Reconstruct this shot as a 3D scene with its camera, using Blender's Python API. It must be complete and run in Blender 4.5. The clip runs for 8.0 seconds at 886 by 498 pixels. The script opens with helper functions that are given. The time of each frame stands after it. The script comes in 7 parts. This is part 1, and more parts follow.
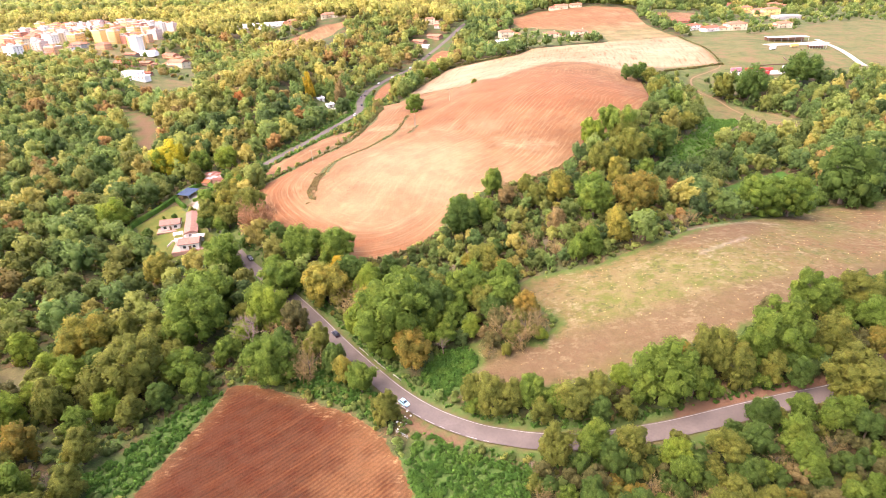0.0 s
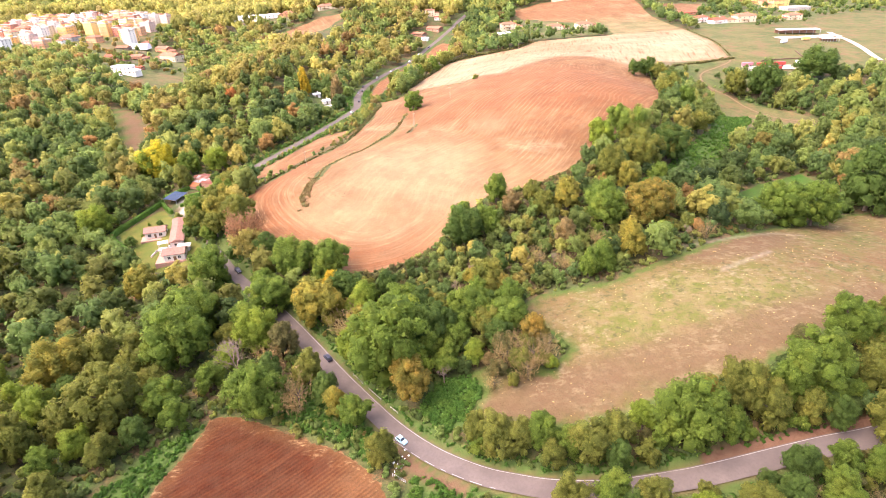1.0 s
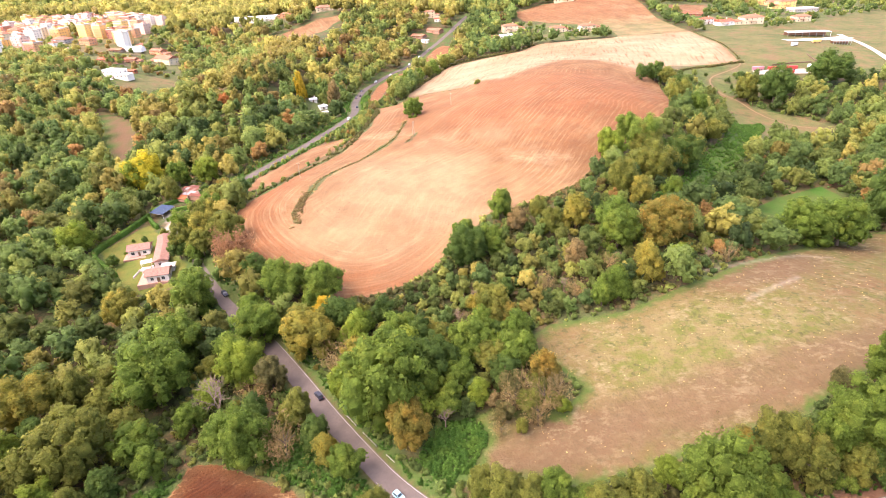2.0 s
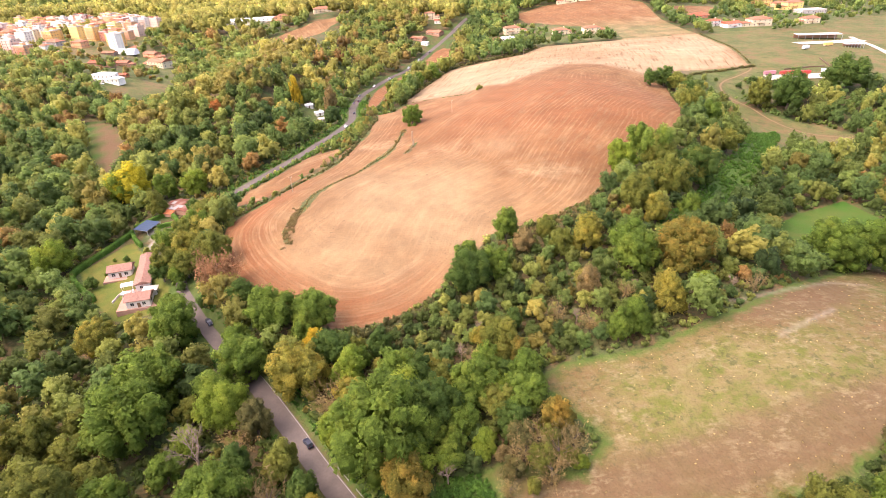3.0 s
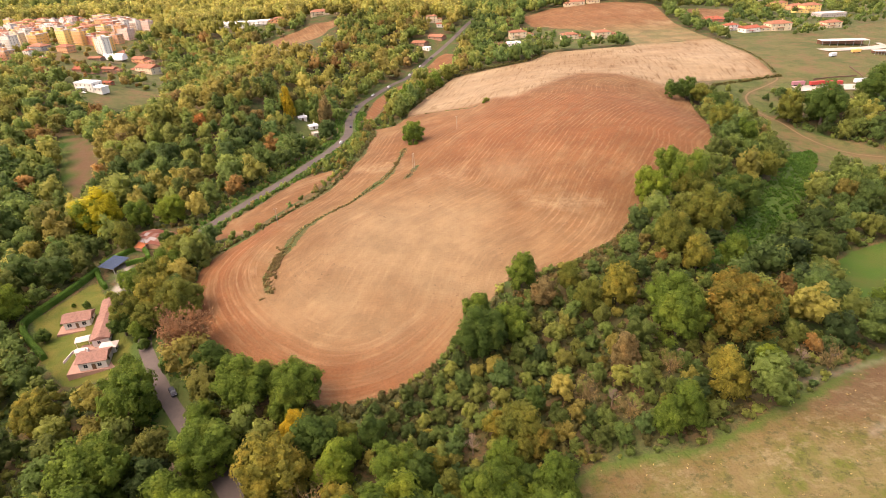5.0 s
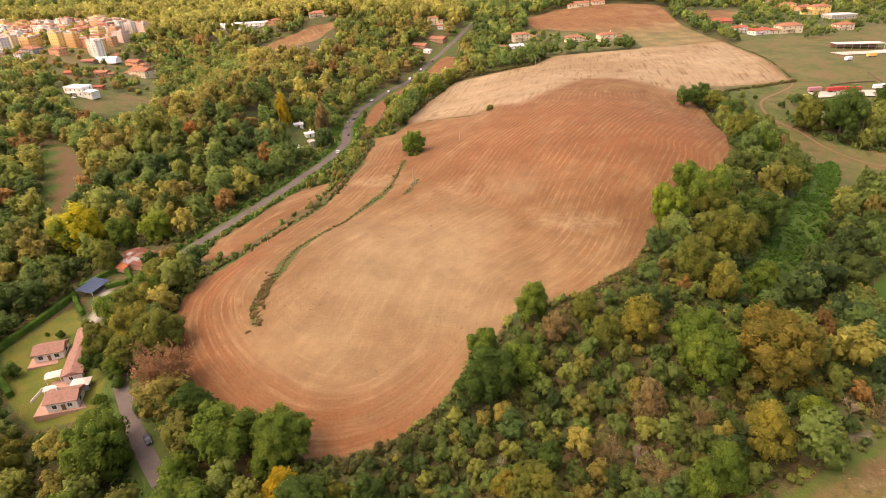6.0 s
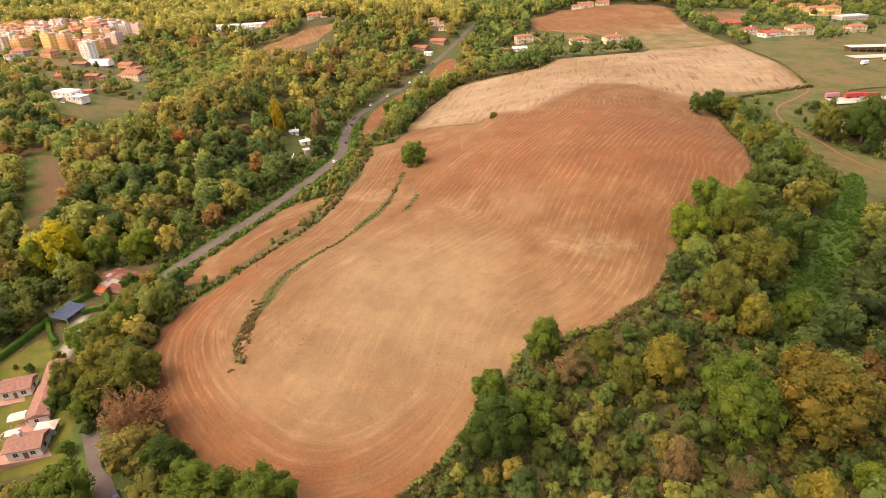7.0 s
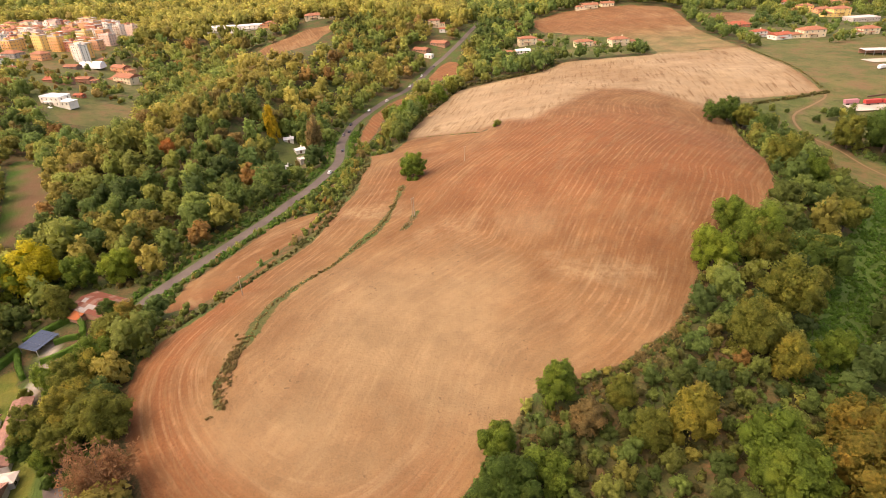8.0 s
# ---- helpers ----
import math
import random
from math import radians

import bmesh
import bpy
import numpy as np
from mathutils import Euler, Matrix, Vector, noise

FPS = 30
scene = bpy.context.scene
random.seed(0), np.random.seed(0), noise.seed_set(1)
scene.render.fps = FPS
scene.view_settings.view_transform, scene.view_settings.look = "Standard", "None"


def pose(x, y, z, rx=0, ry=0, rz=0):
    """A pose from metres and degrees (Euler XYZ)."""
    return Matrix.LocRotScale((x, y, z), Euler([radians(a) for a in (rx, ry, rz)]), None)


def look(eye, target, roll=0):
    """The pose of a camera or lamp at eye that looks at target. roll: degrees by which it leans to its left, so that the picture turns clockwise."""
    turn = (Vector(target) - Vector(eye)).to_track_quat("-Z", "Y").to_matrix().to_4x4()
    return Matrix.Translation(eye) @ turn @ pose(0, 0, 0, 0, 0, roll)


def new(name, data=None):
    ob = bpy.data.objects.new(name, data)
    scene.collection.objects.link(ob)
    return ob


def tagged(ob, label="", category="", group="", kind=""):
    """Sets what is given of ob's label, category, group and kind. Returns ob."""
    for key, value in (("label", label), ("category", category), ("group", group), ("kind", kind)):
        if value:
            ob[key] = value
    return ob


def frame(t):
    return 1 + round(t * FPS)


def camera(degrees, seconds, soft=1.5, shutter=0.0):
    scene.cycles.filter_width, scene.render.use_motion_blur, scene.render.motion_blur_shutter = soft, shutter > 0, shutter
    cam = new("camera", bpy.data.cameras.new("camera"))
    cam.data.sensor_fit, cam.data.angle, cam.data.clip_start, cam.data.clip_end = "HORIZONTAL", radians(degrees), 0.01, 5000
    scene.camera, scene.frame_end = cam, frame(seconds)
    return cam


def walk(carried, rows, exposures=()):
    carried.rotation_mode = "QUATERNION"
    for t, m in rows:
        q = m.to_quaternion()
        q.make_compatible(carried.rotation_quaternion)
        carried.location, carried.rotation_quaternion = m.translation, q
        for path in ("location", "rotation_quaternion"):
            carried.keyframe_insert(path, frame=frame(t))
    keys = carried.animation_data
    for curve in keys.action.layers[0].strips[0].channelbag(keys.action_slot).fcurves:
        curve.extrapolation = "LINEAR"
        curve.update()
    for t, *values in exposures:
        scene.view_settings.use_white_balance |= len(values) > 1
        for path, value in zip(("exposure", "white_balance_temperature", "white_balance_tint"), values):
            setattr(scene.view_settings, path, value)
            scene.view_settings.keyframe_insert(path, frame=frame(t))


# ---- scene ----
cam = camera(75.1, 8.0, soft=0.75)
METRES, EYE, TILT, LEAN, TURN = 147.9, 105.0, 0.0, 0.0, 0.0
ROWS = [
    (0.0, 0.0, 0.0, 0.0, -1.19, -27.31, 2.31),
    (0.5, 0.0004, 0.059, 0.001, -1.18, -28.12, 2.32),
    (1.0, 0.001, 0.1221, 0.0012, -1.2, -28.15, 2.35),
    (1.5, 0.0013, 0.1809, 0.0013, -1.19, -28.15, 2.36),
    (3.0, 0.0005, 0.3687, 0.0033, -1.21, -28.16, 2.4),
    (3.5, -0.0006, 0.4287, 0.004, -1.2, -28.19, 2.38),
    (4.0, -0.0024, 0.494, 0.0046, -1.18, -28.19, 2.38),
    (4.5, -0.0041, 0.5538, 0.0049, -1.14, -28.17, 2.38),
    (6.0, -0.0072, 0.7449, 0.0056, -1.02, -28.17, 2.39),
    (6.5, -0.0081, 0.8058, 0.0056, -1.0, -28.19, 2.39),
    (7.0, -0.0082, 0.8726, 0.0051, -0.96, -28.2, 2.39),
    (7.5, -0.0085, 0.9338, 0.0047, -0.94, -28.21, 2.39),
    (8.0, -0.009, 0.9999, 0.0047, -0.91, -28.24, 2.39),
]
walk(cam, [(t, pose(0, 0, EYE, TILT, LEAN, TURN) @ pose(METRES * x, METRES * y, METRES * z, 90 + pitch, roll, yaw)) for t, x, y, z, yaw, pitch, roll in ROWS],
     [(0.0, 2.45, 6650, 26), (1.5, 2.43, 6650, 26), (3.0, 2.15, 6800, 24), (4.5, 1.74, 7500, 23), (6.0, 1.44, 8150, 23), (8.0, 1.44, 8350, 23)])

# ---------------------------------------------------------------- sky and sun
SUN_FROM, SUN_HIGH = 255.0, 56.0        # compass bearing of the sun (from +y, clockwise) and its height, degrees
world = bpy.data.worlds.new("sky")
scene.world = world
world.use_nodes = True
wn = world.node_tree.nodes
sky = wn.new("ShaderNodeTexSky")
sky.sky_type, sky.sun_disc = "NISHITA", False
sky.sun_elevation, sky.sun_rotation = radians(SUN_HIGH), radians(SUN_FROM)
sky.dust_density, sky.air_density = 4.0, 1.0
world.node_tree.links.new(sky.outputs[0], wn["Background"].inputs[0])
wn["Background"].inputs[1].default_value = 0.15
sun = new("sun", bpy.data.lights.new("sun", "SUN"))
sun.data.energy, sun.data.angle, sun.data.color = 1.3, radians(110), (1.0, 0.88, 0.72)
sb, sh = radians(SUN_FROM), radians(SUN_HIGH)
sun.matrix_world = look((400 * math.sin(sb) * math.cos(sh), 400 * math.cos(sb) * math.cos(sh), 400 * math.sin(sh)), (0, 0, 0))

# ---------------------------------------------------------------- land form
BASE = -4.0
HILLS_NEAR = [(135, 318, 28, -7.1), (130, 372, 45, 10.1), (-72, 278, 38, 12.3), (150, 275, 45, -10.2), (0, 60, 60, -8.1), (-150, 170, 70, -9.5), (100, 190, 60, 7.2), (40, 140, 45, -1.4), (-55, 150, 60, -8.6), (-130, 280, 55, -7.6), (0, 300, 80, 5.8), (80, 350, 90, 4.2), (200, 310, 60, -6.1), (-200, 380, 90, -7.8), (20, 230, 35, -7.7), (-90, 240, 45, -4.4)]
HILLS_FAR = [(-195, 480, 42, 9.6), (-160, 562, 45, 19.3), (-148, 645, 45, 13.3), (-145, 725, 50, 15.8), (-235, 560, 55, -4.9), (-240, 680, 60, 0.4), (-160, 415, 45, 1.3), (-105, 560, 50, 2.5), (-270, 790, 90, -29.9), (-130, 960, 90, 19.7), (230, 980, 110, 24.3), (-40, 770, 70, -18.2), (100, 460, 90, 22.5), (215, 430, 70, -21), (-85, 420, 70, -0.7), (-70, 560, 90, -9.6), (-160, 640, 110, -18.5), (-153, 520, 26, 14.0), (-144, 602, 27, 12.0), (-134, 688, 32, 10.0), (-116, 764, 40, 8.0), (-144, 456, 24, 9.0), (-103, 475, 16, -6.0), (-101, 545, 16, -6.0), (-100, 610, 18, -5.0), (-218, 562, 36, -9.0), (-248, 645, 48, -5.0), (-320, 640, 130, 11.4), (-140, 810, 110, 15.8), (250, 560, 90, 7.6), (360, 730, 150, 4.7), (40, 700, 150, 0.4), (200, 900, 160, 2.5), (-430, 900, 200, 13.1)]


def height(x, y):
    x, y = np.asarray(x, float), np.asarray(y, float)
    z = np.full(np.broadcast(x, y).shape, BASE)
    for cx, cy, r, h in HILLS_NEAR + HILLS_FAR:
        z = z + h * np.exp(-((x - cx) ** 2 + (y - cy) ** 2) / (2 * r * r))
    return z


def gz(x, y):
    return float(height(x, y))


# ---------------------------------------------------------------- plan of the land
FIELD = [(-97, 290), (-94, 272), (-82, 249), (-69, 234), (-53, 222), (-40, 216), (-31, 215), (-19, 218), (-7, 227), (0, 236), (12, 252),
         (21, 264), (32, 266), (45, 270), (63, 282), (75, 299), (84, 316), (100, 330), (125, 349), (133, 364), (146, 395), (155, 422), (168, 478), (156, 491),
         (192, 526), (259, 540), (277, 620), (288, 716), (205, 702), (165, 704), (118, 707), (91, 673), (50, 662), (15, 652), (-9, 586), (-24, 527),
         (-23, 500), (-30, 475), (-46, 477), (-45, 437), (-51, 397), (-61, 358), (-71, 341), (-77, 324), (-83, 307), (-91, 298)]
STRIP = [(-102, 318), (-101.6, 338), (-90, 357), (-77.5, 383), (-60, 391), (-57, 382), (-65, 359), (-77, 334), (-82, 322), (-89, 314)]
PALE = [(-22, 500), (-5, 491), (20, 468), (38, 483), (49, 466), (81, 510), (110, 550), (138, 535), (159, 500), (200, 526), (259, 540), (277, 620),
        (288, 716), (118, 707), (91, 673), (50, 662), (15, 652), (-9, 586), (-24, 527)]
NEAR_FIELD = [(-71.6, 148.5), (-63.4, 148.1), (-51.4, 142), (-41, 136.5), (-31.1, 131.5), (-24, 125.5), (-19.6, 120.7), (-13.6, 110.2), (-10.1, 99.3), (-4.9, 80), (0, 60),
              (-96, 60), (-82.5, 103.4), (-79.5, 115.7), (-76, 129.1), (-72.6, 141)]
MEADOW = [(-4, 152), (13, 156), (30, 150), (37, 158), (23.4, 181), (33, 187), (58, 187), (91, 200), (110, 211), (180, 249), (230, 255), (240, 200),
          (144, 161), (107, 150), (82, 137), (55, 132), (43, 129.5), (33, 128), (17, 132), (8, 133), (-2, 134), (-8, 142)]
FAR_FIELD = [(109.5, 911), (163, 932), (251, 944), (295, 922), (282, 816), (288, 720), (205, 706), (212, 771), (120, 848)]
FAR_STRIP = [(308, 890), (420, 960), (362, 852), (294, 815)]
RIDGE_FIELD = [(-227, 841), (-201, 853), (-171, 872), (-145, 886), (-122, 900), (-122, 875), (-134, 850), (-140, 816), (-171, 806), (-194, 820)]
BANK_SOIL = [(-56, 523), (-58, 558), (-56, 600), (-51, 617), (-42, 646), (-27, 660), (-31, 641), (-40, 626), (-44, 608), (-46, 581), (-47.5, 546), (-50, 522)]
BANK_SOIL_2 = [(-15, 704), (-11, 736), (0, 774), (11, 788), (24, 772), (20, 733), (11, 712), (3, 722), (-5, 697)]
DIRT_LEFT = [(-151, 145), (-154, 160), (-145, 164), (-140, 169), (-139, 155), (-142, 142)]
CLEARING = [(-271, 507), (-241, 478), (-216, 446), (-206, 418), (-199, 384), (-210, 385), (-228, 420), (-265, 485)]
LAWN = [(-308, 606), (-300, 655), (-262, 655), (-250, 618), (-262, 590), (-291, 588)]
GARDEN = [(-160, 277), (-148, 302), (-137, 288), (-128, 274), (-111, 254), (-106, 240), (-127, 238), (-146, 255)]
GREEN_RIGHT = [(126, 249), (150, 285), (167, 297), (194, 306), (200, 275), (156, 253)]
GREEN_SLOPE = [(217, 486), (221, 469), (230, 449), (255, 428), (264, 406), (238, 369), (230, 388), (188, 362), (180, 385), (196, 405), (205, 440)]
PASTURE = [(293, 704), (405, 727), (440, 740), (590, 850), (650, 770), (540, 640), (470, 560), (395, 515), (330, 520), (292, 510), (262, 538), (280, 620)]
TRACK_FAR = [(426, 668), (419, 642), (412, 612), (400, 575), (385, 536), (380, 520)]
LUSH = [(-72, 152), (-60, 150.5), (-51, 144), (-40, 138), (-30, 133), (-21, 124.5), (-16, 127), (-20, 136), (-29, 147), (-40, 161), (-52, 160)]
LUSH_LEFT = [(-72.3, 146.3), (-80.7, 141.6), (-87.1, 133.4), (-94.1, 117.2), (-100.6, 110.9), (-94.3, 103.6), (-82.9, 103), (-83, 102)]
WEEDS = [(222, 416), (184, 391), (163, 352), (144, 334), (114, 297), (86, 262), (96, 256), (125, 286), (152, 316), (173, 345), (200, 383)]
PATH = [(261, 543), (256, 531), (242, 519.5), (224, 506.7), (216, 494), (215, 476), (224, 460), (229, 437), (240, 415), (262, 400)]
ROAD = [(150, 132), (117.5, 120), (102, 115.7), (89, 114.2), (77, 112.6), (63, 110.8), (53, 110), (37, 110), (24, 112.2), (15.4, 115), (6.5, 118.8),
        (-4.5, 126), (-14.8, 135.6), (-24.4, 147.2), (-35.5, 161.8), (-48.3, 179.5), (-62.5, 198), (-80.5, 219), (-88, 228.3), (-99, 244), (-104.5, 253),
        (-109, 268), (-112, 285), (-115, 302), (-117, 318), (-114, 334), (-107, 348), (-96, 368.6), (-84, 393), (-78.2, 410), (-69.5, 437), (-64.2, 480),
        (-69.3, 531), (-67.4, 578), (-60.2, 612), (-45, 656), (-31, 687), (-11, 765), (8, 808), (29, 858), (60, 960)]

GARDENS = [(-454, 800), (-414, 832), (-378, 836), (-338, 838), (-288, 730), (-266, 655), (-262, 614), (-278, 592), (-307, 587), (-326, 628), (-354, 648), (-406, 720)]
SETTLED = [[(150, 505), (262, 560), (300, 520), (262, 470), (212, 470), (175, 480)],
           [(-760, 740), (-520, 735), (-420, 732), (-320, 745), (-370, 860), (-390, 1010), (-520, 1290), (-900, 1330)],
           [(270, 500), (300, 720), (330, 1000), (900, 1100), (900, 560), (350, 480)], [(60, 720), (90, 850), (215, 780), (210, 715), (110, 715)],
           GARDENS, [(-112, 478), (-112, 520), (-96, 530), (-78, 495), (-80, 470)]]


def smooth_line(pts, step):
    """Points at even steps along a Catmull-Rom line."""
    p = np.array([pts[0], *pts, pts[-1]], float)
    out = []
    for i in range(1, len(p) - 2):
        n = max(2, int(np.linalg.norm(p[i + 1] - p[i]) / step))
        for u in np.arange(n) / n:
            out.append(0.5 * (2 * p[i] + (p[i + 1] - p[i - 1]) * u + (2 * p[i - 1] - 5 * p[i] + 4 * p[i + 1] - p[i + 2]) * u * u
                              + (3 * p[i] - p[i - 1] - 3 * p[i + 1] + p[i + 2]) * u ** 3))
    return np.array(out + [p[-1]])


def line_distance(x, y, line):
    x, y = np.asarray(x, float), np.asarray(y, float)
    d = np.full(np.broadcast(x, y).shape, 1e9)
    for (ax, ay), (bx, by) in zip(line[:-1], line[1:]):
        ux, uy = bx - ax, by - ay
        f = np.clip(((x - ax) * ux + (y - ay) * uy) / (ux * ux + uy * uy + 1e-9), 0, 1)
        d = np.minimum(d, np.hypot(x - ax - f * ux, y - ay - f * uy))
    return d


def inside(x, y, poly):
    """How far within the outline, in metres; negative outside it."""
    x, y = np.asarray(x, float), np.asarray(y, float)
    ring = list(poly) + [poly[0]]
    odd = np.zeros(np.broadcast(x, y).shape, bool)
    for (ax, ay), (bx, by) in zip(ring[:-1], ring[1:]):
        if ay != by:
            odd ^= ((ay > y) != (by > y)) & (x < (bx - ax) * (y - ay) / (by - ay) + ax)
    return np.where(odd, 1, -1) * line_distance(x, y, ring)


ROAD_LINE = smooth_line(ROAD, 3.0)
HEDGE_A = [(-62.3, 261.6), (-65.3, 268), (-64.1, 278), (-60.9, 284.4), (-58.3, 300.5), (-52.3, 314.6), (-42.8, 327.7), (-34.6, 345), (-29, 356), (-23.5, 377), (-21, 401)]
HEDGE_B = [(-96.3, 298), (-90.3, 302.7), (-84.3, 308.5), (-75.3, 322), (-68.3, 336), (-60.8, 351), (-53.3, 373), (-47.8, 406), (-44.3, 448), (-46.3, 474)]
HEDGE_C = [(-30, 486), (-21.4, 502), (-5, 491), (20, 468), (24, 470)]
HEDGE_D = [(-18, 352), (-14, 362), (-13, 368)]

# ---------------------------------------------------------------- materials


class Nodes:
    """A short way to write a material's nodes."""

    def __init__(self, name, rough=0.9):
        self.mat = bpy.data.materials.new(name)
        self.mat.use_nodes = True
        self.t = self.mat.node_tree
        self.bsdf = self.t.nodes["Principled BSDF"]
        self.bsdf.inputs["Roughness"].default_value = rough
        self.bsdf.inputs["Specular IOR Level"].default_value = 0.14

    def node(self, kind, **values):
        n = self.t.nodes.new(kind)
        for key, value in values.items():
            n.inputs[key.replace("_", " ")].default_value = value
        return n

    def link(self, a, b):
        self.t.links.new(a, b)

    def coords(self, scale=(1, 1, 1), world=True):
        if world:
            src = self.t.nodes.new("ShaderNodeNewGeometry").outputs["Position"]
        else:
            src = self.t.nodes.new("ShaderNodeTexCoord").outputs["Object"]
        m = self.t.nodes.new("ShaderNodeMapping")
        m.inputs["Scale"].default_value = scale
        self.link(src, m.inputs["Vector"])
        return m.outputs[0]

    def noise(self, scale, detail=3.0, vec=None, rough=0.6):
        n = self.node("ShaderNodeTexNoise", Scale=scale, Detail=detail, Roughness=rough)
        self.link(vec if vec is not None else self.coords(), n.inputs["Vector"])
        return n.outputs["Fac"]

    def attr(self, name):
        n = self.t.nodes.new("ShaderNodeAttribute")
        n.attribute_name = name
        return n.outputs["Fac"]

    def math(self, op, a, b=0.0, clamp=False):
        n = self.t.nodes.new("ShaderNodeMath")
        n.operation, n.use_clamp = op, clamp
        for i, v in enumerate((a, b)):
            if isinstance(v, (int, float)):
                n.inputs[i].default_value = v
            else:
                self.link(v, n.inputs[i])
        return n.outputs[0]

    def remap(self, v, a, b, c=0.0, d=1.0):
        n = self.node("ShaderNodeMapRange", From_Min=a, From_Max=b, To_Min=c, To_Max=d)
        self.link(v, n.inputs["Value"])
        return n.outputs[0]

    def mix(self, f, a, b, blend="MIX"):
        n = self.t.nodes.new("ShaderNodeMix")
        n.data_type, n.blend_type = "RGBA", blend
        for sock, v in ((n.inputs[0], f), (n.inputs[6], a), (n.inputs[7], b)):
            if isinstance(v, tuple):
                sock.default_value = (*v, 1) if len(v) == 3 else v
            elif isinstance(v, (int, float)):
                sock.default_value = v
            else:
                self.link(v, sock)
        return n.outputs[2]

    def ramp(self, v, stops):
        n = self.t.nodes.new("ShaderNodeValToRGB")
        e = n.color_ramp.elements
        while len(e) < len(stops):
            e.new(0.5)
        for el, (pos, col) in zip(e, stops):
            el.position, el.color = pos, (*col, 1)
        self.link(v, n.inputs[0])
        return n.outputs[0]

    def bump(self, v, strength, distance):
        n = self.node("ShaderNodeBump", Strength=strength, Distance=distance)
        self.link(v, n.inputs["Height"])
        self.link(n.outputs[0], self.bsdf.inputs["Normal"])

    def color(self, v):
        if isinstance(v, tuple):
            self.bsdf.inputs["Base Color"].default_value = (*v, 1)
        else:
            self.link(v, self.bsdf.inputs["Base Color"])
        return self.mat


def land_material():
    m = Nodes("land", 0.95)
    rag = m.math("MULTIPLY", m.math("SUBTRACT", m.noise(0.35, 5), 0.5), 0.5)

    def mask(name, soft=0.06):
        return m.remap(m.math("ADD", m.attr(name), rag), -soft, soft)
    # rough ground under the trees: litter, ivy and weeds
    weeds = m.ramp(m.noise(0.09, 6), [(0.36, (0.115, 0.058, 0.028)), (0.46, (0.090, 0.058, 0.025)), (0.54, (0.052, 0.060, 0.018)), (0.66, (0.042, 0.088, 0.016))])
    weeds = m.mix(m.remap(m.noise(1.2, 6, rough=0.75), 0.44, 0.60), weeds, (0.030, 0.036, 0.013))
    weeds = m.mix(m.remap(m.noise(2.0, 4, rough=0.8), 0.56, 0.70, 0.0, 0.8), weeds, (0.120, 0.090, 0.048))
    weeds = m.mix(1.0, weeds, (1.12, 1.18, 1.15), "MULTIPLY")
    weeds = m.mix(m.remap(m.attr("verge"), 0.0, 1.0), weeds, m.mix(m.noise(0.9, 5), (0.030, 0.066, 0.012), (0.056, 0.100, 0.018)))
    # grass, paths and plots round the houses
    plots = m.ramp(m.noise(0.05, 6), [(0.36, (0.120, 0.092, 0.050)), (0.46, (0.094, 0.096, 0.034)), (0.56, (0.062, 0.084, 0.022)), (0.68, (0.045, 0.060, 0.018))])
    plots = m.mix(m.remap(m.noise(0.22, 4), 0.52, 0.66, 0.0, 0.7), plots, (0.040, 0.050, 0.016))
    weeds = m.mix(m.remap(m.math("ADD", m.attr("plots"), rag), -0.2, 0.2), weeds, plots)
    # dry meadow
    dry = m.ramp(m.noise(0.045, 5), [(0.36, (0.128, 0.068, 0.032)), (0.45, (0.126, 0.080, 0.034)), (0.53, (0.112, 0.094, 0.028)), (0.64, (0.080, 0.094, 0.022))])
    dry = m.mix(m.remap(m.noise(0.16, 6, rough=0.75), 0.48, 0.60, 0.0, 0.75), dry, (0.122, 0.076, 0.034))
    dry = m.mix(m.remap(m.math("ADD", m.attr("sward"), m.math("MULTIPLY", rag, 2.5)), 0.2, 0.9, 0.0, 0.85), dry, m.mix(m.remap(m.noise(0.12, 5), 0.42, 0.58), (0.094, 0.110, 0.020), (0.165, 0.138, 0.056)))
    dry = m.mix(m.remap(m.noise(0.4, 6), 0.48, 0.72), dry, (0.150, 0.112, 0.052))
    dry = m.mix(m.remap(m.noise(0.42, 5, rough=0.7), 0.54, 0.64, 0.0, 0.75), dry, (0.056, 0.062, 0.020))
    dry = m.mix(m.remap(m.math("ADD", m.attr("worn"), m.math("MULTIPLY", rag, 1.6)), 0.1, 0.7, 0.0, 0.8), dry, m.mix(m.noise(0.5, 5), (0.092, 0.052, 0.026), (0.138, 0.092, 0.050)))
    dry = m.mix(m.remap(m.noise(1.3, 5, rough=0.8), 0.5, 0.70, 0.0, 0.5), dry, (0.070, 0.056, 0.024))
    straw = m.math("MULTIPLY", m.remap(m.noise(0.36, 6, m.coords((0.7, 1.0, 1.0)), 0.75), 0.50, 0.70), m.remap(m.noise(0.07, 3), 0.42, 0.58, 0.2, 0.9))
    dry = m.mix(straw, dry, (0.245, 0.200, 0.115))
    # rim of fresh grass along the meadow's edge
    dry = m.mix(m.remap(m.math("ADD", m.attr("meadow"), m.math("MULTIPLY", rag, 2.0)), 0.06, 0.46, 0.92, 0.0), dry, m.mix(m.noise(1.0, 5), (0.036, 0.082, 0.012), (0.074, 0.116, 0.020)))
    dry = m.mix(1.0, dry, (0.84, 0.83, 0.80), "MULTIPLY")
    green = m.mix(m.remap(m.noise(0.06, 5), 0.38, 0.66), (0.030, 0.090, 0.009), (0.066, 0.084, 0.016))
    green = m.mix(m.remap(m.noise(1.4, 5), 0.45, 0.8), green, (0.036, 0.075, 0.013))
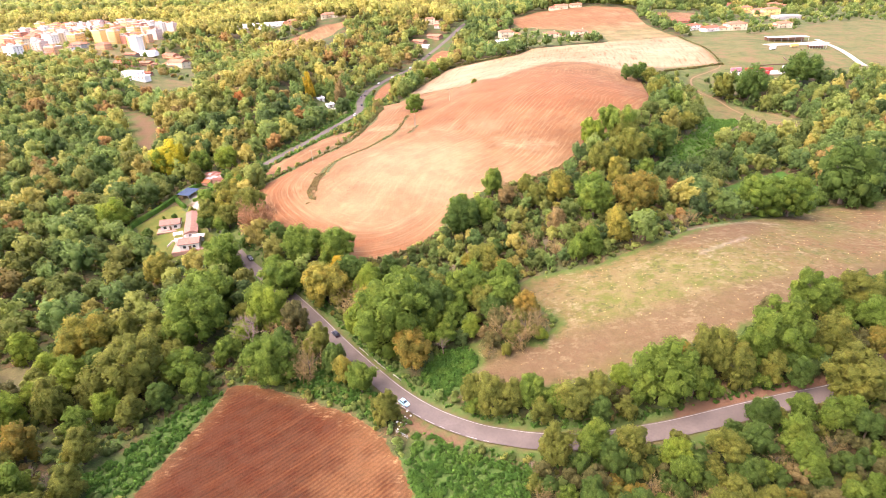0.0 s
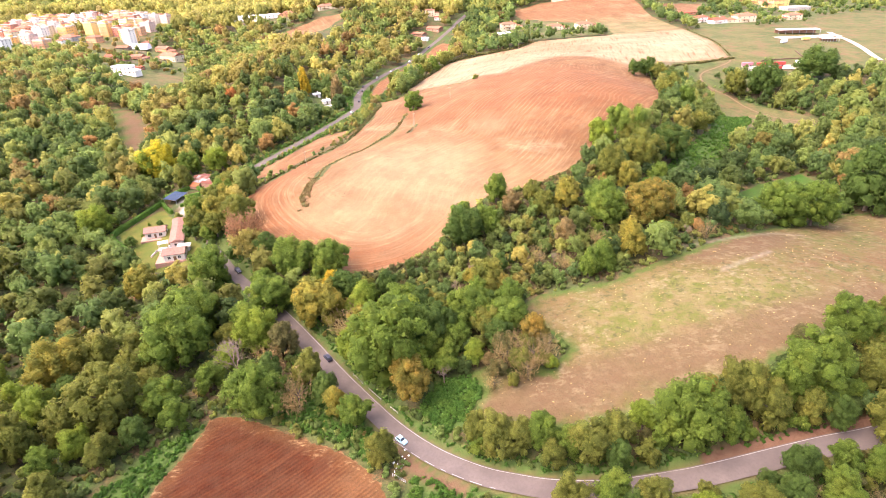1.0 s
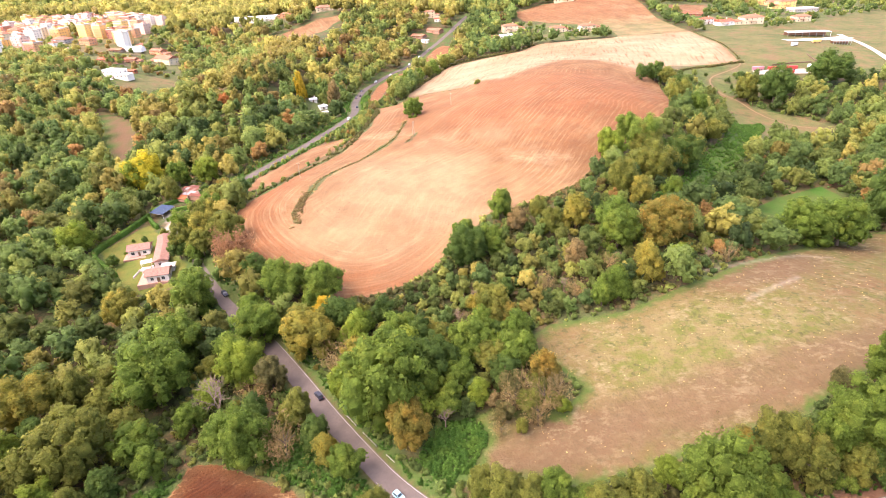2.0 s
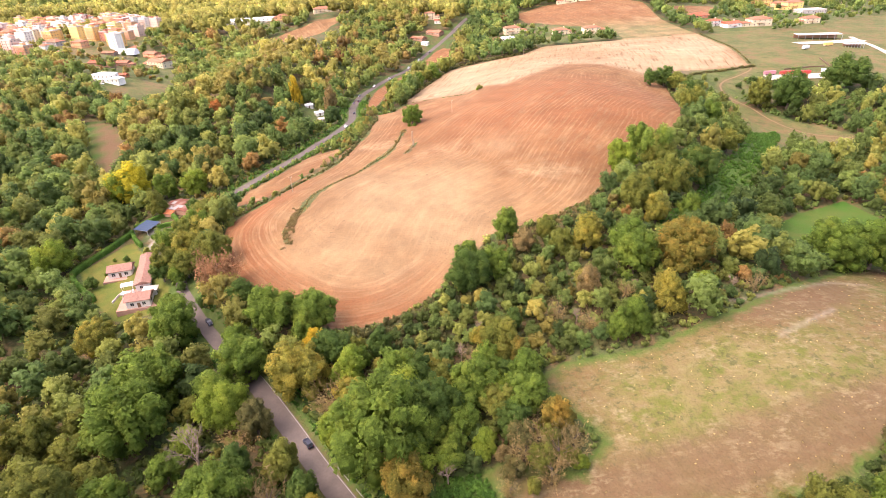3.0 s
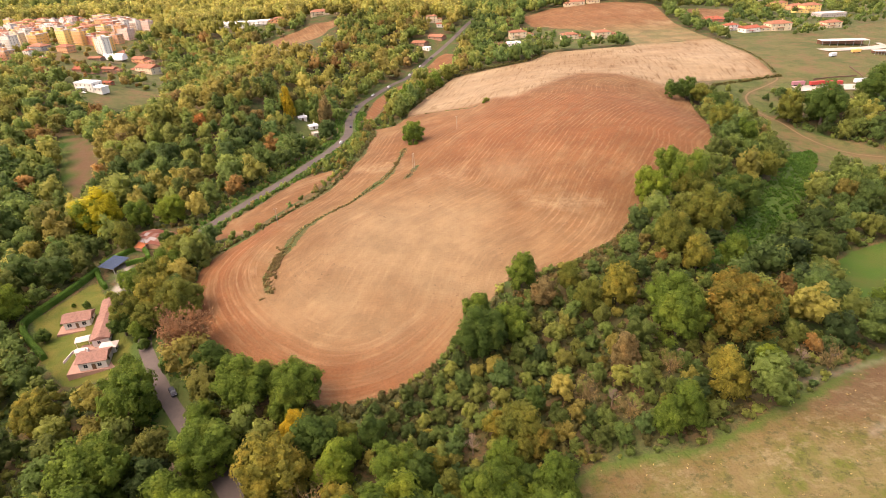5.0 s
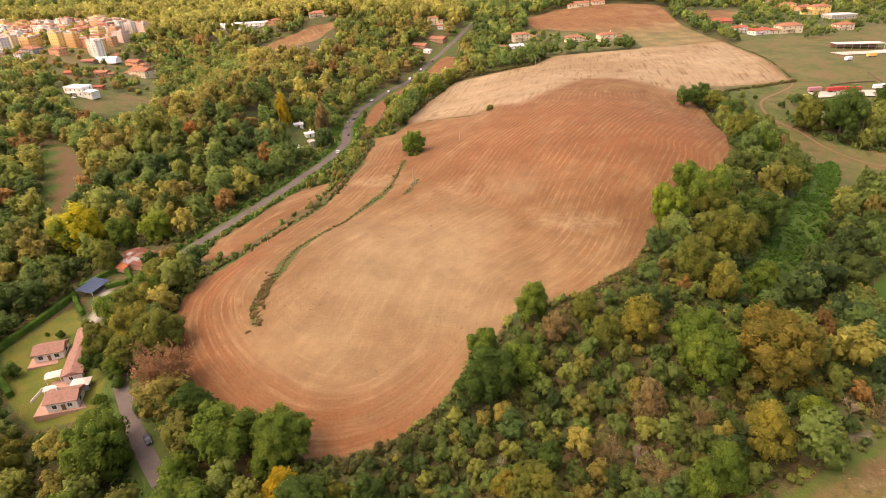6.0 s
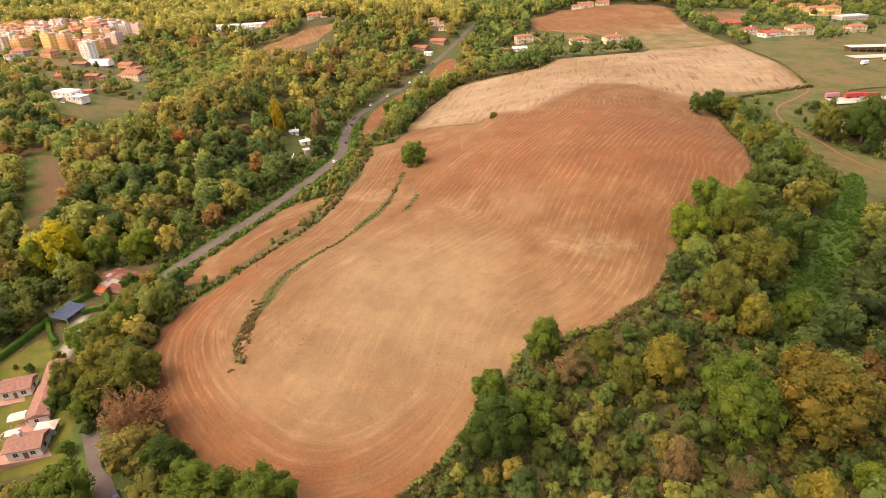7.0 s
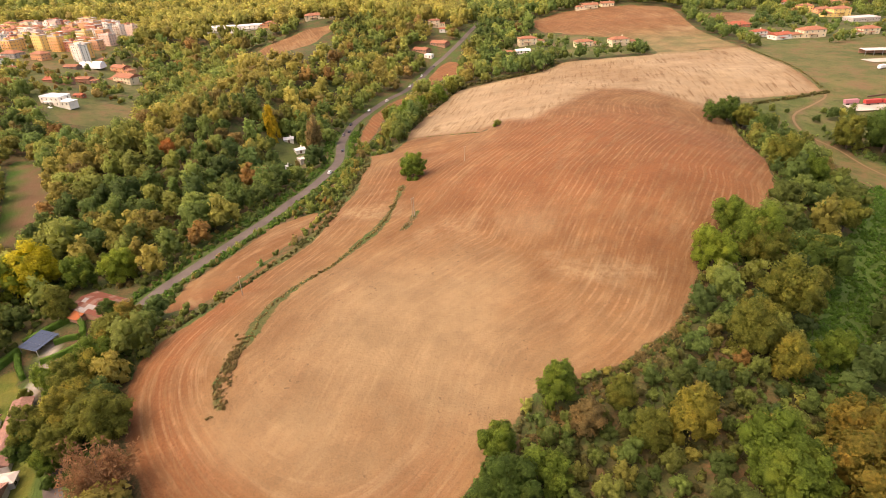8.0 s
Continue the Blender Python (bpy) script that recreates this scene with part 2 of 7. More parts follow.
    pasture = m.ramp(m.noise(0.035, 6), [(0.36, (0.068, 0.092, 0.026)), (0.47, (0.096, 0.112, 0.036)), (0.57, (0.128, 0.120, 0.046)), (0.68, (0.150, 0.112, 0.056))])
    pasture = m.mix(m.remap(m.noise(0.16, 6), 0.48, 0.68, 0.0, 0.7), pasture, (0.064, 0.084, 0.024))
    pasture = m.mix(m.remap(m.noise(0.07, 6, rough=0.75), 0.50, 0.60, 0.0, 0.75), pasture, (0.150, 0.100, 0.050))
    pasture = m.mix(m.remap(m.noise(0.11, 6, rough=0.75), 0.55, 0.64, 0.0, 0.7), pasture, (0.046, 0.066, 0.018))
    pasture = m.mix(1.0, pasture, (0.90, 0.82, 0.80), "MULTIPLY")
    pasture = m.mix(m.remap(m.noise(0.7, 5), 0.5, 0.8), pasture, (0.110, 0.098, 0.042))
    # ploughed soil: streaks along the furrows, dry pale crowns, damp dark hollows

    def streaks(name, period):
        comb = m.t.nodes.new("ShaderNodeCombineXYZ")
        pos = m.t.nodes.new("ShaderNodeSeparateXYZ")
        m.link(m.coords(), pos.inputs[0])
        m.link(m.math("DIVIDE", m.attr(name), period), comb.inputs[0])
        m.link(m.math("MULTIPLY", pos.outputs[0], 0.03), comb.inputs[1])
        m.link(m.math("MULTIPLY", pos.outputs[1], 0.03), comb.inputs[2])
        return m.noise(1.0, 4, comb.outputs[0], 0.7)
    line = m.mix(m.attr("inner"), streaks("furrow", 2.2), streaks("furrow_inner", 2.6))
    broad = m.mix(m.attr("inner"), streaks("furrow", 9.0), streaks("furrow_inner", 12.0))
    soil = m.ramp(m.noise(0.02, 4), [(0.36, (0.128, 0.055, 0.022)), (0.50, (0.157, 0.074, 0.031)), (0.64, (0.187, 0.097, 0.044))])
    soil = m.mix(m.remap(m.math("ADD", m.attr("crown"), m.math("MULTIPLY", m.math("SUBTRACT", m.noise(0.03, 5), 0.5), 1.2)), 0.0, 0.9), soil, (0.222, 0.136, 0.072))
    soil = m.mix(m.remap(m.math("ADD", m.attr("pale"), m.math("MULTIPLY", rag, 0.5)), -0.25, 0.35), soil, m.mix(m.remap(m.noise(0.012, 5), 0.38, 0.62), (0.222, 0.136, 0.076), (0.292, 0.202, 0.126)))
    soil = m.mix(m.math("MULTIPLY", m.remap(broad, 0.44, 0.68, 0.0, 0.6), m.math("MULTIPLY", m.remap(m.attr("pale"), -0.2, 0.3, 1.0, 0.2), m.remap(m.attr("crown"), 0.0, 0.8, 1.0, 0.25))), soil, (0.111, 0.043, 0.016))
    patchy = m.remap(m.noise(0.04, 3), 0.35, 0.65, 0.06, 0.45)
    soil = m.mix(m.math("MULTIPLY", m.remap(line, 0.50, 0.66), patchy), soil, (0.262, 0.166, 0.088))
    # broken dark furrows running up the pale upper field
    at = m.t.nodes.new("ShaderNodeSeparateXYZ")
    m.link(m.coords(), at.inputs[0])
    slant = m.t.nodes.new("ShaderNodeCombineXYZ")
    m.link(m.math("SUBTRACT", m.math("MULTIPLY", at.outputs[0], 0.40), m.math("MULTIPLY", at.outputs[1], 0.090)), slant.inputs[0])
    m.link(m.math("ADD", m.math("MULTIPLY", at.outputs[0], 0.007), m.math("MULTIPLY", at.outputs[1], 0.030)), slant.inputs[1])
    cuts = m.math("MULTIPLY", m.remap(m.noise(1.0, 4, slant.outputs[0], 0.7), 0.51, 0.60), m.math("MULTIPLY", m.remap(m.noise(0.03, 3), 0.38, 0.60, 0.2, 0.85), m.remap(m.attr("pale"), 0.0, 0.3)))
    soil = m.mix(cuts, soil, (0.140, 0.076, 0.036))
    spots = m.math("MULTIPLY", m.remap(m.noise(0.018, 3), 0.58, 0.70), m.remap(m.noise(0.5, 5), 0.4, 0.6, 0.3, 1.0))
    soil = m.mix(m.math("MULTIPLY", spots, 0.7), soil, (0.300, 0.205, 0.118))
    soil = m.mix(m.remap(m.noise(1.3, 6), 0.5, 0.85, 0.0, 0.45), soil, (0.101, 0.044, 0.019))
    track = streaks("furrow", 1.5)
    soil = m.mix(m.math("MULTIPLY", m.remap(track, 0.52, 0.66), m.remap(m.attr("inner"), 0.0, 1.0, 0.38, 0.12)), soil, (0.281, 0.178, 0.103))
    clods = m.math("MULTIPLY", m.remap(m.noise(0.55, 2), 0.66, 0.72), m.remap(m.noise(0.03, 3), 0.48, 0.6))
    soil = m.mix(m.math("MULTIPLY", clods, 0.7), soil, (0.10, 0.055, 0.028))
    wander = m.math("MULTIPLY", m.noise(0.025, 1.5), 9.0)
    rows = [m.math("SINE", m.math("ADD", m.math("MULTIPLY", m.attr(a), 2.4), wander)) for a in ("furrow", "furrow_inner")]
    drill = m.mix(m.attr("inner"), rows[0], rows[1])
    broken = m.math("MULTIPLY", m.remap(m.noise(0.05, 4), 0.38, 0.60, 0.10, 1.0), m.remap(m.noise(0.22, 5, rough=0.75), 0.34, 0.62))
    drill = m.math("MULTIPLY", m.remap(drill, 0.35, 0.95), m.math("MULTIPLY", broken, m.remap(m.attr("crown"), 0.0, 0.5, 0.50, 0.28)))
    red = m.math("MULTIPLY", m.remap(m.math("ADD", m.attr("edge"), m.math("MULTIPLY", rag, 0.5)), 0.05, 0.7, 0.0, 0.82), m.remap(line, 0.46, 0.62, 1.0, 0.45))
    soil = m.mix(red, soil, (0.158, 0.057, 0.023))
    soil = m.mix(m.math("MULTIPLY", drill, m.remap(m.attr("pale"), -0.2, 0.2, 0.9, 0.12)), soil, (0.290, 0.172, 0.094))
    soil = m.mix(m.remap(m.math("ADD", m.attr("fade"), m.math("MULTIPLY", rag, 1.2)), 0.1, 0.9, 0.0, 0.85), soil, m.mix(m.remap(m.noise(0.05, 5), 0.4, 0.6), (0.105, 0.100, 0.042), (0.190, 0.130, 0.064)))
    comb = m.math("SINE", m.math("ADD", m.math("MULTIPLY", m.attr("furrow"), 5.0), m.math("MULTIPLY", m.noise(0.12, 3), 5.0)))
    deep = m.ramp(m.math("ADD", line, m.math("MULTIPLY", comb, 0.05)), [(0.3, (0.050, 0.011, 0.003)), (0.55, (0.076, 0.019, 0.006)), (0.75, (0.126, 0.043, 0.015))])
    deep = m.mix(m.remap(m.math("ADD", m.attr("damp"), rag), 0.62, 0.0, 0.0, 0.7), deep, (0.155, 0.074, 0.028))
    deep = m.mix(m.math("MULTIPLY", m.remap(m.math("ADD", m.noise(0.06, 5), m.math("MULTIPLY", comb, 0.06)), 0.40, 0.66, 0.1, 1.0), m.remap(m.attr("ripe"), 0.0, 1.0, 0.12, 0.95)), deep, (0.190, 0.090, 0.038))
    deep = m.mix(1.0, deep, (0.66, 0.60, 0.56), "MULTIPLY")
    chaff = m.math("MULTIPLY", m.remap(m.noise(0.5, 6, m.coords((0.5, 1.0, 1.0)), 0.8), 0.55, 0.66), m.remap(m.math("ADD", m.attr("damp"), m.math("MULTIPLY", rag, 1.2)), 0.72, 0.05))
    deep = m.mix(m.math("MULTIPLY", chaff, 0.8), deep, (0.270, 0.165, 0.080))
    soil = m.mix(m.remap(m.attr("damp"), -0.02, 0.02), soil, deep)
    col = m.mix(mask("meadow"), weeds, dry)
    col = m.mix(mask("green"), col, green)
    mown = m.mix(m.remap(m.noise(0.12, 5), 0.4, 0.62), (0.074, 0.098, 0.015), (0.126, 0.114, 0.024))
    col = m.mix(mask("lawn"), col, m.mix(m.remap(m.noise(1.6, 4), 0.5, 0.75, 0.0, 0.6), mown, (0.050, 0.066, 0.012)))
    col = m.mix(mask("pasture"), col, pasture)
    crumb = m.node("ShaderNodeHueSaturation")
    m.link(soil, crumb.inputs["Color"])
    m.link(m.math("MULTIPLY", m.remap(m.noise(1.3, 4, rough=0.9), 0.36, 0.64, 0.86, 1.18), m.remap(m.noise(0.09, 5), 0.36, 0.64, 0.92, 1.14)), crumb.inputs["Value"])
    soil = m.mix(1.0, crumb.outputs[0], (0.935, 1.02, 0.99), "MULTIPLY")
    col = m.mix(mask("soil", 0.03), col, soil)
    col = m.mix(m.remap(m.attr("bare"), 0.0, 1.0), col, m.mix(m.noise(0.5, 5), (0.092, 0.042, 0.022), (0.140, 0.082, 0.050)))
    col = m.mix(m.remap(m.attr("gravel"), 0.0, 1.0), col, m.mix(m.noise(0.8, 5), (0.30, 0.25, 0.20), (0.44, 0.39, 0.34)))
    col = m.mix(m.remap(m.noise(0.25, 6), 0.35, 0.7, 0.0, 0.16), col, (0.10, 0.07, 0.04))
    m.bump(m.math("ADD", m.math("MULTIPLY", line, 0.8), m.noise(1.2, 6)), 0.7, 0.5)
    return m.color(col)


def leaf_material(name, a, b):
    """Foliage: two hues that vary from tree to tree, and from spray to spray."""
    m = Nodes("leaves_" + name, 0.65)
    a, b = [(1.46 * r, 1.42 * g, 1.32 * bl) for r, g, bl in (a, b)]
    info = m.t.nodes.new("ShaderNodeObjectInfo").outputs["Random"]
    isle = m.t.nodes.new("ShaderNodeNewGeometry").outputs["Random Per Island"]
    col = m.mix(m.math("ADD", m.math("ADD", m.math("MULTIPLY", info, 0.35), m.math("MULTIPLY", isle, 0.30)), m.remap(m.noise(0.28, 3), 0.38, 0.62, 0.0, 0.35)), a, b)
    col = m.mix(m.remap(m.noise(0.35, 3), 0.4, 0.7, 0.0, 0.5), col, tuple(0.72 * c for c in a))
    col = m.mix(m.remap(m.noise(0.22, 2), 0.5, 0.75, 0.0, 0.6), col, tuple(min(1.0, 1.25 * c) for c in b))
    col = m.mix(m.remap(m.noise(0.14, 3), 0.52, 0.68, 0.0, 0.40), col, (min(1.0, 1.4 * b[0]), 1.15 * b[1], 1.0 * b[2]))
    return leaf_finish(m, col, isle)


def leaf_finish(m, col, isle):
    """Value varied at random by fine noise and from spray to spray; a part of the light shines through."""
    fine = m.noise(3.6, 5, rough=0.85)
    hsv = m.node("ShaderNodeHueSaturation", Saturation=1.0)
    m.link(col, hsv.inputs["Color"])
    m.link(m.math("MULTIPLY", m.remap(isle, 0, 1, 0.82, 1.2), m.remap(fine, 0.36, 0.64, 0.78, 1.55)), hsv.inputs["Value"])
    m.color(hsv.outputs[0])
    m.bump(fine, 1.0, 0.6)
    tr = m.t.nodes.new("ShaderNodeBsdfTranslucent")
    m.link(hsv.outputs[0], tr.inputs[0])
    mx = m.t.nodes.new("ShaderNodeMixShader")
    mx.inputs[0].default_value = 0.5
    m.link(m.bsdf.outputs[0], mx.inputs[1])
    m.link(tr.outputs[0], mx.inputs[2])
    m.link(mx.outputs[0], m.t.nodes["Material Output"].inputs[0])
    return m.mat


def woods_material():
    """Joined woods: a hue number for each tree picks its colour."""
    m = Nodes("leaves_woods", 0.65)
    isle = m.t.nodes.new("ShaderNodeNewGeometry").outputs["Random Per Island"]
    col = m.ramp(m.attr("hue"), [(0.0, (0.052, 0.090, 0.022)), (0.20, (0.084, 0.128, 0.025)), (0.40, (0.128, 0.162, 0.030)), (0.58, (0.176, 0.188, 0.034)),
                                 (0.72, (0.236, 0.204, 0.038)), (0.82, (0.180, 0.140, 0.038)), (0.92, (0.225, 0.128, 0.032)), (1.0, (0.330, 0.150, 0.028))])
    col = m.mix(m.remap(m.noise(0.5, 3), 0.4, 0.7, 0.0, 0.25), col, (0.075, 0.080, 0.022))
    col = m.mix(1.0, col, (1.34, 1.32, 1.66), "MULTIPLY")
    each = m.node("ShaderNodeHueSaturation")
    m.link(col, each.inputs["Color"])
    m.link(m.remap(m.math("FRACT", m.math("MULTIPLY", m.attr("hue"), 37.0)), 0.0, 1.0, 0.70, 1.42), each.inputs["Value"])
    col = each.outputs[0]
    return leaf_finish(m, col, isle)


def plain(name, col, rough=0.8, grain=4.0, spread=0.25, metal=0.0, bump=0.0, dirt=(0.10, 0.08, 0.06)):
    m = Nodes(name, rough)
    m.bsdf.inputs["Metallic"].default_value = metal
    c = m.mix(m.remap(m.noise(grain, 5, m.coords(world=False)), 0.35, 0.75, 0.0, spread), col, tuple(0.55 * v for v in col))
    c = m.mix(m.remap(m.noise(grain * 0.2, 4, m.coords(world=False)), 0.5, 0.8, 0.0, spread), c, dirt)
    if bump:
        m.bump(m.noise(grain * 4, 4, m.coords(world=False)), bump, 0.02)
    return m.color(c)


LAND = land_material()
LEAF = {
    "green": leaf_material("green", (0.070, 0.116, 0.018), (0.116, 0.166, 0.028)),
    "dark": leaf_material("dark", (0.046, 0.084, 0.019), (0.072, 0.114, 0.024)),
    "olive": leaf_material("olive", (0.092, 0.112, 0.022), (0.144, 0.152, 0.032)),
    "lime": leaf_material("lime", (0.105, 0.160, 0.020), (0.165, 0.210, 0.030)),
    "fresh": leaf_material("fresh", (0.040, 0.104, 0.018), (0.078, 0.150, 0.026)),
    "gold": leaf_material("gold", (0.120, 0.136, 0.028), (0.230, 0.196, 0.036)),
    "pale": leaf_material("pale", (0.157, 0.124, 0.055), (0.224, 0.173, 0.081)),
    "brown": leaf_material("brown", (0.130, 0.104, 0.044), (0.200, 0.150, 0.066)),
    "bramble": leaf_material("bramble", (0.070, 0.074, 0.026), (0.118, 0.110, 0.042)),
    "russet": leaf_material("russet", (0.150, 0.086, 0.046), (0.215, 0.122, 0.066)),
    "rust": leaf_material("rust", (0.084, 0.108, 0.022), (0.215, 0.150, 0.032)),
    "yellow": leaf_material("yellow", (0.255, 0.240, 0.018), (0.370, 0.325, 0.028)),
    "amber": leaf_material("amber", (0.230, 0.185, 0.016), (0.360, 0.262, 0.024)),
    "orange": leaf_material("orange", (0.246, 0.103, 0.031), (0.336, 0.151, 0.048)),
}
WOODS = woods_material()
BARK = plain("bark", (0.13, 0.10, 0.075), 0.95, 6, 0.5, bump=0.6)
DEAD_BARK = plain("dead_bark", (0.27, 0.20, 0.145), 0.95, 6, 0.35, bump=0.5)

# ---------------------------------------------------------------- building helpers


def part(name, bm, mat, parent=None, label="", smooth=False):
    """Links a bmesh as one mesh object under its thing."""
    me = bpy.data.meshes.new(name)
    bm.to_mesh(me)
    bm.free()
    for mm in (mat if isinstance(mat, (list, tuple)) else [mat]):
        me.materials.append(mm)
    if smooth:
        me.shade_smooth()
    ob = new(name, me)
    ob.parent = parent
    if label:
        ob["label"] = label
    return ob


def thing(name, x, y, z, turn=0.0, label="", category="", group="", kind=""):
    ob = new(name)
    ob.matrix_basis = pose(x, y, z, 0, 0, turn)
    ob.empty_display_size = 0.3
    return tagged(ob, label, category, group, kind)


def quads_mesh(name, verts, quads, mats, attrs=(), tris=None, normals=None):
    """A mesh from arrays of corners, four-cornered and three-cornered faces, with float attributes and soft normals by corner."""
    me = bpy.data.meshes.new(name)
    verts, quads = np.asarray(verts, np.float32), np.asarray(quads, np.int32).reshape(-1, 4)
    tris = np.zeros((0, 3), np.int32) if tris is None else np.asarray(tris, np.int32)
    me.vertices.add(len(verts))
    me.vertices.foreach_set("co", verts.ravel())
    me.loops.add(quads.size + tris.size)
    me.loops.foreach_set("vertex_index", np.concatenate([quads.ravel(), tris.ravel()]))
    me.polygons.add(len(quads) + len(tris))
    me.polygons.foreach_set("loop_start", np.concatenate([np.arange(len(quads)) * 4, quads.size + np.arange(len(tris)) * 3]).astype(np.int32))
    me.update(calc_edges=True)
    for key, values in attrs:
        me.attributes.new(key, "FLOAT", "POINT").data.foreach_set("value", np.asarray(values, np.float32))
    for mm in mats:
        me.materials.append(mm)
    if normals is not None:
        me.shade_smooth()
        me.normals_split_custom_set_from_vertices(normals)
    return me


# ---------------------------------------------------------------- the ground


def spaced(lo, hi, step, far, grow):
    mid = list(np.arange(lo, hi + step, step))
    up, s = [mid[-1]], step
    while up[-1] < far[1]:
        s *= grow
        up.append(up[-1] + s)
    down, s = [mid[0]], step
    while down[-1] > far[0]:
        s *= grow
        down.append(down[-1] - s)
    return np.array(down[:0:-1] + mid + up[1:])


def build_ground():
    gx = spaced(-130, 190, 1.7, (-4000, 4000), 1.08)
    gy = spaced(95, 480, 1.7, (-3000, 6000), 1.055)
    X, Y = np.meshgrid(gx, gy)
    Z = height(X, Y)
    rng = np.random.default_rng(4)
    x, y = X.ravel(), Y.ravel()

    def region(poly, reach=14.0):
        p = np.array(poly)
        v = np.full(x.shape, -99.0)
        near = (x > p[:, 0].min() - reach) & (x < p[:, 0].max() + reach) & (y > p[:, 1].min() - reach) & (y < p[:, 1].max() + reach)
        v[near] = inside(x[near], y[near], poly)
        return v
    field = region(FIELD)
    near_field, strip = region(NEAR_FIELD), region(STRIP)
    soil = np.maximum.reduce([field, strip, near_field, region(FAR_FIELD), region(FAR_STRIP), region(RIDGE_FIELD), region(BANK_SOIL), region(BANK_SOIL_2),
                              region(DIRT_LEFT)])
    for line, wide in ((HEDGE_A, 1.6), (HEDGE_B, 2.2), (HEDGE_C, 0.7), (HEDGE_D, 1.0)):
        near = (x > -110) & (x < 30) & (y > 250) & (y < 510)
        d = line_distance(x[near], y[near], smooth_line(line, 4))
        soil[near] = np.minimum(soil[near], d - wide * np.clip(1.0 + 0.5 * np.sin(y[near] / 9.0), 0.5, 1.5))
    damp = near_field
    nook = region([(-10, 142), (-4, 153), (6, 154), (10, 147), (5, 136), (-2, 133)])
    meadow = np.minimum(region(MEADOW), -nook)
    green = np.maximum.reduce([region(GARDEN), region(GREEN_RIGHT), region(CLEARING)])
    pasture = np.maximum.reduce([region(PASTURE) + 9, region(LAWN), region(GREEN_SLOPE), region([(-760, 745), (-520, 745), (-400, 770), (-390, 990), (-560, 1250), (-820, 1280)])])
    pale = region(PALE)
    road = np.full(x.shape, 99.0)
    nr = (np.abs(x) < 200) & (y > 80) & (y < 1000)
    road[nr] = line_distance(x[nr], y[nr], ROAD_LINE[::2])
    verge = np.clip((9 - road) / 4, 0, 1) * np.clip((230 - y) / 40, 0.75, 1)
    verge = np.maximum(verge, np.clip(region([(-14, 100), (-10, 122), (10, 108), (22, 104), (14, 88), (-2, 84)]) / 3 + 0.5, 0, 1))
    verge = np.maximum(verge, np.clip(np.maximum(region(LUSH), region(LUSH_LEFT)) / 3 + 0.5, 0, 1))
    verge = np.maximum(verge, np.clip(nook / 3 + 0.6, 0, 1))
    verge = np.maximum(verge, np.clip(region(WEEDS) / 4 + 0.4, 0, 1))
    bare = np.clip((4.0 - road) / 0.8, 0, 1) * 0.6 * np.clip((215 - y) / 30, 0, 1)
    bare = np.maximum(bare, 0.5 * np.clip(1.2 - line_distance(x, y, smooth_line(PATH, 4)) / 3.0, 0, 1))
    # ploughing follows the outline near the edge, and the long way of the hill inside
    round_in = np.maximum(np.maximum(field, strip), -14).reshape(X.shape)
    for _ in range(70):
        round_in[1:-1, 1:-1] = 0.25 * (round_in[:-2, 1:-1] + round_in[2:, 1:-1] + round_in[1:-1, :-2] + round_in[1:-1, 2:])
    round_in = round_in.ravel()
    furrow = np.where(near_field > -3, 0.74 * y - 0.67 * x, round_in)
    furrow = np.where(np.maximum(near_field, np.maximum(field, strip)) > -3, furrow, 0.8 * x + 0.3 * y)
    on_field = (field > -4) | (strip > -4)
    inner_line, inner = np.zeros(x.shape), np.zeros(x.shape)
    east, west = FIELD[6:29], [(-62, 236), *HEDGE_A, (-6, 440), (18, 468), (60, 505), (110, 560), (150, 640)]
    inner_line[on_field] = 0.5 * (line_distance(x[on_field], y[on_field], smooth_line(east, 6)) - line_distance(x[on_field], y[on_field], smooth_line(west, 6)))
    rim = line_distance(x[on_field], y[on_field], FIELD[-7:] + FIELD[:9])
    inner[on_field] = np.clip((rim - 16) / 14, 0, 1) * (line_distance(x[on_field], y[on_field], smooth_line(HEDGE_A, 6)) > 0)
    crown = np.clip(1.0 - np.hypot((x + 12) / 60, (y - 285) / 62), 0, 1) * 1.3
    crown = np.maximum(crown, np.clip(1.0 - np.hypot((x - 30) / 16, (y - 345) / 22), 0, 1) * 0.8)
    crown = np.maximum(crown, np.clip(1.6 - np.hypot((x - 1) / 4, (y - 305) / 6), 0, 1) * 1.5)
    crown = np.maximum(crown, np.clip(1.1 - np.hypot((x + 38) / 45, (y - 252) / 40), 0, 1) * 0.8)
    hedge = np.minimum(line_distance(x, y, HEDGE_A), line_distance(x, y, HEDGE_B))
    verge = np.maximum(verge, np.clip((4 - hedge) / 2, 0, 1) * 0.35)
    sward = np.clip(1.5 - np.hypot((x - 0.35 * (y - 168) - 78) / 42, (y - 168) / 22), 0, 1)
    worn = np.clip(1.2 - np.abs((y - 134 - 0.22 * x) / 11.0), 0, 1) * (x > 10) + np.clip(1.3 - np.hypot((x - 113) / 26, (y - 204 - 0.4 * (x - 113)) / 9), 0, 1)
    gravel = np.zeros(x.shape)
    gravel = np.maximum(gravel, 0.7 * np.clip(1.6 - line_distance(x, y, [(-141, 312), (-135, 300), (-134, 288), (-129, 275)]) / 2.0, 0, 1))
    gravel = np.maximum(gravel, 0.20 * np.clip(1.4 - line_distance(x, y, [(94, 185), (105, 190.5), (117, 197)]) / 0.9, 0, 1))
    gravel = np.maximum(gravel, 0.2 * np.clip(1.4 - line_distance(x, y, smooth_line([(88, 203), (103, 207), (128, 215.5), (140, 216)], 3)) / 0.8, 0, 1))
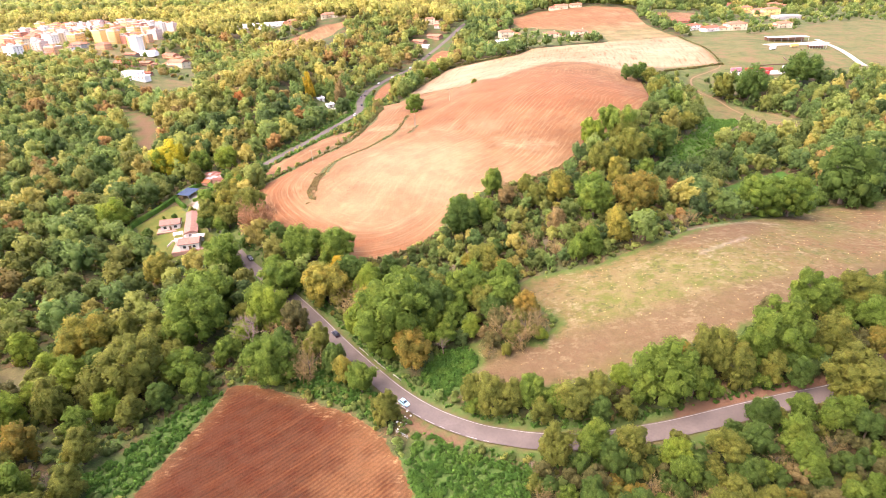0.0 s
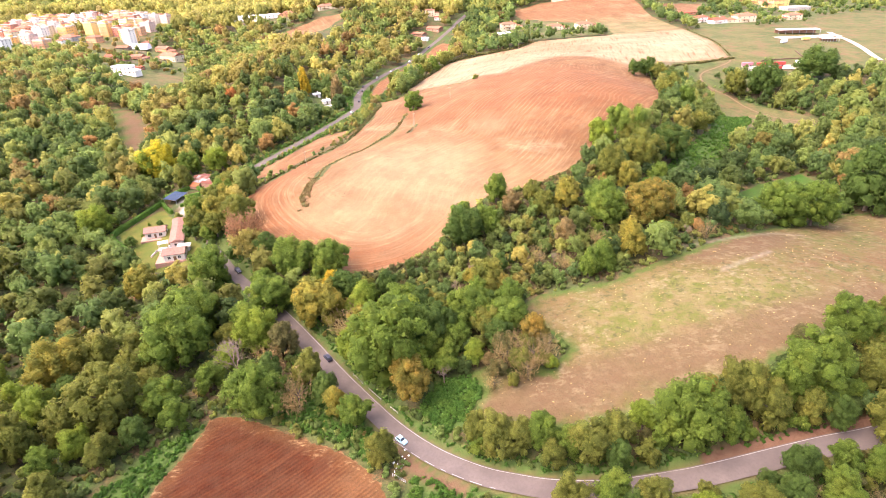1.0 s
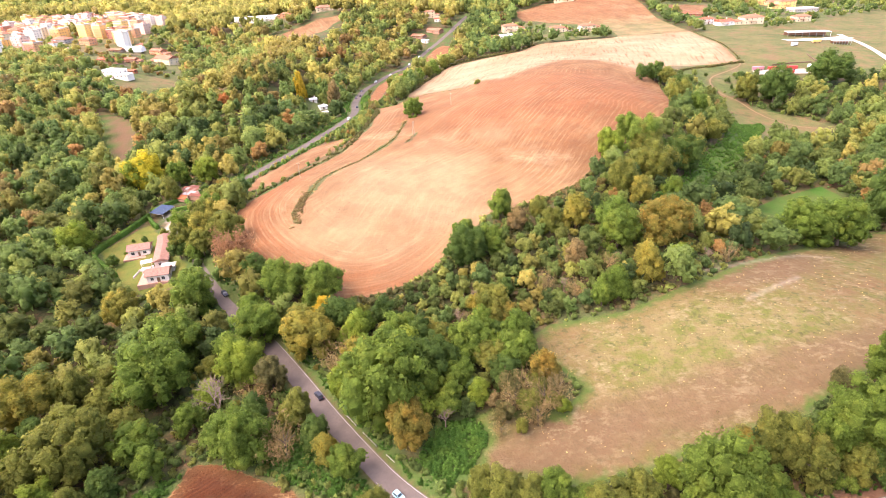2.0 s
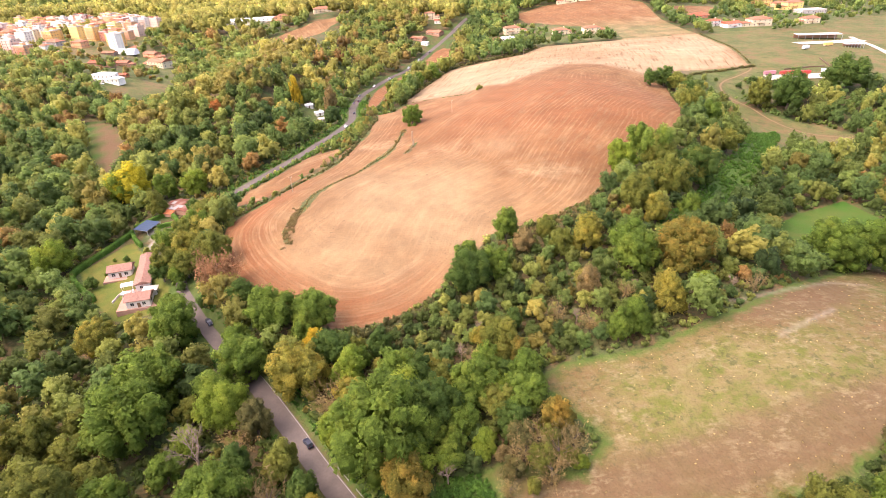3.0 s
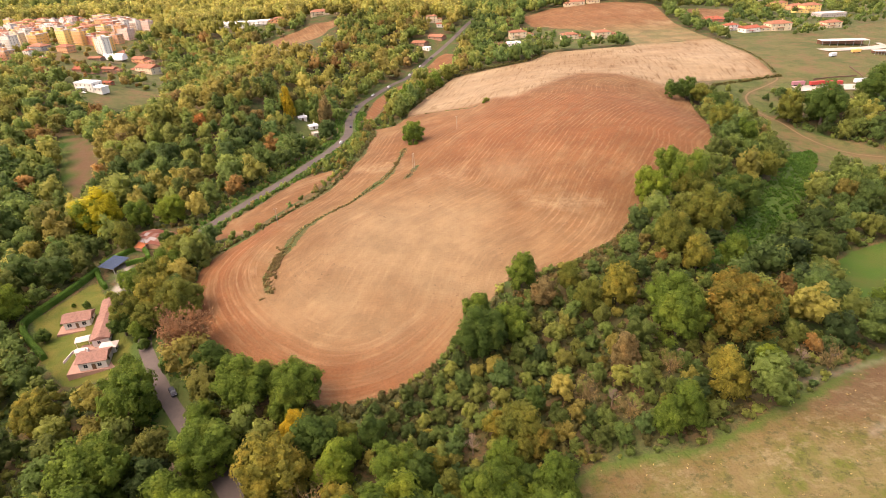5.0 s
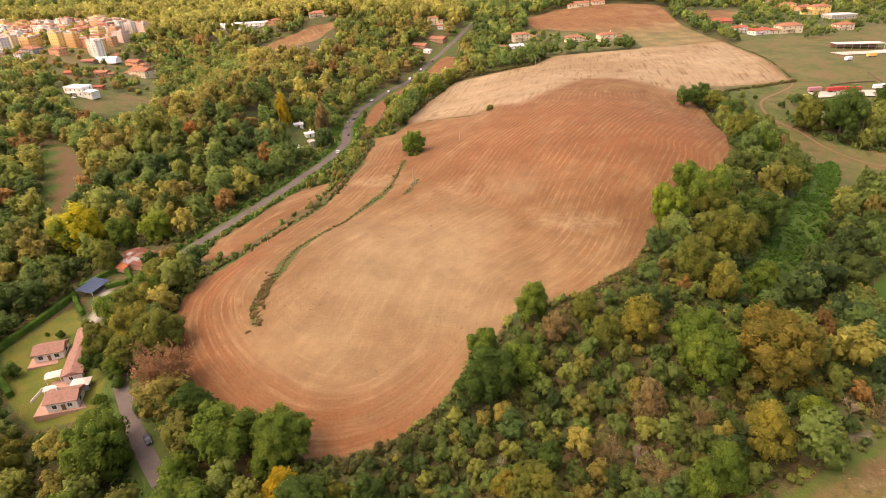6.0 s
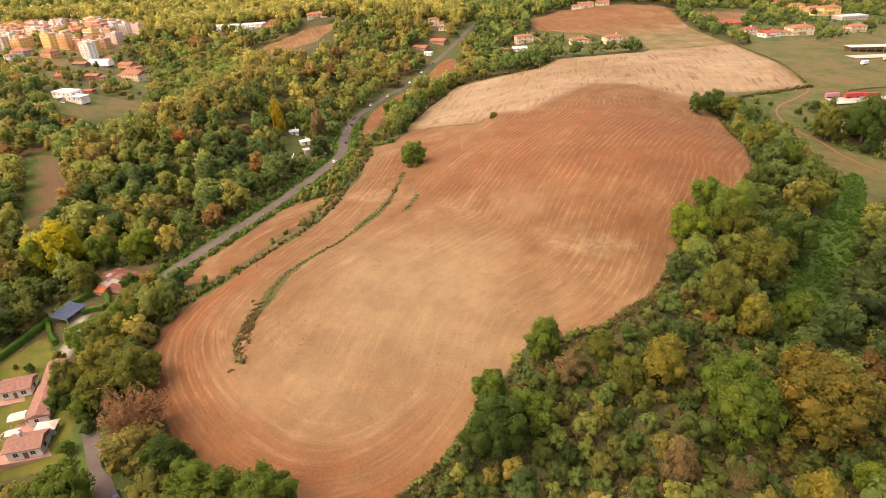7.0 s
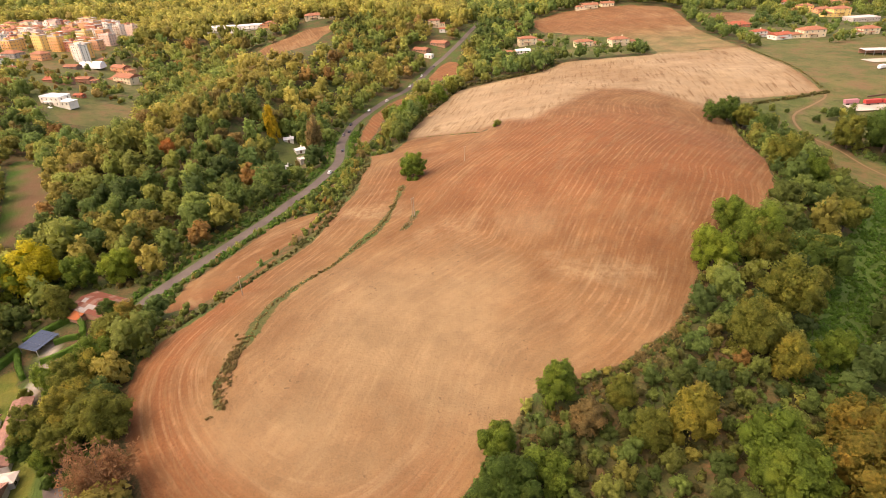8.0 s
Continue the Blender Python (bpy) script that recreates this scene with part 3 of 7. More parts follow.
    bare = np.maximum(bare, np.clip(region([(-17, 133), (-13, 129), (-5, 121), (4, 116.5), (3, 113), (-6, 117), (-14, 124)]) / 1.5 + 0.3, 0, 1))
    bare = np.maximum(bare, np.clip(region([(-271, 507), (-241, 478), (-216, 446), (-206, 418), (-199, 384), (-206, 384), (-221, 420), (-247, 470)]) / 4 + 0.5, 0, 0.9))
    bank = (x > 0) & (x < 160)
    bare = np.maximum(bare, np.where(bank, np.clip((7.5 - road) / 2, 0, 1) * (y > np.interp(x, ROAD_LINE[::-1, 0], ROAD_LINE[::-1, 1])), 0))
    edge = np.clip(1.35 - np.maximum(round_in, 0) / 15, 0, 1) * np.clip((10 - x) / 40, 0, 1) * np.clip((340 - y) / 40, 0, 1)
    edge = np.maximum(edge, np.clip(1 - np.hypot((x - 85) / 75, (y - 410) / 60), 0, 1) * 0.9)
    edge = np.maximum(edge, np.clip(1.25 - np.hypot((x - 78) / 105, (y - 405) / 78), 0, 1) * (field > 0))
    edge = edge * np.clip(1 - pale / 12, 0, 1)
    plots = np.maximum.reduce([region(p) for p in SETTLED])
    fade = np.maximum(np.clip((830 - y) / 70, 0, 1) * (region(FAR_FIELD) > -3), region(DIRT_LEFT) > -3)
    edge = np.maximum(edge, 0.45 * (region(FAR_FIELD) > 0) * np.clip((y - 800) / 60, 0, 1))
    edge = np.maximum(edge, 0.9 * (np.maximum(region(BANK_SOIL), region(BANK_SOIL_2)) > -1))
    ripe = np.clip((x - 0.5 * y + 110) / 35, 0, 1)
    attrs = dict(sward=sward, lawn=np.clip(np.maximum(region(GARDEN), region(LAWN)) / 8, -1, 1), plots=np.clip(plots / 8, -1, 1), fade=fade, ripe=ripe, edge=edge, worn=worn, gravel=gravel, soil=np.clip(soil / 8, -1, 1), damp=np.clip(damp / 8, -1, 1), meadow=np.clip(meadow / 8, -1, 1), green=np.clip(green / 8, -1, 1),
                 pasture=np.clip(pasture / 8, -1, 1), pale=np.clip(pale / 20, -1, 1), verge=verge, bare=bare, furrow=furrow, furrow_inner=inner_line,
                 inner=inner, crown=crown)
    # clods and small unevenness
    rough = rng.normal(0, 1, x.shape)
    z = Z.ravel() + np.where(soil > 0, 0.05, 0.03) * rough * (road > 5)
    z = z - 0.12 * (road < 4.6)
    V = np.column_stack([x, y, z])
    ny, nx = X.shape
    i = np.arange(ny * nx).reshape(ny, nx)
    Q = np.stack([i[:-1, :-1], i[:-1, 1:], i[1:, 1:], i[1:, :-1]], -1).reshape(-1, 4)

    def cell(v):
        return v[Q].mean(1)
    kind = np.zeros(len(Q), int)
    for k, v in ((1, np.maximum(field, strip)), (2, near_field), (3, region(MEADOW)), (4, region(PASTURE)), (5, region(FAR_FIELD)), (6, region(RIDGE_FIELD)), (7, region(GARDEN))):
        kind[cell(v) > 0] = k
    names = [("ground", "uneven ground of ivy, weeds and leaf litter under the trees", "ground"),
             ("ploughed_field", "sunlit ploughed hill field of reddish-brown earth with curved furrows", "field"),
             ("small_field", "dark red-brown freshly tilled field corner beside the road", "field"),
             ("meadow", "dry yellow-green meadow on a slope with bare patches", "meadow"),
             ("pasture", "pale green pasture with worn grass", "pasture"),
             ("far_field", "red-brown ploughed field on a distant rise", "field"),
             ("ridge_field", "orange-brown field strip on the wooded ridge", "field"),
             ("lawn", "mown green garden lawn round the villa", "lawn")]
    for k, (nm, label, cat) in enumerate(names):
        q = Q[kind == k]
        used, inv = np.unique(q, return_inverse=True)
        me = quads_mesh(nm, V[used], inv.reshape(-1, 4), [LAND], [(a, v[used]) for a, v in attrs.items()])
        me.shade_smooth()
        tagged(new(nm, me), label, cat, kind="structure")


build_ground()

# ---------------------------------------------------------------- the road
ASPHALT = Nodes("asphalt", 0.9)
_c = ASPHALT.mix(ASPHALT.remap(ASPHALT.noise(0.15, 5), 0.35, 0.7), (0.084, 0.067, 0.059), (0.118, 0.096, 0.083))
_c = ASPHALT.mix(ASPHALT.remap(ASPHALT.noise(1.5, 5), 0.45, 0.8, 0, 0.6), _c, (0.068, 0.056, 0.052))
ASPHALT = ASPHALT.color(_c)
PAINT = plain("road_paint", (0.30, 0.28, 0.26), 0.8, 0.35, 0.85)


def ribbon(line, offset, width, lift, on=0.0, off=0.0):
    """A strip along a line, at an offset to its side; dashed if on and off are given."""
    d = np.gradient(line, axis=0)
    d /= np.linalg.norm(d, axis=1)[:, None]
    n = np.column_stack([-d[:, 1], d[:, 0]])
    s = np.concatenate([[0], np.cumsum(np.linalg.norm(np.diff(line, axis=0), axis=1))])
    rows = [line + n * (offset + w) for w in (-width / 2, width / 2)]
    mid = height(line[:, 0], line[:, 1])
    bm = bmesh.new()
    prev = None
    for i in range(len(line)):
        pair = [bm.verts.new((r[i, 0], r[i, 1], 0.5 * mid[i] + 0.5 * float(height(r[i, 0], r[i, 1])) + lift)) for r in rows]
        if prev and (not on or s[i] % (on + off) < on):
            bm.faces.new((prev[0], prev[1], pair[1], pair[0]))
        prev = pair
    loose = [v for v in bm.verts if not v.link_faces]
    bmesh.ops.delete(bm, geom=loose, context="VERTS")
    bmesh.ops.recalc_face_normals(bm, faces=bm.faces)
    return bm


fine_road = smooth_line(ROAD, 1.5)
road_bm = ribbon(fine_road, 0, 5.8, 0.10)
tagged(part("road", road_bm, ASPHALT, smooth=True), "worn grey asphalt country road winding through the trees", "road", kind="structure")

GRAVEL = plain("pale_gravel", (0.42, 0.37, 0.31), 0.95, 0.25, 0.35, bump=0.3)
PATH_SOIL = plain("path_soil", (0.165, 0.112, 0.060), 0.95, 0.3, 0.4, bump=0.3)
# over the coarse far ground these lie a little higher, on a bed of earth
for name, line, wide, mat, lift, label in (("farm_track", TRACK_FAR, 5.0, GRAVEL, 0.5, "pale gravel farm track across the pasture"),
                                           ("farm_yard", [(350, 632), (372, 636), (395, 640), (424, 650)], 14, GRAVEL, 0.45, "pale gravel yard round the open farm sheds"),
                                           ("trailer_yard", [(260, 513), (285, 512), (318, 507)], 14, GRAVEL, 0.4, "pale gravel yard where the trailers stand"),
                                           ("dirt_path", PATH, 1.5, PATH_SOIL, 0.12, "bare earth path curving round the wood")):
    tagged(part(name, ribbon(smooth_line(line, 3.0), 0, wide, lift), mat, smooth=True), label, "track", kind="structure")

# ---------------------------------------------------------------- trees

# plots of buildings, kept clear of trees: town on the slope across the valley, and the scattered houses: x, y, turn, width, height, roof, colour
TOWN = [(-398, 822, -28, 15, 18, "flat", "white"), (-450, 871, -24, 15, 17, "flat", "amber"), (-477, 883, -24, 16, 17, "flat", "yellow"),
        (-581, 1026, -20, 22, 15, "flat", "white"), (-695, 1163, -20, 28, 13, "hip", "yellow"), (-443, 822, -24, 18, 9, "hip", "orange"),
        (-483, 836, -20, 22, 8, "hip", "grey"), (-454, 939, -24, 17, 14, "flat", "yellow"), (-434, 946, -24, 15, 14, "flat", "orange"),
        (-461, 1010, -24, 15, 15, "flat", "white"), (-431, 984, -24, 13, 15, "flat", "white"), (-413, 982, -24, 14, 14, "flat", "pink")]
TOWN_2 = [(-510, 1013, -22, 16, 12, "hip", "red"), (-563, 1080, -22, 18, 11, "hip", "yellow"), (-606, 1123, -22, 18, 11, "flat", "white"),
          (-555, 928, -22, 14, 16, "flat", "white"), (-726, 1185, -20, 20, 11, "flat", "yellow"), (-772, 1323, -16, 44, 8, "hip", "orange"),
          (-712, 1284, -16, 36, 8, "hip", "orange"), (-612, 1239, -18, 26, 13, "flat", "yellow"), (-490, 944, -24, 18, 11, "flat", "red"),
          (-432, 869, -24, 15, 12, "flat", "red"), (-411, 883, -24, 14, 11, "flat", "orange"), (-379, 828, -24, 12, 5, "hip", "yellow")]
TOWN_3 = [(-474, 801, -20, 9, 7.5, "hip", "white"), (-432, 754, -20, 8, 6.5, "hip", "white"), (-526, 766, -24, 20, 15, "flat", "white"),
          (-506, 790, -24, 18, 16, "flat", "pink"), (-461, 742, -24, 18, 15, "flat", "orange"), (-644, 938, -22, 24, 16, "flat", "yellow"),
          (-610, 945, -22, 22, 15, "hip", "orange"), (-534, 861, -22, 18, 16, "flat", "white"), (-570, 810, -24, 18, 15, "hip", "orange"),
          (-520, 900, -22, 20, 13, "flat", "amber"), (-500, 975, -22, 18, 13, "hip", "orange"), (-545, 985, -22, 17, 14, "flat", "pink")]
HOUSES = [(-319, 632, -20, 21, 7.4, "flat", "white"), (-350, 733, -12, 15, 6, "gable", "rust"), (-322, 760, -28, 26, 9.5, "gable", "cream"),
          (-347, 800, -28, 20, 8, "gable", "orange"), (-393, 791, -10, 16, 4, "gable", "dark"), (-318, 664, -15, 9, 3.2, "gable", "red"), (96, 803, 10, 19, 9, "hip", "cream"),
          (194, 936, 4, 19, 6.4, "gable", "cream"), (217, 940, 4, 16, 5.5, "gable", "cream"), (149, 768, 8, 18, 7, "hip", "cream"), (182, 759, 12, 19, 8.5, "hip", "cream")]
HOUSES_2 = [(326, 765, 20, 16, 7.5, "hip", "white"), (342, 753, 20, 20, 6.5, "gable", "white"), (378, 762, 8, 25, 10, "hip", "cream"),
            (446, 776, 10, 20, 8, "hip", "cream"), (510, 928, 8, 25, 12.5, "hip", "yellow"), (499, 985, 8, 20, 10.5, "hip", "yellow"),
            (515, 970, 8, 21, 8, "hip", "orange"), (524, 1086, 5, 30, 8, "hip", "white"), (333, 826, 5, 26, 5, "hip", "red"), (491, 1116, 5, 25, 6.5, "hip", "orange")]
HOUSES_3 = [(593, 1076, 5, 25, 7, "hip", "cream"), (424, 1150, 0, 9, 5.5, "gable", "cream"), (-4, 915, 0, 14, 9.5, "hip", "cream"), (7, 890, 0, 10, 5, "gable", "white"),
            (-155, 932, 15, 24, 7.5, "hip", "cream"), (-214, 944, 10, 15, 6.5, "hip", "orange"), (-197, 1274, 10, 38, 14, "flat", "amber"),
            (-245, 955, 10, 30, 6, "flat", "white"), (2, 842, -35, 20, 5, "gable", "rust"), (-19, 825, -35, 18, 4.2, "gable", "rust")]
HOUSES_4 = [(-104, 526, 15, 6, 3.4, "gable", "white"), (-93, 507, 30, 6, 3.2, "gable", "white"), (-97, 484, 25, 6.5, 3.0, "gable", "white"), (-88, 492, 35, 5.5, 3.0, "flat", "grey"),
            (73, 770, 0, 13, 5, "gable", "dark"), (87, 772, 5, 15, 4, "gable", "white"), (-11, 806, -30, 9, 3.6, "flat", "white"), (508, 880, 5, 34, 5, "flat", "grey"),
            (-476, 1335, 5, 42, 9, "flat", "grey"), (-736, 1680, 5, 28, 12, "flat", "white"), (-298, 985, 5, 44, 6, "flat", "white")]


def more_town():
    """The rest of the town's blocks, along its streets."""
    rng = random.Random(17)
    area = [(-520, 760), (-400, 810), (-395, 990), (-560, 1230), (-780, 1250), (-690, 930)]
    out = []
    for i in range(14):
        for j in range(24):
            x = -820 + 33 * i + 6 * (j % 2) + rng.uniform(-4, 4) + 8 * (j - 10) * -0.55
            y = 740 + 23 * j + rng.uniform(-3, 3) - 10 * i * 0.3
            w = rng.uniform(13, 22)
            if float(inside(x, y, area)) > 4 and all(math.hypot(x - a[0], y - a[1]) > 0.55 * (w + a[3]) for a in TOWN + TOWN_2 + TOWN_3 + out):
                out.append((x, y, -24 + rng.uniform(-5, 5), w, rng.uniform(9, 17), rng.choice(("flat", "flat", "hip")), rng.choice(("white", "white", "yellow", "amber", "orange", "red", "pink", "cream"))))
    rng.shuffle(out)
    return out[:68]


TOWN_4 = more_town()


def cube_ball(n):
    """Corners and faces of a rounded box with n x n faces a side."""
    vs, fs, seen = [], [], {}
    for axis in range(3):
        for side in (-1, 1):
            def at(i, j):
                p = [0, 0, 0]
                p[axis], p[(axis + 1) % 3], p[(axis + 2) % 3] = side, -1 + 2 * i / n, -1 + 2 * j / n
                key = tuple(round(c, 4) for c in p)
                if key not in seen:
                    seen[key] = len(vs)
                    v = np.array(p, float)
                    vs.append(v / np.linalg.norm(v))
                return seen[key]
            for i in range(n):
                for j in range(n):
                    f = [at(i, j), at(i + 1, j), at(i + 1, j + 1), at(i, j + 1)]
                    fs.append(f if side > 0 else f[::-1])
    return np.array(vs), np.array(fs)


def unit(v):
    return v / (np.linalg.norm(v, axis=-1, keepdims=True) + 1e-9)


def outward(tri, nrm):
    """Turns three-cornered faces so that they look along their normals."""
    back = np.einsum("ij,ij->i", np.cross(tri[:, 1] - tri[:, 0], tri[:, 2] - tri[:, 0]), nrm) < 0
    tri[back] = tri[back][:, [0, 2, 1]]
    return tri


def crown_arrays(seed, lobes, sprays, size, core=1, flat=0.85, spread=0.62, small=0.26, big=0.46, low=1.7):
    """A crown about 1 m in radius round the origin: uneven lobes of foliage, each a small core set with tufts of leaf sprays.
    Returns corners, four-cornered and three-cornered faces, and soft leaf normals."""
    rng = np.random.default_rng(seed)
    ball_v, ball_f = cube_ball(core)
    V, Q, T, N, n = [], [], [], [], 0
    mids = [(np.array([0, 0, -0.05]), 0.6)]
    for k in range(lobes):
        a = k * 2.39996 + rng.uniform(-0.6, 0.6)
        up = 1 - low * (k + 0.5) / lobes + rng.uniform(-0.12, 0.12)
        ring = math.sqrt(max(0.05, 1 - min(1, up * up)))
        r = spread * rng.uniform(0.6, 1.38)
        mids.append((np.array([math.cos(a) * ring * r, math.sin(a) * ring * r, up * r * flat]), rng.uniform(small, big)))
    for c, r in mids:
        v = ball_v * r * rng.uniform(0.70, 0.95, (len(ball_v), 1)) + c
        V.append(v), Q.append(ball_f + n), N.append(unit(ball_v + 0.5 * v))
        n += len(v)
    for c, r in mids[1:]:
        tufts = unit(rng.normal(size=(9, 3)) + np.array([0, 0, 0.4]))
        d = tufts[rng.integers(0, 9, sprays)] + rng.normal(0, 0.42, (sprays, 3))
        d[:, 2] = np.where(d[:, 2] < -0.5, -d[:, 2], d[:, 2])
        d = unit(d)
        p = c + d * r * rng.uniform(0.80, 1.24, (sprays, 1))
        keep = np.ones(sprays, bool)
        for c2, r2 in mids:
            keep &= np.linalg.norm(p - c2, axis=1) > r2 * 0.80
        p, d = p[keep], d[keep]
        m = len(p)
        nrm = unit(d + rng.normal(0, 0.55, (m, 3)) + np.array([0, 0, 0.6]))
        t = unit(np.cross(nrm, rng.normal(size=(m, 3))))
        o = np.cross(nrm, t)
        s = size * rng.uniform(0.5, 1.4, (m, 1))
        w = s * rng.uniform(0.55, 1.0, (m, 1))
        tri = outward(np.stack([p - t * s, p + t * s * 0.7 + o * w, p + t * s * 0.5 - o * w], 1), nrm)
        soft = unit(0.55 * d + 0.55 * unit(p + np.array([0, 0, 0.25])) + 0.5 * nrm)
        V.append(tri.reshape(-1, 3)), T.append(np.arange(3 * m).reshape(-1, 3) + n), N.append(np.repeat(soft, 3, 0))
        n += 3 * m
    return np.concatenate(V), np.concatenate(Q), np.concatenate(T), np.concatenate(N)


def twig_arrays(seed, stems, twigs, leaves, wide=0.9):
    """A half-bare bush about 1 m in radius: stems that fan out from the base, thin side twigs and a few leaves."""
    rng = np.random.default_rng(seed)
    V, T, N, n = [], [], [], 0

    def blades(p, q, width):
        nonlocal n
        ax = q - p
        side = unit(np.cross(ax, rng.normal(size=ax.shape))) * width
        nrm = unit(np.cross(side, ax))
        nrm = np.where(nrm[:, 2:] < 0, -nrm, nrm)
        tri = outward(np.stack([p - side, p + side, q], 1), nrm)
        V.append(tri.reshape(-1, 3)), T.append(np.arange(3 * len(p)).reshape(-1, 3) + n), N.append(np.repeat(unit(nrm + np.array([0, 0, 0.5])), 3, 0))
        n += 3 * len(p)
    root = np.column_stack([rng.normal(0, 0.18, (stems, 2)), np.full(stems, -0.8)])
    tip = unit(np.column_stack([rng.normal(0, wide, (stems, 2)), rng.uniform(0.5, 1.3, stems)])) * rng.uniform(0.75, 1.3, (stems, 1)) + np.array([0, 0, -0.35])
    for _ in range(2):
        blades(root, tip, 0.016)
    i = rng.integers(0, stems, stems * twigs)
    f = rng.uniform(0.35, 1.0, (len(i), 1))
    p = root[i] + (tip[i] - root[i]) * f
    q = p + unit(unit(tip[i] - root[i]) + rng.normal(0, 0.6, (len(i), 3))) * rng.uniform(0.18, 0.5, (len(i), 1))
    blades(p, q, 0.011)
    j = rng.integers(0, len(i), len(i) * 2)
    f = rng.uniform(0.3, 1.0, (len(j), 1))
    a = p[j] + (q[j] - p[j]) * f
    blades(a, a + unit(unit(q[j] - p[j]) + rng.normal(0, 0.8, (len(j), 3))) * rng.uniform(0.08, 0.24, (len(j), 1)), 0.009)
    c = q[rng.integers(0, len(q), leaves)] + rng.normal(0, 0.05, (leaves, 3))
    blades(c, c + rng.normal(0, 0.06, (leaves, 3)), 0.035)
    return np.concatenate(V), np.zeros((0, 4), int), np.concatenate(T), np.concatenate(N)


def limb(bm, a, b, ra, rb, sides=6):
    a, b = Vector(a), Vector(b)
    q = (b - a).to_track_quat("Z", "Y")
    rings = []
    for p, r in ((a, ra), (b, rb)):
        rings.append([bm.verts.new(p + q @ Vector((r * math.cos(2 * math.pi * i / sides), r * math.sin(2 * math.pi * i / sides), 0))) for i in range(sides)])
    for i in range(sides):
        bm.faces.new((rings[0][i], rings[0][(i + 1) % sides], rings[1][(i + 1) % sides], rings[1][i]))


def trunk_mesh(seed, tall, rad):
    """Tapered trunk, 1 unit = 1 crown radius, with limbs that reach into the crown."""
    rng = random.Random(seed)
    bm = bmesh.new()
    limb(bm, (0, 0, -0.15), (0.02, 0.01, tall * 0.55), rad, rad * 0.72, 7)
    limb(bm, (0.02, 0.01, tall * 0.55), (0.05, 0, tall * 1.0), rad * 0.72, rad * 0.35, 7)
    for k in range(6):
        a = k * 1.1 + rng.uniform(-0.3, 0.3)
        z = tall * rng.uniform(0.5, 0.9)
        out = rng.uniform(0.35, 0.6)
        limb(bm, (0.03, 0, z), (out * math.cos(a), out * math.sin(a), z + rng.uniform(0.25, 0.5)), rad * 0.4, rad * 0.12, 5)
    me = bpy.data.meshes.new("trunk")
    bm.to_mesh(me), bm.free()
    me.materials.append(BARK)
    return me


CROWN_NEAR = [crown_arrays(10 + k, 38, 126, 0.060, 1, *shape, 0.16, 0.36, 1.8) for k, shape in enumerate([(1.05, 0.62), (1.2, 0.58), (0.95, 0.66), (1.35, 0.56), (1.0, 0.64), (1.15, 0.6)])]
CROWN_GREAT = [crown_arrays(20 + k, 60, 140, 0.043, 1, *shape, 0.13, 0.30, 1.8) for k, shape in enumerate([(1.0, 0.68), (1.15, 0.64), (0.9, 0.7)])]
CROWN_MID = [crown_arrays(30 + k, 15, 34, 0.115, 1, *shape, 0.22, 0.42) for k, shape in enumerate([(1.0, 0.60), (1.25, 0.54), (0.9, 0.64), (1.05, 0.6), (1.35, 0.52)])]
CROWN_NEXT = [crown_arrays(40 + k, 18, 48, 0.094, 1, *shape, 0.2, 0.4) for k, shape in enumerate([(1.0, 0.62), (1.25, 0.56), (0.9, 0.66), (1.1, 0.6)])]
CROWN_FAR = [crown_arrays(50 + k, 6, 15, 0.18, 1, *shape, 0.34, 0.54) for k, shape in enumerate([(0.9, 0.56), (1.15, 0.5), (0.75, 0.6)])]
CROWN_DIM = [crown_arrays(60 + k, 3, 7, 0.30, 1, *shape, 0.42, 0.6) for k, shape in enumerate([(0.9, 0.5), (0.7, 0.55)])]
CROWN_BUSH = [crown_arrays(80 + k, 2, 17, 0.24, 1, *shape, 0.36, 0.56) for k, shape in enumerate([(0.8, 0.55), (0.9, 0.5), (0.7, 0.6)])]
CROWN_LOW = [crown_arrays(70 + k, 9, 80, 0.11, 1, *shape, 0.3, 0.48) for k, shape in enumerate([(0.8, 0.62), (0.95, 0.58), (0.7, 0.66)])]
CROWN_TWIG = [twig_arrays(90 + k, 26, 9, 150 + 120 * k) for k in range(3)] + [twig_arrays(95, 60, 16, 2600)]
CROWN_MESH = {}
TRUNKS = [trunk_mesh(5 + k, 1.0, 0.075) for k in range(3)]


def crown_mesh(i, hue):
    if (i, hue) not in CROWN_MESH:
        v, q, f, nrm = (CROWN_NEAR + CROWN_LOW + CROWN_GREAT + CROWN_TWIG)[i]
        CROWN_MESH[i, hue] = quads_mesh("crown", v, q, [LEAF[hue]], tris=f, normals=nrm)
    return CROWN_MESH[i, hue]


TREE_WORDS = {"green": "broad green-leaved", "dark": "dense dark green", "olive": "olive-green", "lime": "bright light-green", "gold": "yellowing green",
              "pale": "half-bare pale twiggy", "brown": "brown autumn", "bramble": "tangled olive-brown", "russet": "russet-brown autumn", "rust": "green and rust-coloured", "yellow": "bright yellow autumn",
              "amber": "amber-yellow autumn", "orange": "orange autumn"}
rnd = random.Random(11)


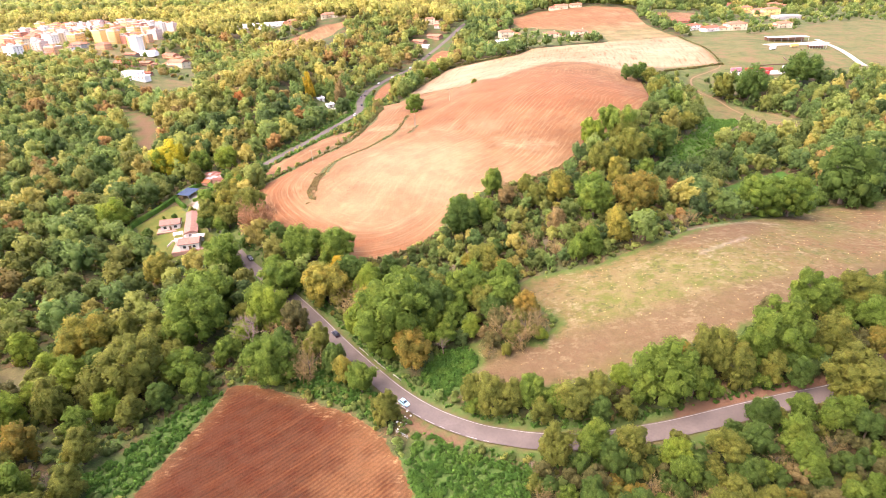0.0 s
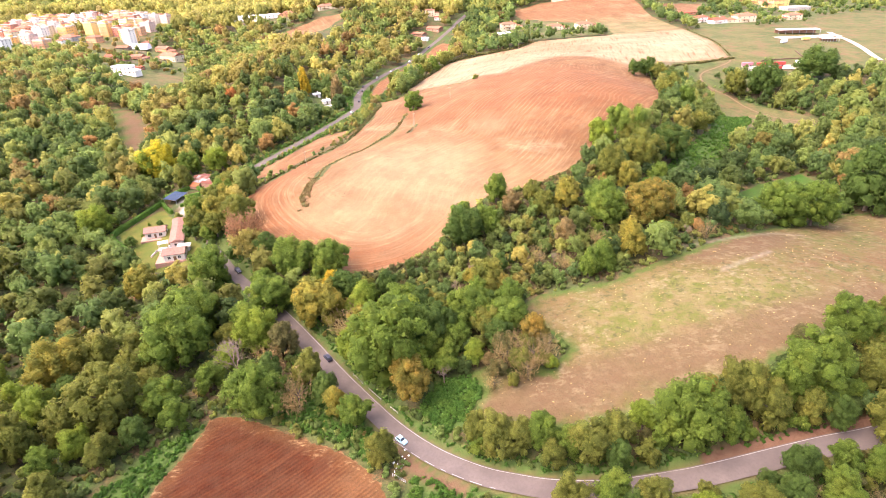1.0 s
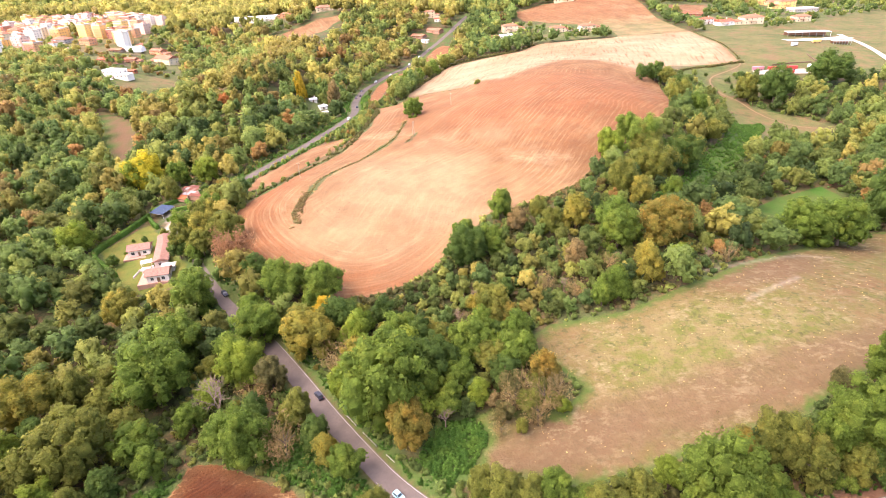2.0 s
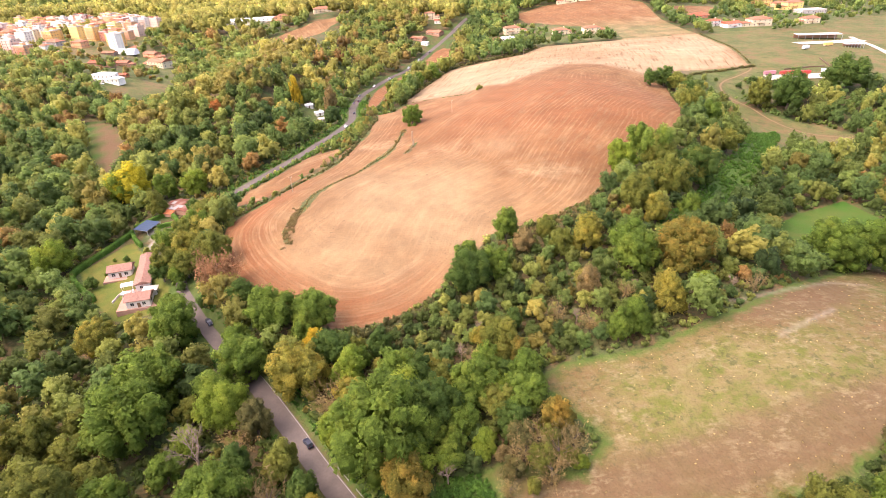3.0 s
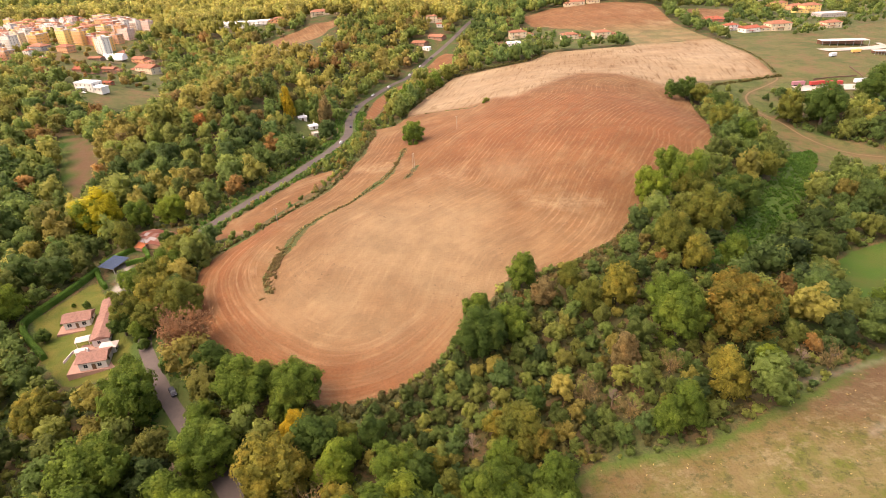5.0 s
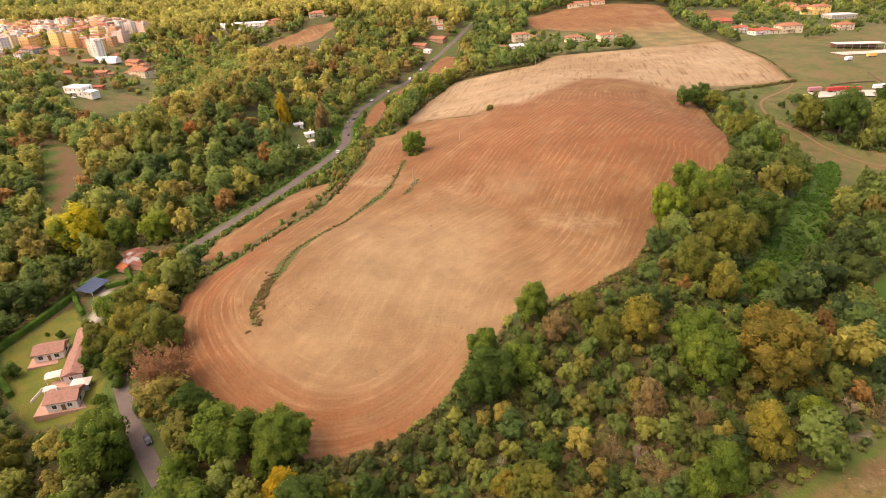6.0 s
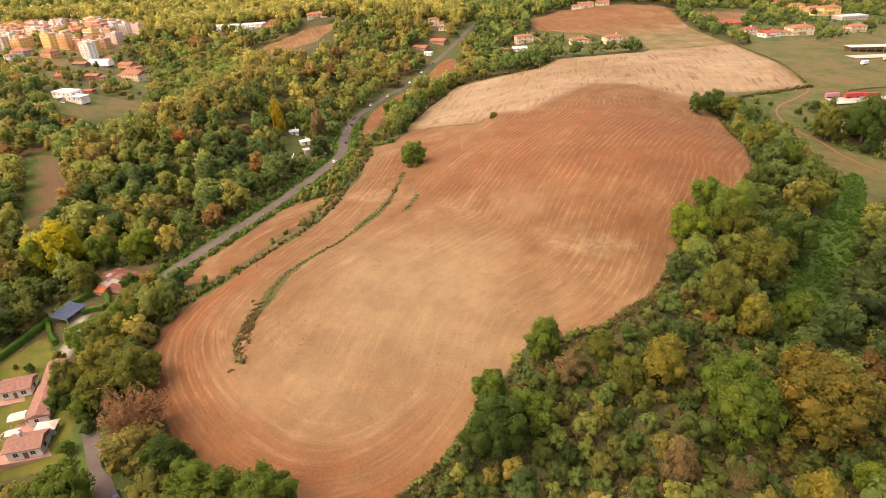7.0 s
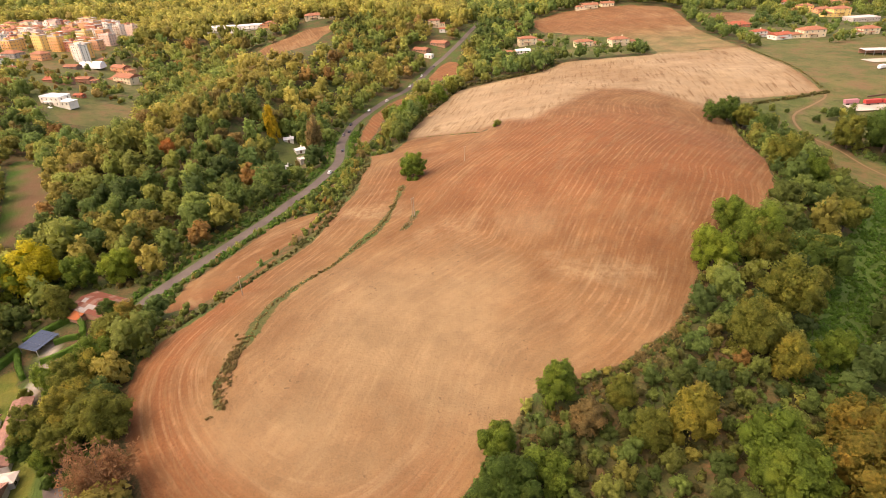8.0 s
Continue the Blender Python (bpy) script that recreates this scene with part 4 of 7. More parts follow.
def tree(x, y, r, hue, tall=None, place="in the wood", stretch=1.0):
    """One broadleaf tree: a trunk with limbs and a crown r metres in radius."""
    big = r > 3.2
    tall = tall or (1.0 * r + 1.5 if big else 1.15 * r)
    root = thing("tree" if big else "shrub", x, y, gz(x, y) - 0.1, rnd.uniform(0, 360),
                 f"{TREE_WORDS[hue]} {'broadleaf tree' if big else 'shrub'} {place}", "tree" if big else "shrub", "trees" if big else "shrubs")
    tr = new("trunk", TRUNKS[rnd.randrange(3)])
    tr.parent = root
    tr.scale = (r, r, tall * 0.95)
    kind = 12 + rnd.randrange(3) if hue == "pale" else 15 if hue == "russet" else 9 + rnd.randrange(3) if r > 6.6 else rnd.randrange(6) if big else 6 + rnd.randrange(3)
    cr = new("crown" if big else "foliage", crown_mesh(kind, hue))
    cr.parent = root
    cr.location = (0, 0, max(tall - 0.2 * r, 0.7 * r))
    cr.scale = (r * rnd.uniform(0.88, 1.15), r * rnd.uniform(0.88, 1.15), r * rnd.uniform(1.0, 1.28) * stretch)
    return root


PLANTED = {
    "green": [(65.1, 225.6, 8.0), (65.9, 232.5, 8.2), (-90.6, 174.7, 11.2), (-56.5, 148.3, 8.1), (-19.0, 162.5, 12.4), (22.9, 124.9, 5.1), (58.2, 120.4, 8.3), (92.8, 129.1, 9.4), (110.8, 145.7, 7.7), (140.9, 234.2, 10.0), (154.0, 232.5, 9.9), (24.9, 259.4, 6.2), (19.2, 236.3, 6.4), (105.8, 321.6, 9.4), (56.6, 194.6, 5.0), (-64.0, 201.1, 6.6), (-58.4, 218.1, 8.4), (-43.8, 216.7, 7.5), (-108.6, 287.1, 6.8), (-149.5, 348.9, 7.0), (-64.9, 198.5, 7.7), (-91.2, 194.3, 9.8), (-94.7, 221.1, 9.5), (-15.2, 189.3, 5.8), (155.2, 375.8, 7.2), (-122.8, 284.7, 5.1), (35.3, 105.2, 5.3), (83.0, 101.5, 3.7), (-70.7, 211.3, 4.9), (-106.2, 253.2, 3.6), (-20.6, 165.5, 6.6), (-47.1, 213.3, 5.6), (-61.7, 220.1, 7.7), (100.1, 333.5, 6.1), (101.6, 269.1, 5.3), (8.7, 245.9, 4.7), (29.4, 121.5, 4.0), (52.5, 119.6, 4.2), (65.7, 119.5, 5.3), (86.4, 127.6, 6.3), (123.9, 134.2, 6.4)],
    "olive": [(24.5, 157.5, 3.4), (21.0, 152.0, 3.3), (18.5, 146.5, 2.6), (28.0, 152.5, 2.8), (-99.8, 147.9, 9.9), (-110.2, 141.0, 6.1), (-18.8, 125.9, 4.8), (11.9, 125.6, 5.6), (34.2, 119.2, 5.3), (73.8, 127.2, 7.0), (124.8, 145.8, 6.8), (104.4, 113.8, 7.2), (80.1, 273.5, 7.8), (102.5, 293.6, 9.1), (16.0, 196.8, 5.9), (-145.7, 328.3, 6.4), (172.6, 471.8, 6.5), (229.8, 462.6, 9.4), (-1.1, 179.5, 4.7), (43.6, 244.2, 5.2), (-91.7, 259.3, 7.3), (80.4, 271.2, 6.8), (123.9, 317.7, 7.7), (149.3, 388.6, 7.4), (152.8, 346.2, 6.5), (-110.0, 279.0, 7.2), (-103.2, 257.0, 5.6), (-110.1, 299.7, 6.0), (26.1, 104.7, 4.9), (44.2, 102.3, 4.8), (65.5, 98.4, 4.7), (-113.5, 262.5, 6.8), (105.3, 318.3, 8.6), (40.2, 255.4, 4.2), (17.3, 124.3, 4.7), (40.9, 121.6, 4.6), (78.4, 121.7, 5.7), (107.1, 127.5, 6.2), (6.5, 129.0, 3.9)],
    "gold": [(-126.1, 166.7, 8.9), (-44.4, 189.9, 8.6), (53.8, 245.0, 6.5), (85.7, 262.5, 6.0), (68.3, 201.3, 6.3), (-104.3, 265.3, 7.8), (-123.5, 220.3, 7.0), (-107.1, 281.1, 5.8), (-28.5, 180.3, 4.8)],
    "pale": [(21.5, 159.5, 4.8), (25.5, 152.5, 5.0), (17.5, 154.5, 5.0), (29.8, 156.0, 4.2), (23.0, 148.0, 4.2), (13.0, 146.5, 2.6), (-47.5, 151.5, 4.0), (36.0, 207.0, 3.6), (44.0, 199.0, 3.8), (-30.0, 176.5, 4.6), (58.5, 212.0, 3.4), (98.0, 207.5, 4.0), (-44.7, 148.1, 6.0), (-57.7, 167.8, 5.0), (-33.1, 179.9, 6.2)],
    "dark": [(-4.5, 170.8, 7.9), (77.7, 107.2, 4.2), (192.2, 253.3, 14.8), (8.8, 231.1, 7.5), (123.1, 315.2, 10.6), (-124.3, 323.2, 3.7), (153.7, 471.4, 5.5), (165.7, 477.7, 7.2), (176.0, 459.6, 5.3), (247.9, 457.4, 14.0), (299.2, 478.0, 13.6), (-114.9, 259.2, 4.9), (-72.9, 231.9, 5.6), (-90.2, 236.2, 3.2), (10.0, 234.1, 5.6), (93.2, 119.5, 4.1)],
    "bramble": [(17.0, 158.5, 3.8), (14.0, 151.0, 3.2), (29.0, 159.5, 2.8)],
    "brown": [(12.2, 156.6, 2.6), (48.0, 216.7, 4.9), (-84.0, 511.8, 7.3), (30.8, 250.3, 4.1)],
    "lime": [(30.5, 150.5, 2.2), (20.0, 161.5, 2.6), (48.8, 125.2, 3.9), (86.2, 312.1, 7.2), (81.2, 206.1, 4.2), (-133.8, 352.1, 7.1), (-29.8, 190.6, 6.5), (-168.0, 274.2, 7.7), (-171.0, 345.7, 8.9), (54.0, 99.2, 4.1)],
    "rust": [(82.1, 222.9, 9.1), (-108.9, 307.8, 5.5), (86.9, 237.5, 6.7), (-108.4, 297.4, 5.4)],
    "russet": [(-85.6, 243.4, 7.4)],
    "amber": [(-111.2, 517.5, 7.2), (-43.1, 205.0, 4.4)],
    "orange": [(-156.5, 463.5, 4.9)],
}
STANDING = []
for hue, rows in PLANTED.items():
    for x, y, r in rows:
        column = hue == "amber" and y > 400 or hue == "brown" and y > 400
        tree(x, y, r * (0.72 if column else 1.0), hue, 1.5 * r if column else None, stretch=2.0 if column else 1.0)
        STANDING.append((x, y, r))
# round free-standing trees and the row along the upper field: x, y, r, hue, height of the crown's foot, stretch
for x, y, r, hue, tall, stretch in ((-15.7, 411.8, 7.4, "green", 6.0, 0.92), (-167.7, 349.2, 10.6, "yellow", 10.5, 1.05), (31.1, 473.0, 2.3, "olive", 1.2, 0.8), (29.3, 471.6, 1.5, "green", 0.8, 0.8),
                                    (-38.0, 573.0, 6.4, "olive", None, 1.0), (-31.5, 567.0, 6.2, "green", None, 1.0), (-26.0, 585.0, 6.4, "green", None, 1.0),
                                    (-20.0, 578.0, 5.2, "dark", None, 1.0), (-15.5, 592.0, 6.6, "green", None, 1.0), (-8.5, 607.0, 6.4, "olive", None, 1.0),
                                    (-1.5, 621.0, 6.2, "green", None, 1.0), (9.3, 644.0, 5.6, "olive", None, 1.0)):
    tree(x, y, r, hue, tall, "beside the ploughed field" if y > 400 else "in the wood", stretch)
    STANDING.append((x, y, r))

# leafless trees and shrubs: x, y, height, label
BARE = [(-67.0, 163.0, 18, "leafless pale grey dead tree among green trees"), (41, 204, 6.5, "leafless grey shrub tree in the scrub"),
        (4, 195, 7, "leafless grey tree leaning in the scrub"), (-126, 226, 10, "half-bare tree with pale branches beside the villa wood"),
        (91.5, 209, 6, "leafless grey tree at the meadow's edge"), (-1.5, 152, 7, "thin pale leafless tree beside the meadow"),
        (101, 326, 8, "half-bare tree at the field's edge"), (-72, 196, 8, "leafless pale tree above the road"),
        (73, 199.5, 4.5, "leafless grey-brown bush beside the meadow"), (10, 208, 5, "bare twiggy bush in the scrub"), (63, 217, 4.2, "bare twiggy bush in the scrub"),
        (-104, 106, 6, "bare brown bush beside the tilled field"), (-111, 110, 5, "bare brown bush among low green growth"),
        (47.5, 106, 4.5, "bare brown bush by the road"), (20, 103, 4, "bare brown bush by the road"), (78, 104, 4.5, "bare brown bush by the road")]
STANDING += [(x, y, 0.24 * tall) for x, y, tall, _ in BARE]

# open land, where nothing tall grows
OPEN = [FIELD, STRIP, NEAR_FIELD, MEADOW, FAR_FIELD, FAR_STRIP, RIDGE_FIELD, BANK_SOIL, BANK_SOIL_2, LAWN, GARDEN, GREEN_RIGHT, PASTURE, CLEARING, GREEN_SLOPE, DIRT_LEFT,
        WEEDS, LUSH_LEFT,
        [(-14, 100), (-10, 122), (10, 108), (22, 104), (14, 88), (-2, 84)],
        [(-155, 305), (-148, 322), (-125, 322), (-125, 345), (-150, 345)]]
VILLA_YARD = [(-162, 275), (-153, 316), (-132, 325), (-124, 300), (-118, 275), (-107, 258), (-102, 242), (-127, 236), (-147, 252)]
OPEN.append(VILLA_YARD)
SCRUB = [(-45, 212), (-8, 222), (15, 245), (40, 262), (66, 276), (92, 300), (110, 270), (85, 235), (110, 215), (58, 190), (30, 190), (20, 180), (-30, 195)]
KEPT_IN_VIEW = [DIRT_LEFT, LUSH_LEFT, FIELD, STRIP, MEADOW, NEAR_FIELD, GREEN_SLOPE, GREEN_RIGHT, LAWN, GARDENS, RIDGE_FIELD, FAR_FIELD, PASTURE, CLEARING, VILLA_YARD, BANK_SOIL, BANK_SOIL_2]


def scatter():
    """Sites for the wild trees: x, y, crown radius. Low growth in the scrub, tall trees in the woods, none that hide
    open land from the camera.
    """
    rng = np.random.default_rng(21)
    n = 80000
    y = 70 + 1900 * rng.random(n) ** 1.9
    x = rng.uniform(-1, 1, n) * (0.80 * y + 60)
    r = rng.uniform(4.4, 7.8, n)
    r = np.where(y > 420, rng.uniform(5.0, 8.5, n), r)
    r = np.where((x < -80) & (y > 330) & (y < 900), rng.uniform(4.8, 8.4, n), r)
    crest = line_distance(x, y, [(-146, 440), (-153, 520), (-144, 602), (-134, 688)]) < 18
    r = np.where(crest, rng.uniform(4.0, 6.5, n), r)
    r = np.where(y > 900, rng.uniform(8.0, 12.0, n), r)
    r = np.where(y > 1250, rng.uniform(9.0, 14.0, n), r)
    r = np.where(y > 1550, rng.uniform(14.0, 20.0, n), r)
    scrub = inside(x, y, SCRUB) > 0
    r = np.where(scrub, np.where(rng.random(n) < 0.75, rng.uniform(1.8, 3.4, n), rng.uniform(3.5, 5, n)), r)
    south = (y < 112) & (x > -8)
    r = np.where(south, rng.uniform(2.0, 4.2, n), r)
    roadside = (x > -5) & (x < 150) & (y > 112) & (y < 165)
    r = np.where(roadside, rng.uniform(2.4, 4.6, n), r)
    right = (x > 120) & (y > 200) & (y < 520)
    r = np.where(right, rng.uniform(3.0, 7.0, n), r)
    ok = np.ones(n, bool)
    for poly in OPEN:
        ok &= inside(x, y, poly) < -0.35 * r
    ok &= inside(x, y, NEAR_FIELD) < -3 - 0.9 * r
    ok &= line_distance(x, y, ROAD_LINE[::2]) > 3.8 + 0.55 * r
    ok &= line_distance(x, y, PATH) > 3 + 0.6 * r
    ok &= ~((x < -60) & (y > 320) & (y < 520)) | (line_distance(x, y, ROAD_LINE[::2]) > 9 + 0.5 * r)
    settled = np.zeros(n, bool)
    for poly in SETTLED:
        settled |= inside(x, y, poly) > 0
    ok &= ~settled | (rng.random(n) < np.where(inside(x, y, GARDENS) > 0, 0.34, np.where((x < -250) | (x < 230) & (y > 700), 0.5, 0.22)))
    r = np.where(settled, r * rng.uniform(0.35, 0.7, n), r)
    for hx, hy, _, w, *_ in TOWN + TOWN_2 + TOWN_3 + TOWN_4 + HOUSES + HOUSES_2 + HOUSES_3 + HOUSES_4:
        far = math.hypot(hx, hy)
        ok &= np.hypot(x - hx, y - hy) > 0.6 * w + 0.8 * r
        # ground between a house and the camera kept clear too
        for near in (14, 27, 40):
            ok &= np.hypot(x - hx * (1 - near / far), y - hy * (1 - near / far)) > 0.5 * w + 0.45 * r
    ok &= ~right | (rng.random(n) < 0.75)
    # low growth on the road bank; trees hiding open land from the camera dropped
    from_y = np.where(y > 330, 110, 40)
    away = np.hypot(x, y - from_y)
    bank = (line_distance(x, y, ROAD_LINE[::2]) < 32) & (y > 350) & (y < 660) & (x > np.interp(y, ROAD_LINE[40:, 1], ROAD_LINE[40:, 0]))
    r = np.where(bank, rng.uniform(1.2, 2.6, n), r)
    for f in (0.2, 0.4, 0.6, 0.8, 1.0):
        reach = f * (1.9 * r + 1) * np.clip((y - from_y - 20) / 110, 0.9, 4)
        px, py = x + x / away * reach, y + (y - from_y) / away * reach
        for poly in KEPT_IN_VIEW:
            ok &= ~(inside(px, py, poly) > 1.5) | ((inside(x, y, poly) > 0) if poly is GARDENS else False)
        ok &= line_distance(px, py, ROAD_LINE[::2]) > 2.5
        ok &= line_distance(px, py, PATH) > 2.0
    # the ridge field's line of sight to the camera cleared farther out
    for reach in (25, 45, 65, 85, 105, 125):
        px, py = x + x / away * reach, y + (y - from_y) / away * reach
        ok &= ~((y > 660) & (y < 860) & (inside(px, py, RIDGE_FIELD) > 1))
    grid, out = {}, []
    for x0, y0, r0 in STANDING:
        grid.setdefault((int(x0 // 12), int(y0 // 12)), []).append((x0, y0, r0))
    for i in np.flatnonzero(ok):
        gx, gy = int(x[i] // 12), int(y[i] // 12)
        if all((x[i] - a) ** 2 + (y[i] - b) ** 2 > ((0.58 if y[i] < 200 and x[i] > -20 else 0.78 if y[i] < 230 and x[i] < -70 else 0.68) * (r[i] + c)) ** 2
               for dx in (-2, -1, 0, 1, 2) for dy in (-2, -1, 0, 1, 2) for a, b, c in grid.get((gx + dx, gy + dy), ())):
            grid.setdefault((gx, gy), []).append((x[i], y[i], r[i]))
            out.append((x[i], y[i], r[i]))
    return out


def undergrowth():
    """Low bushes that fill the gaps between the trees, the field hedges and the roadsides."""
    rng = np.random.default_rng(8)
    n = 34000
    y = rng.uniform(80, 480, n)
    x = rng.uniform(-1, 1, n) * np.minimum(0.75 * y + 40, 260)
    r = rng.uniform(0.9, 2.6, n)
    ok = np.ones(n, bool)
    for poly in OPEN[:-1]:
        ok &= inside(x, y, poly) < -0.4 * r
    ok &= inside(x, y, VILLA_YARD) < -1
    ok &= line_distance(x, y, ROAD_LINE[::2]) > 4.6 + 0.8 * r
    hedge = np.minimum(line_distance(x, y, HEDGE_A), line_distance(x, y, HEDGE_B) * 0.8)
    in_hedge = (hedge < 1.3) & (rng.random(n) < 0.75)
    r = np.where(in_hedge, rng.uniform(0.4, 1.3, n), r)
    ok &= ~in_hedge
    grid, out = {}, []
    for x0, y0, r0 in STANDING:
        grid.setdefault((int(x0 // 8), int(y0 // 8)), []).append((x0, y0, r0 * 0.75))
    for i in np.flatnonzero(ok):
        gx, gy = int(x[i] // 8), int(y[i] // 8)
        if all((x[i] - a) ** 2 + (y[i] - b) ** 2 > (0.6 * (r[i] + c)) ** 2
               for dx in (-1, 0, 1) for dy in (-1, 0, 1) for a, b, c in grid.get((gx + dx, gy + dy), ())):
            grid.setdefault((gx, gy), []).append((x[i], y[i], r[i]))
            out.append((x[i], y[i], r[i]))
    return out


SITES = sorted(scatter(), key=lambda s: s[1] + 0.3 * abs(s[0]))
# past x = 15: dark scrub greens, with the view's dimmer corner put into colour
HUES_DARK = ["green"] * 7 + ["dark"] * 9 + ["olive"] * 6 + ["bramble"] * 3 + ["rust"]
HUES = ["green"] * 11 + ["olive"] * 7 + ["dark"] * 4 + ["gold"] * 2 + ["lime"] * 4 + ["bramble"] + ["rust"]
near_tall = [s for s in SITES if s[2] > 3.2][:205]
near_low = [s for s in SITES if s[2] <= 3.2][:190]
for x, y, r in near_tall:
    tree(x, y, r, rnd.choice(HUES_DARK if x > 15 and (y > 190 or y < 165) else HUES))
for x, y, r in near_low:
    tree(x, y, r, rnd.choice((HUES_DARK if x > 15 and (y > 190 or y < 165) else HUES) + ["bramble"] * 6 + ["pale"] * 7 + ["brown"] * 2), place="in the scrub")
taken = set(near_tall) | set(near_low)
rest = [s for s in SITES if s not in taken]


LIT_CREST = [(-215, 440), (-190, 470), (-165, 515), (-150, 602), (-138, 688), (-125, 780)]


def joined(name, sites, crowns, label, seed, low=0.8, warm=0.0, spread=1.0, mat=None):
    """Far woods: crowns in one mesh, a hue number for each."""
    rng = np.random.default_rng(seed)
    V, Q, T, N, Hs, n = [], [], [], [], [], 0
    for x, y, r in sites:
        v, q, f, nrm = crowns[rng.integers(len(crowns))]
        a = rng.uniform(0, 6.283)
        c, s = math.cos(a), math.sin(a)
        p = np.column_stack([v[:, 0] * c - v[:, 1] * s, v[:, 0] * s + v[:, 1] * c, v[:, 2] * rng.uniform(0.95, 1.25 if y < 330 else 1.45)]) * r
        V.append(p + np.array([x, y, gz(x, y) + low * r + (1.2 if r > 3.2 else 0)]))
        Q.append(q + n), T.append(f + n)
        N.append(np.column_stack([nrm[:, 0] * c - nrm[:, 1] * s, nrm[:, 0] * s + nrm[:, 1] * c, nrm[:, 2]]))
        n += len(v)
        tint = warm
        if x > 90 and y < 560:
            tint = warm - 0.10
        # ridge crest golden, flanks greener: sunlit top and shaded sides put into hue
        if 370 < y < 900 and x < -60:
            tint = warm - 0.10 + 0.34 * math.exp(-(float(line_distance(x, y, LIT_CREST)) / 26) ** 2)
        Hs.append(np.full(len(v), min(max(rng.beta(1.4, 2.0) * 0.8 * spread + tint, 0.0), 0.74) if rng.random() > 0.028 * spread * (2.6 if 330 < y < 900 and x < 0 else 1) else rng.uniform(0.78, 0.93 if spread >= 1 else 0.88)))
    me = quads_mesh(name, np.concatenate(V), np.concatenate(Q), [mat or WOODS], [("hue", np.concatenate(Hs))], np.concatenate(T), np.concatenate(N))
    return tagged(new(name, me), label, "woods", kind="stuff")


STANDING += SITES
HEDGE_SITES, DRY_SITES = [], []
for line, count, wide in ((HEDGE_A, 270, 0.9), (HEDGE_B, 330, 1.8), (HEDGE_D, 12, 0.6), (HEDGE_C, 50, 0.3)):
    pts = smooth_line(line, 0.5)
    for _ in range(count):
        q = pts[int(rnd.random() * len(pts))]
        (DRY_SITES if line in (HEDGE_A, HEDGE_D) else HEDGE_SITES).append((q[0] + rnd.gauss(0, wide * 0.6), q[1] + rnd.gauss(0, wide * 0.6), rnd.uniform(0.25, 0.6 if wide < 1 else 0.9) if rnd.random() < (0.95 if line is HEDGE_A else 0.85) else rnd.uniform(0.9, 1.6) * min(1, wide)))
for _ in range(150):
    DRY_SITES.append((-63.0 + rnd.gauss(0, 1.1), 275 + rnd.gauss(0, 7), rnd.uniform(0.25, 0.75)))
for line, count, low, high in (([(172, 497), (205, 520), (235, 531), (262, 540)], 170, 0.7, 1.5), ([(261, 541), (270, 580), (279, 622), (290, 716)], 170, 0.35, 0.8)):
    pts = smooth_line(line, 0.8)
    for _ in range(count):
        q = pts[rnd.randrange(len(pts))]
        HEDGE_SITES.append((q[0] + rnd.gauss(0.6, 0.7), q[1] + rnd.gauss(-0.8, 0.8), rnd.uniform(low, high)))
_ring = smooth_line(FIELD[3:24], 0.7)
for _ in range(620):
    q = _ring[rnd.randrange(len(_ring))]
    q = q + np.array([rnd.gauss(0, 1.6), rnd.gauss(-1.2, 1.6)])
    if float(inside(q[0], q[1], FIELD)) < -0.3:
        HEDGE_SITES.append((q[0], q[1], rnd.uniform(0.5, 1.3)))
_ring = smooth_line([(20, 657), (-4, 586), (-20, 527), (-19, 505)][::-1] + [(50, 666), (91, 677), (112, 702)], 1.0)
for _ in range(330):
    q = _ring[rnd.randrange(len(_ring))] + np.array([rnd.gauss(-3.0, 2.0), rnd.gauss(2.5, 2.0)])
    if float(inside(q[0], q[1], FIELD)) < -0.5:
        HEDGE_SITES.append((q[0], q[1], rnd.uniform(1.0, 2.4)))
# dry stalks on the south rim of the field, above the scrub
_rim = smooth_line([(16, 250), (34, 262.5), (46, 270.5), (59, 280.5), (67, 288)], 0.7)
_fill = random.Random(77)
for _ in range(330):
    q = _rim[_fill.randrange(len(_rim))] + np.array([_fill.gauss(1.6, 1.6), _fill.gauss(-1.8, 1.4)])
    if float(inside(q[0], q[1], FIELD)) < -0.2:
        DRY_SITES.append((q[0], q[1], _fill.uniform(0.4, 1.1)))
joined("dry_brambles", DRY_SITES, CROWN_BUSH, "dry olive-brown brambles and grass on the field's balk", 38, 0.25, mat=LEAF["brown"])
joined("field_hedges", HEDGE_SITES, CROWN_BUSH, "low brown-green brambles and weeds along the field strips", 33, 0.3, mat=LEAF["bramble"])
_under = undergrowth()
_bram = [s for s in _under if float(inside(s[0], s[1], SCRUB)) > 0 and rnd.random() < 0.45]
_in_bram = set(_bram)
for _ in range(2600):
    q = (_fill.uniform(-45, 112), _fill.uniform(180, 300))
    if float(inside(*q, SCRUB)) > 0 and max(float(inside(*q, FIELD)), float(inside(*q, MEADOW))) < -0.6:
        _bram.append((*q, _fill.uniform(0.55, 1.25)))
joined("brambles", _bram, CROWN_BUSH, "tangled olive-brown brambles in the scrub below the field", 12, 0.35, mat=LEAF["bramble"])
joined("undergrowth", [s for s in _under if s not in _in_bram], CROWN_BUSH, "low bushes, brambles and weeds between the trees and along field edges", 9, 0.35, 0.12, 0.8)
_rng = np.random.default_rng(31)
_x, _y = _rng.uniform(-16, 24, 2600), _rng.uniform(84, 124, 2600)
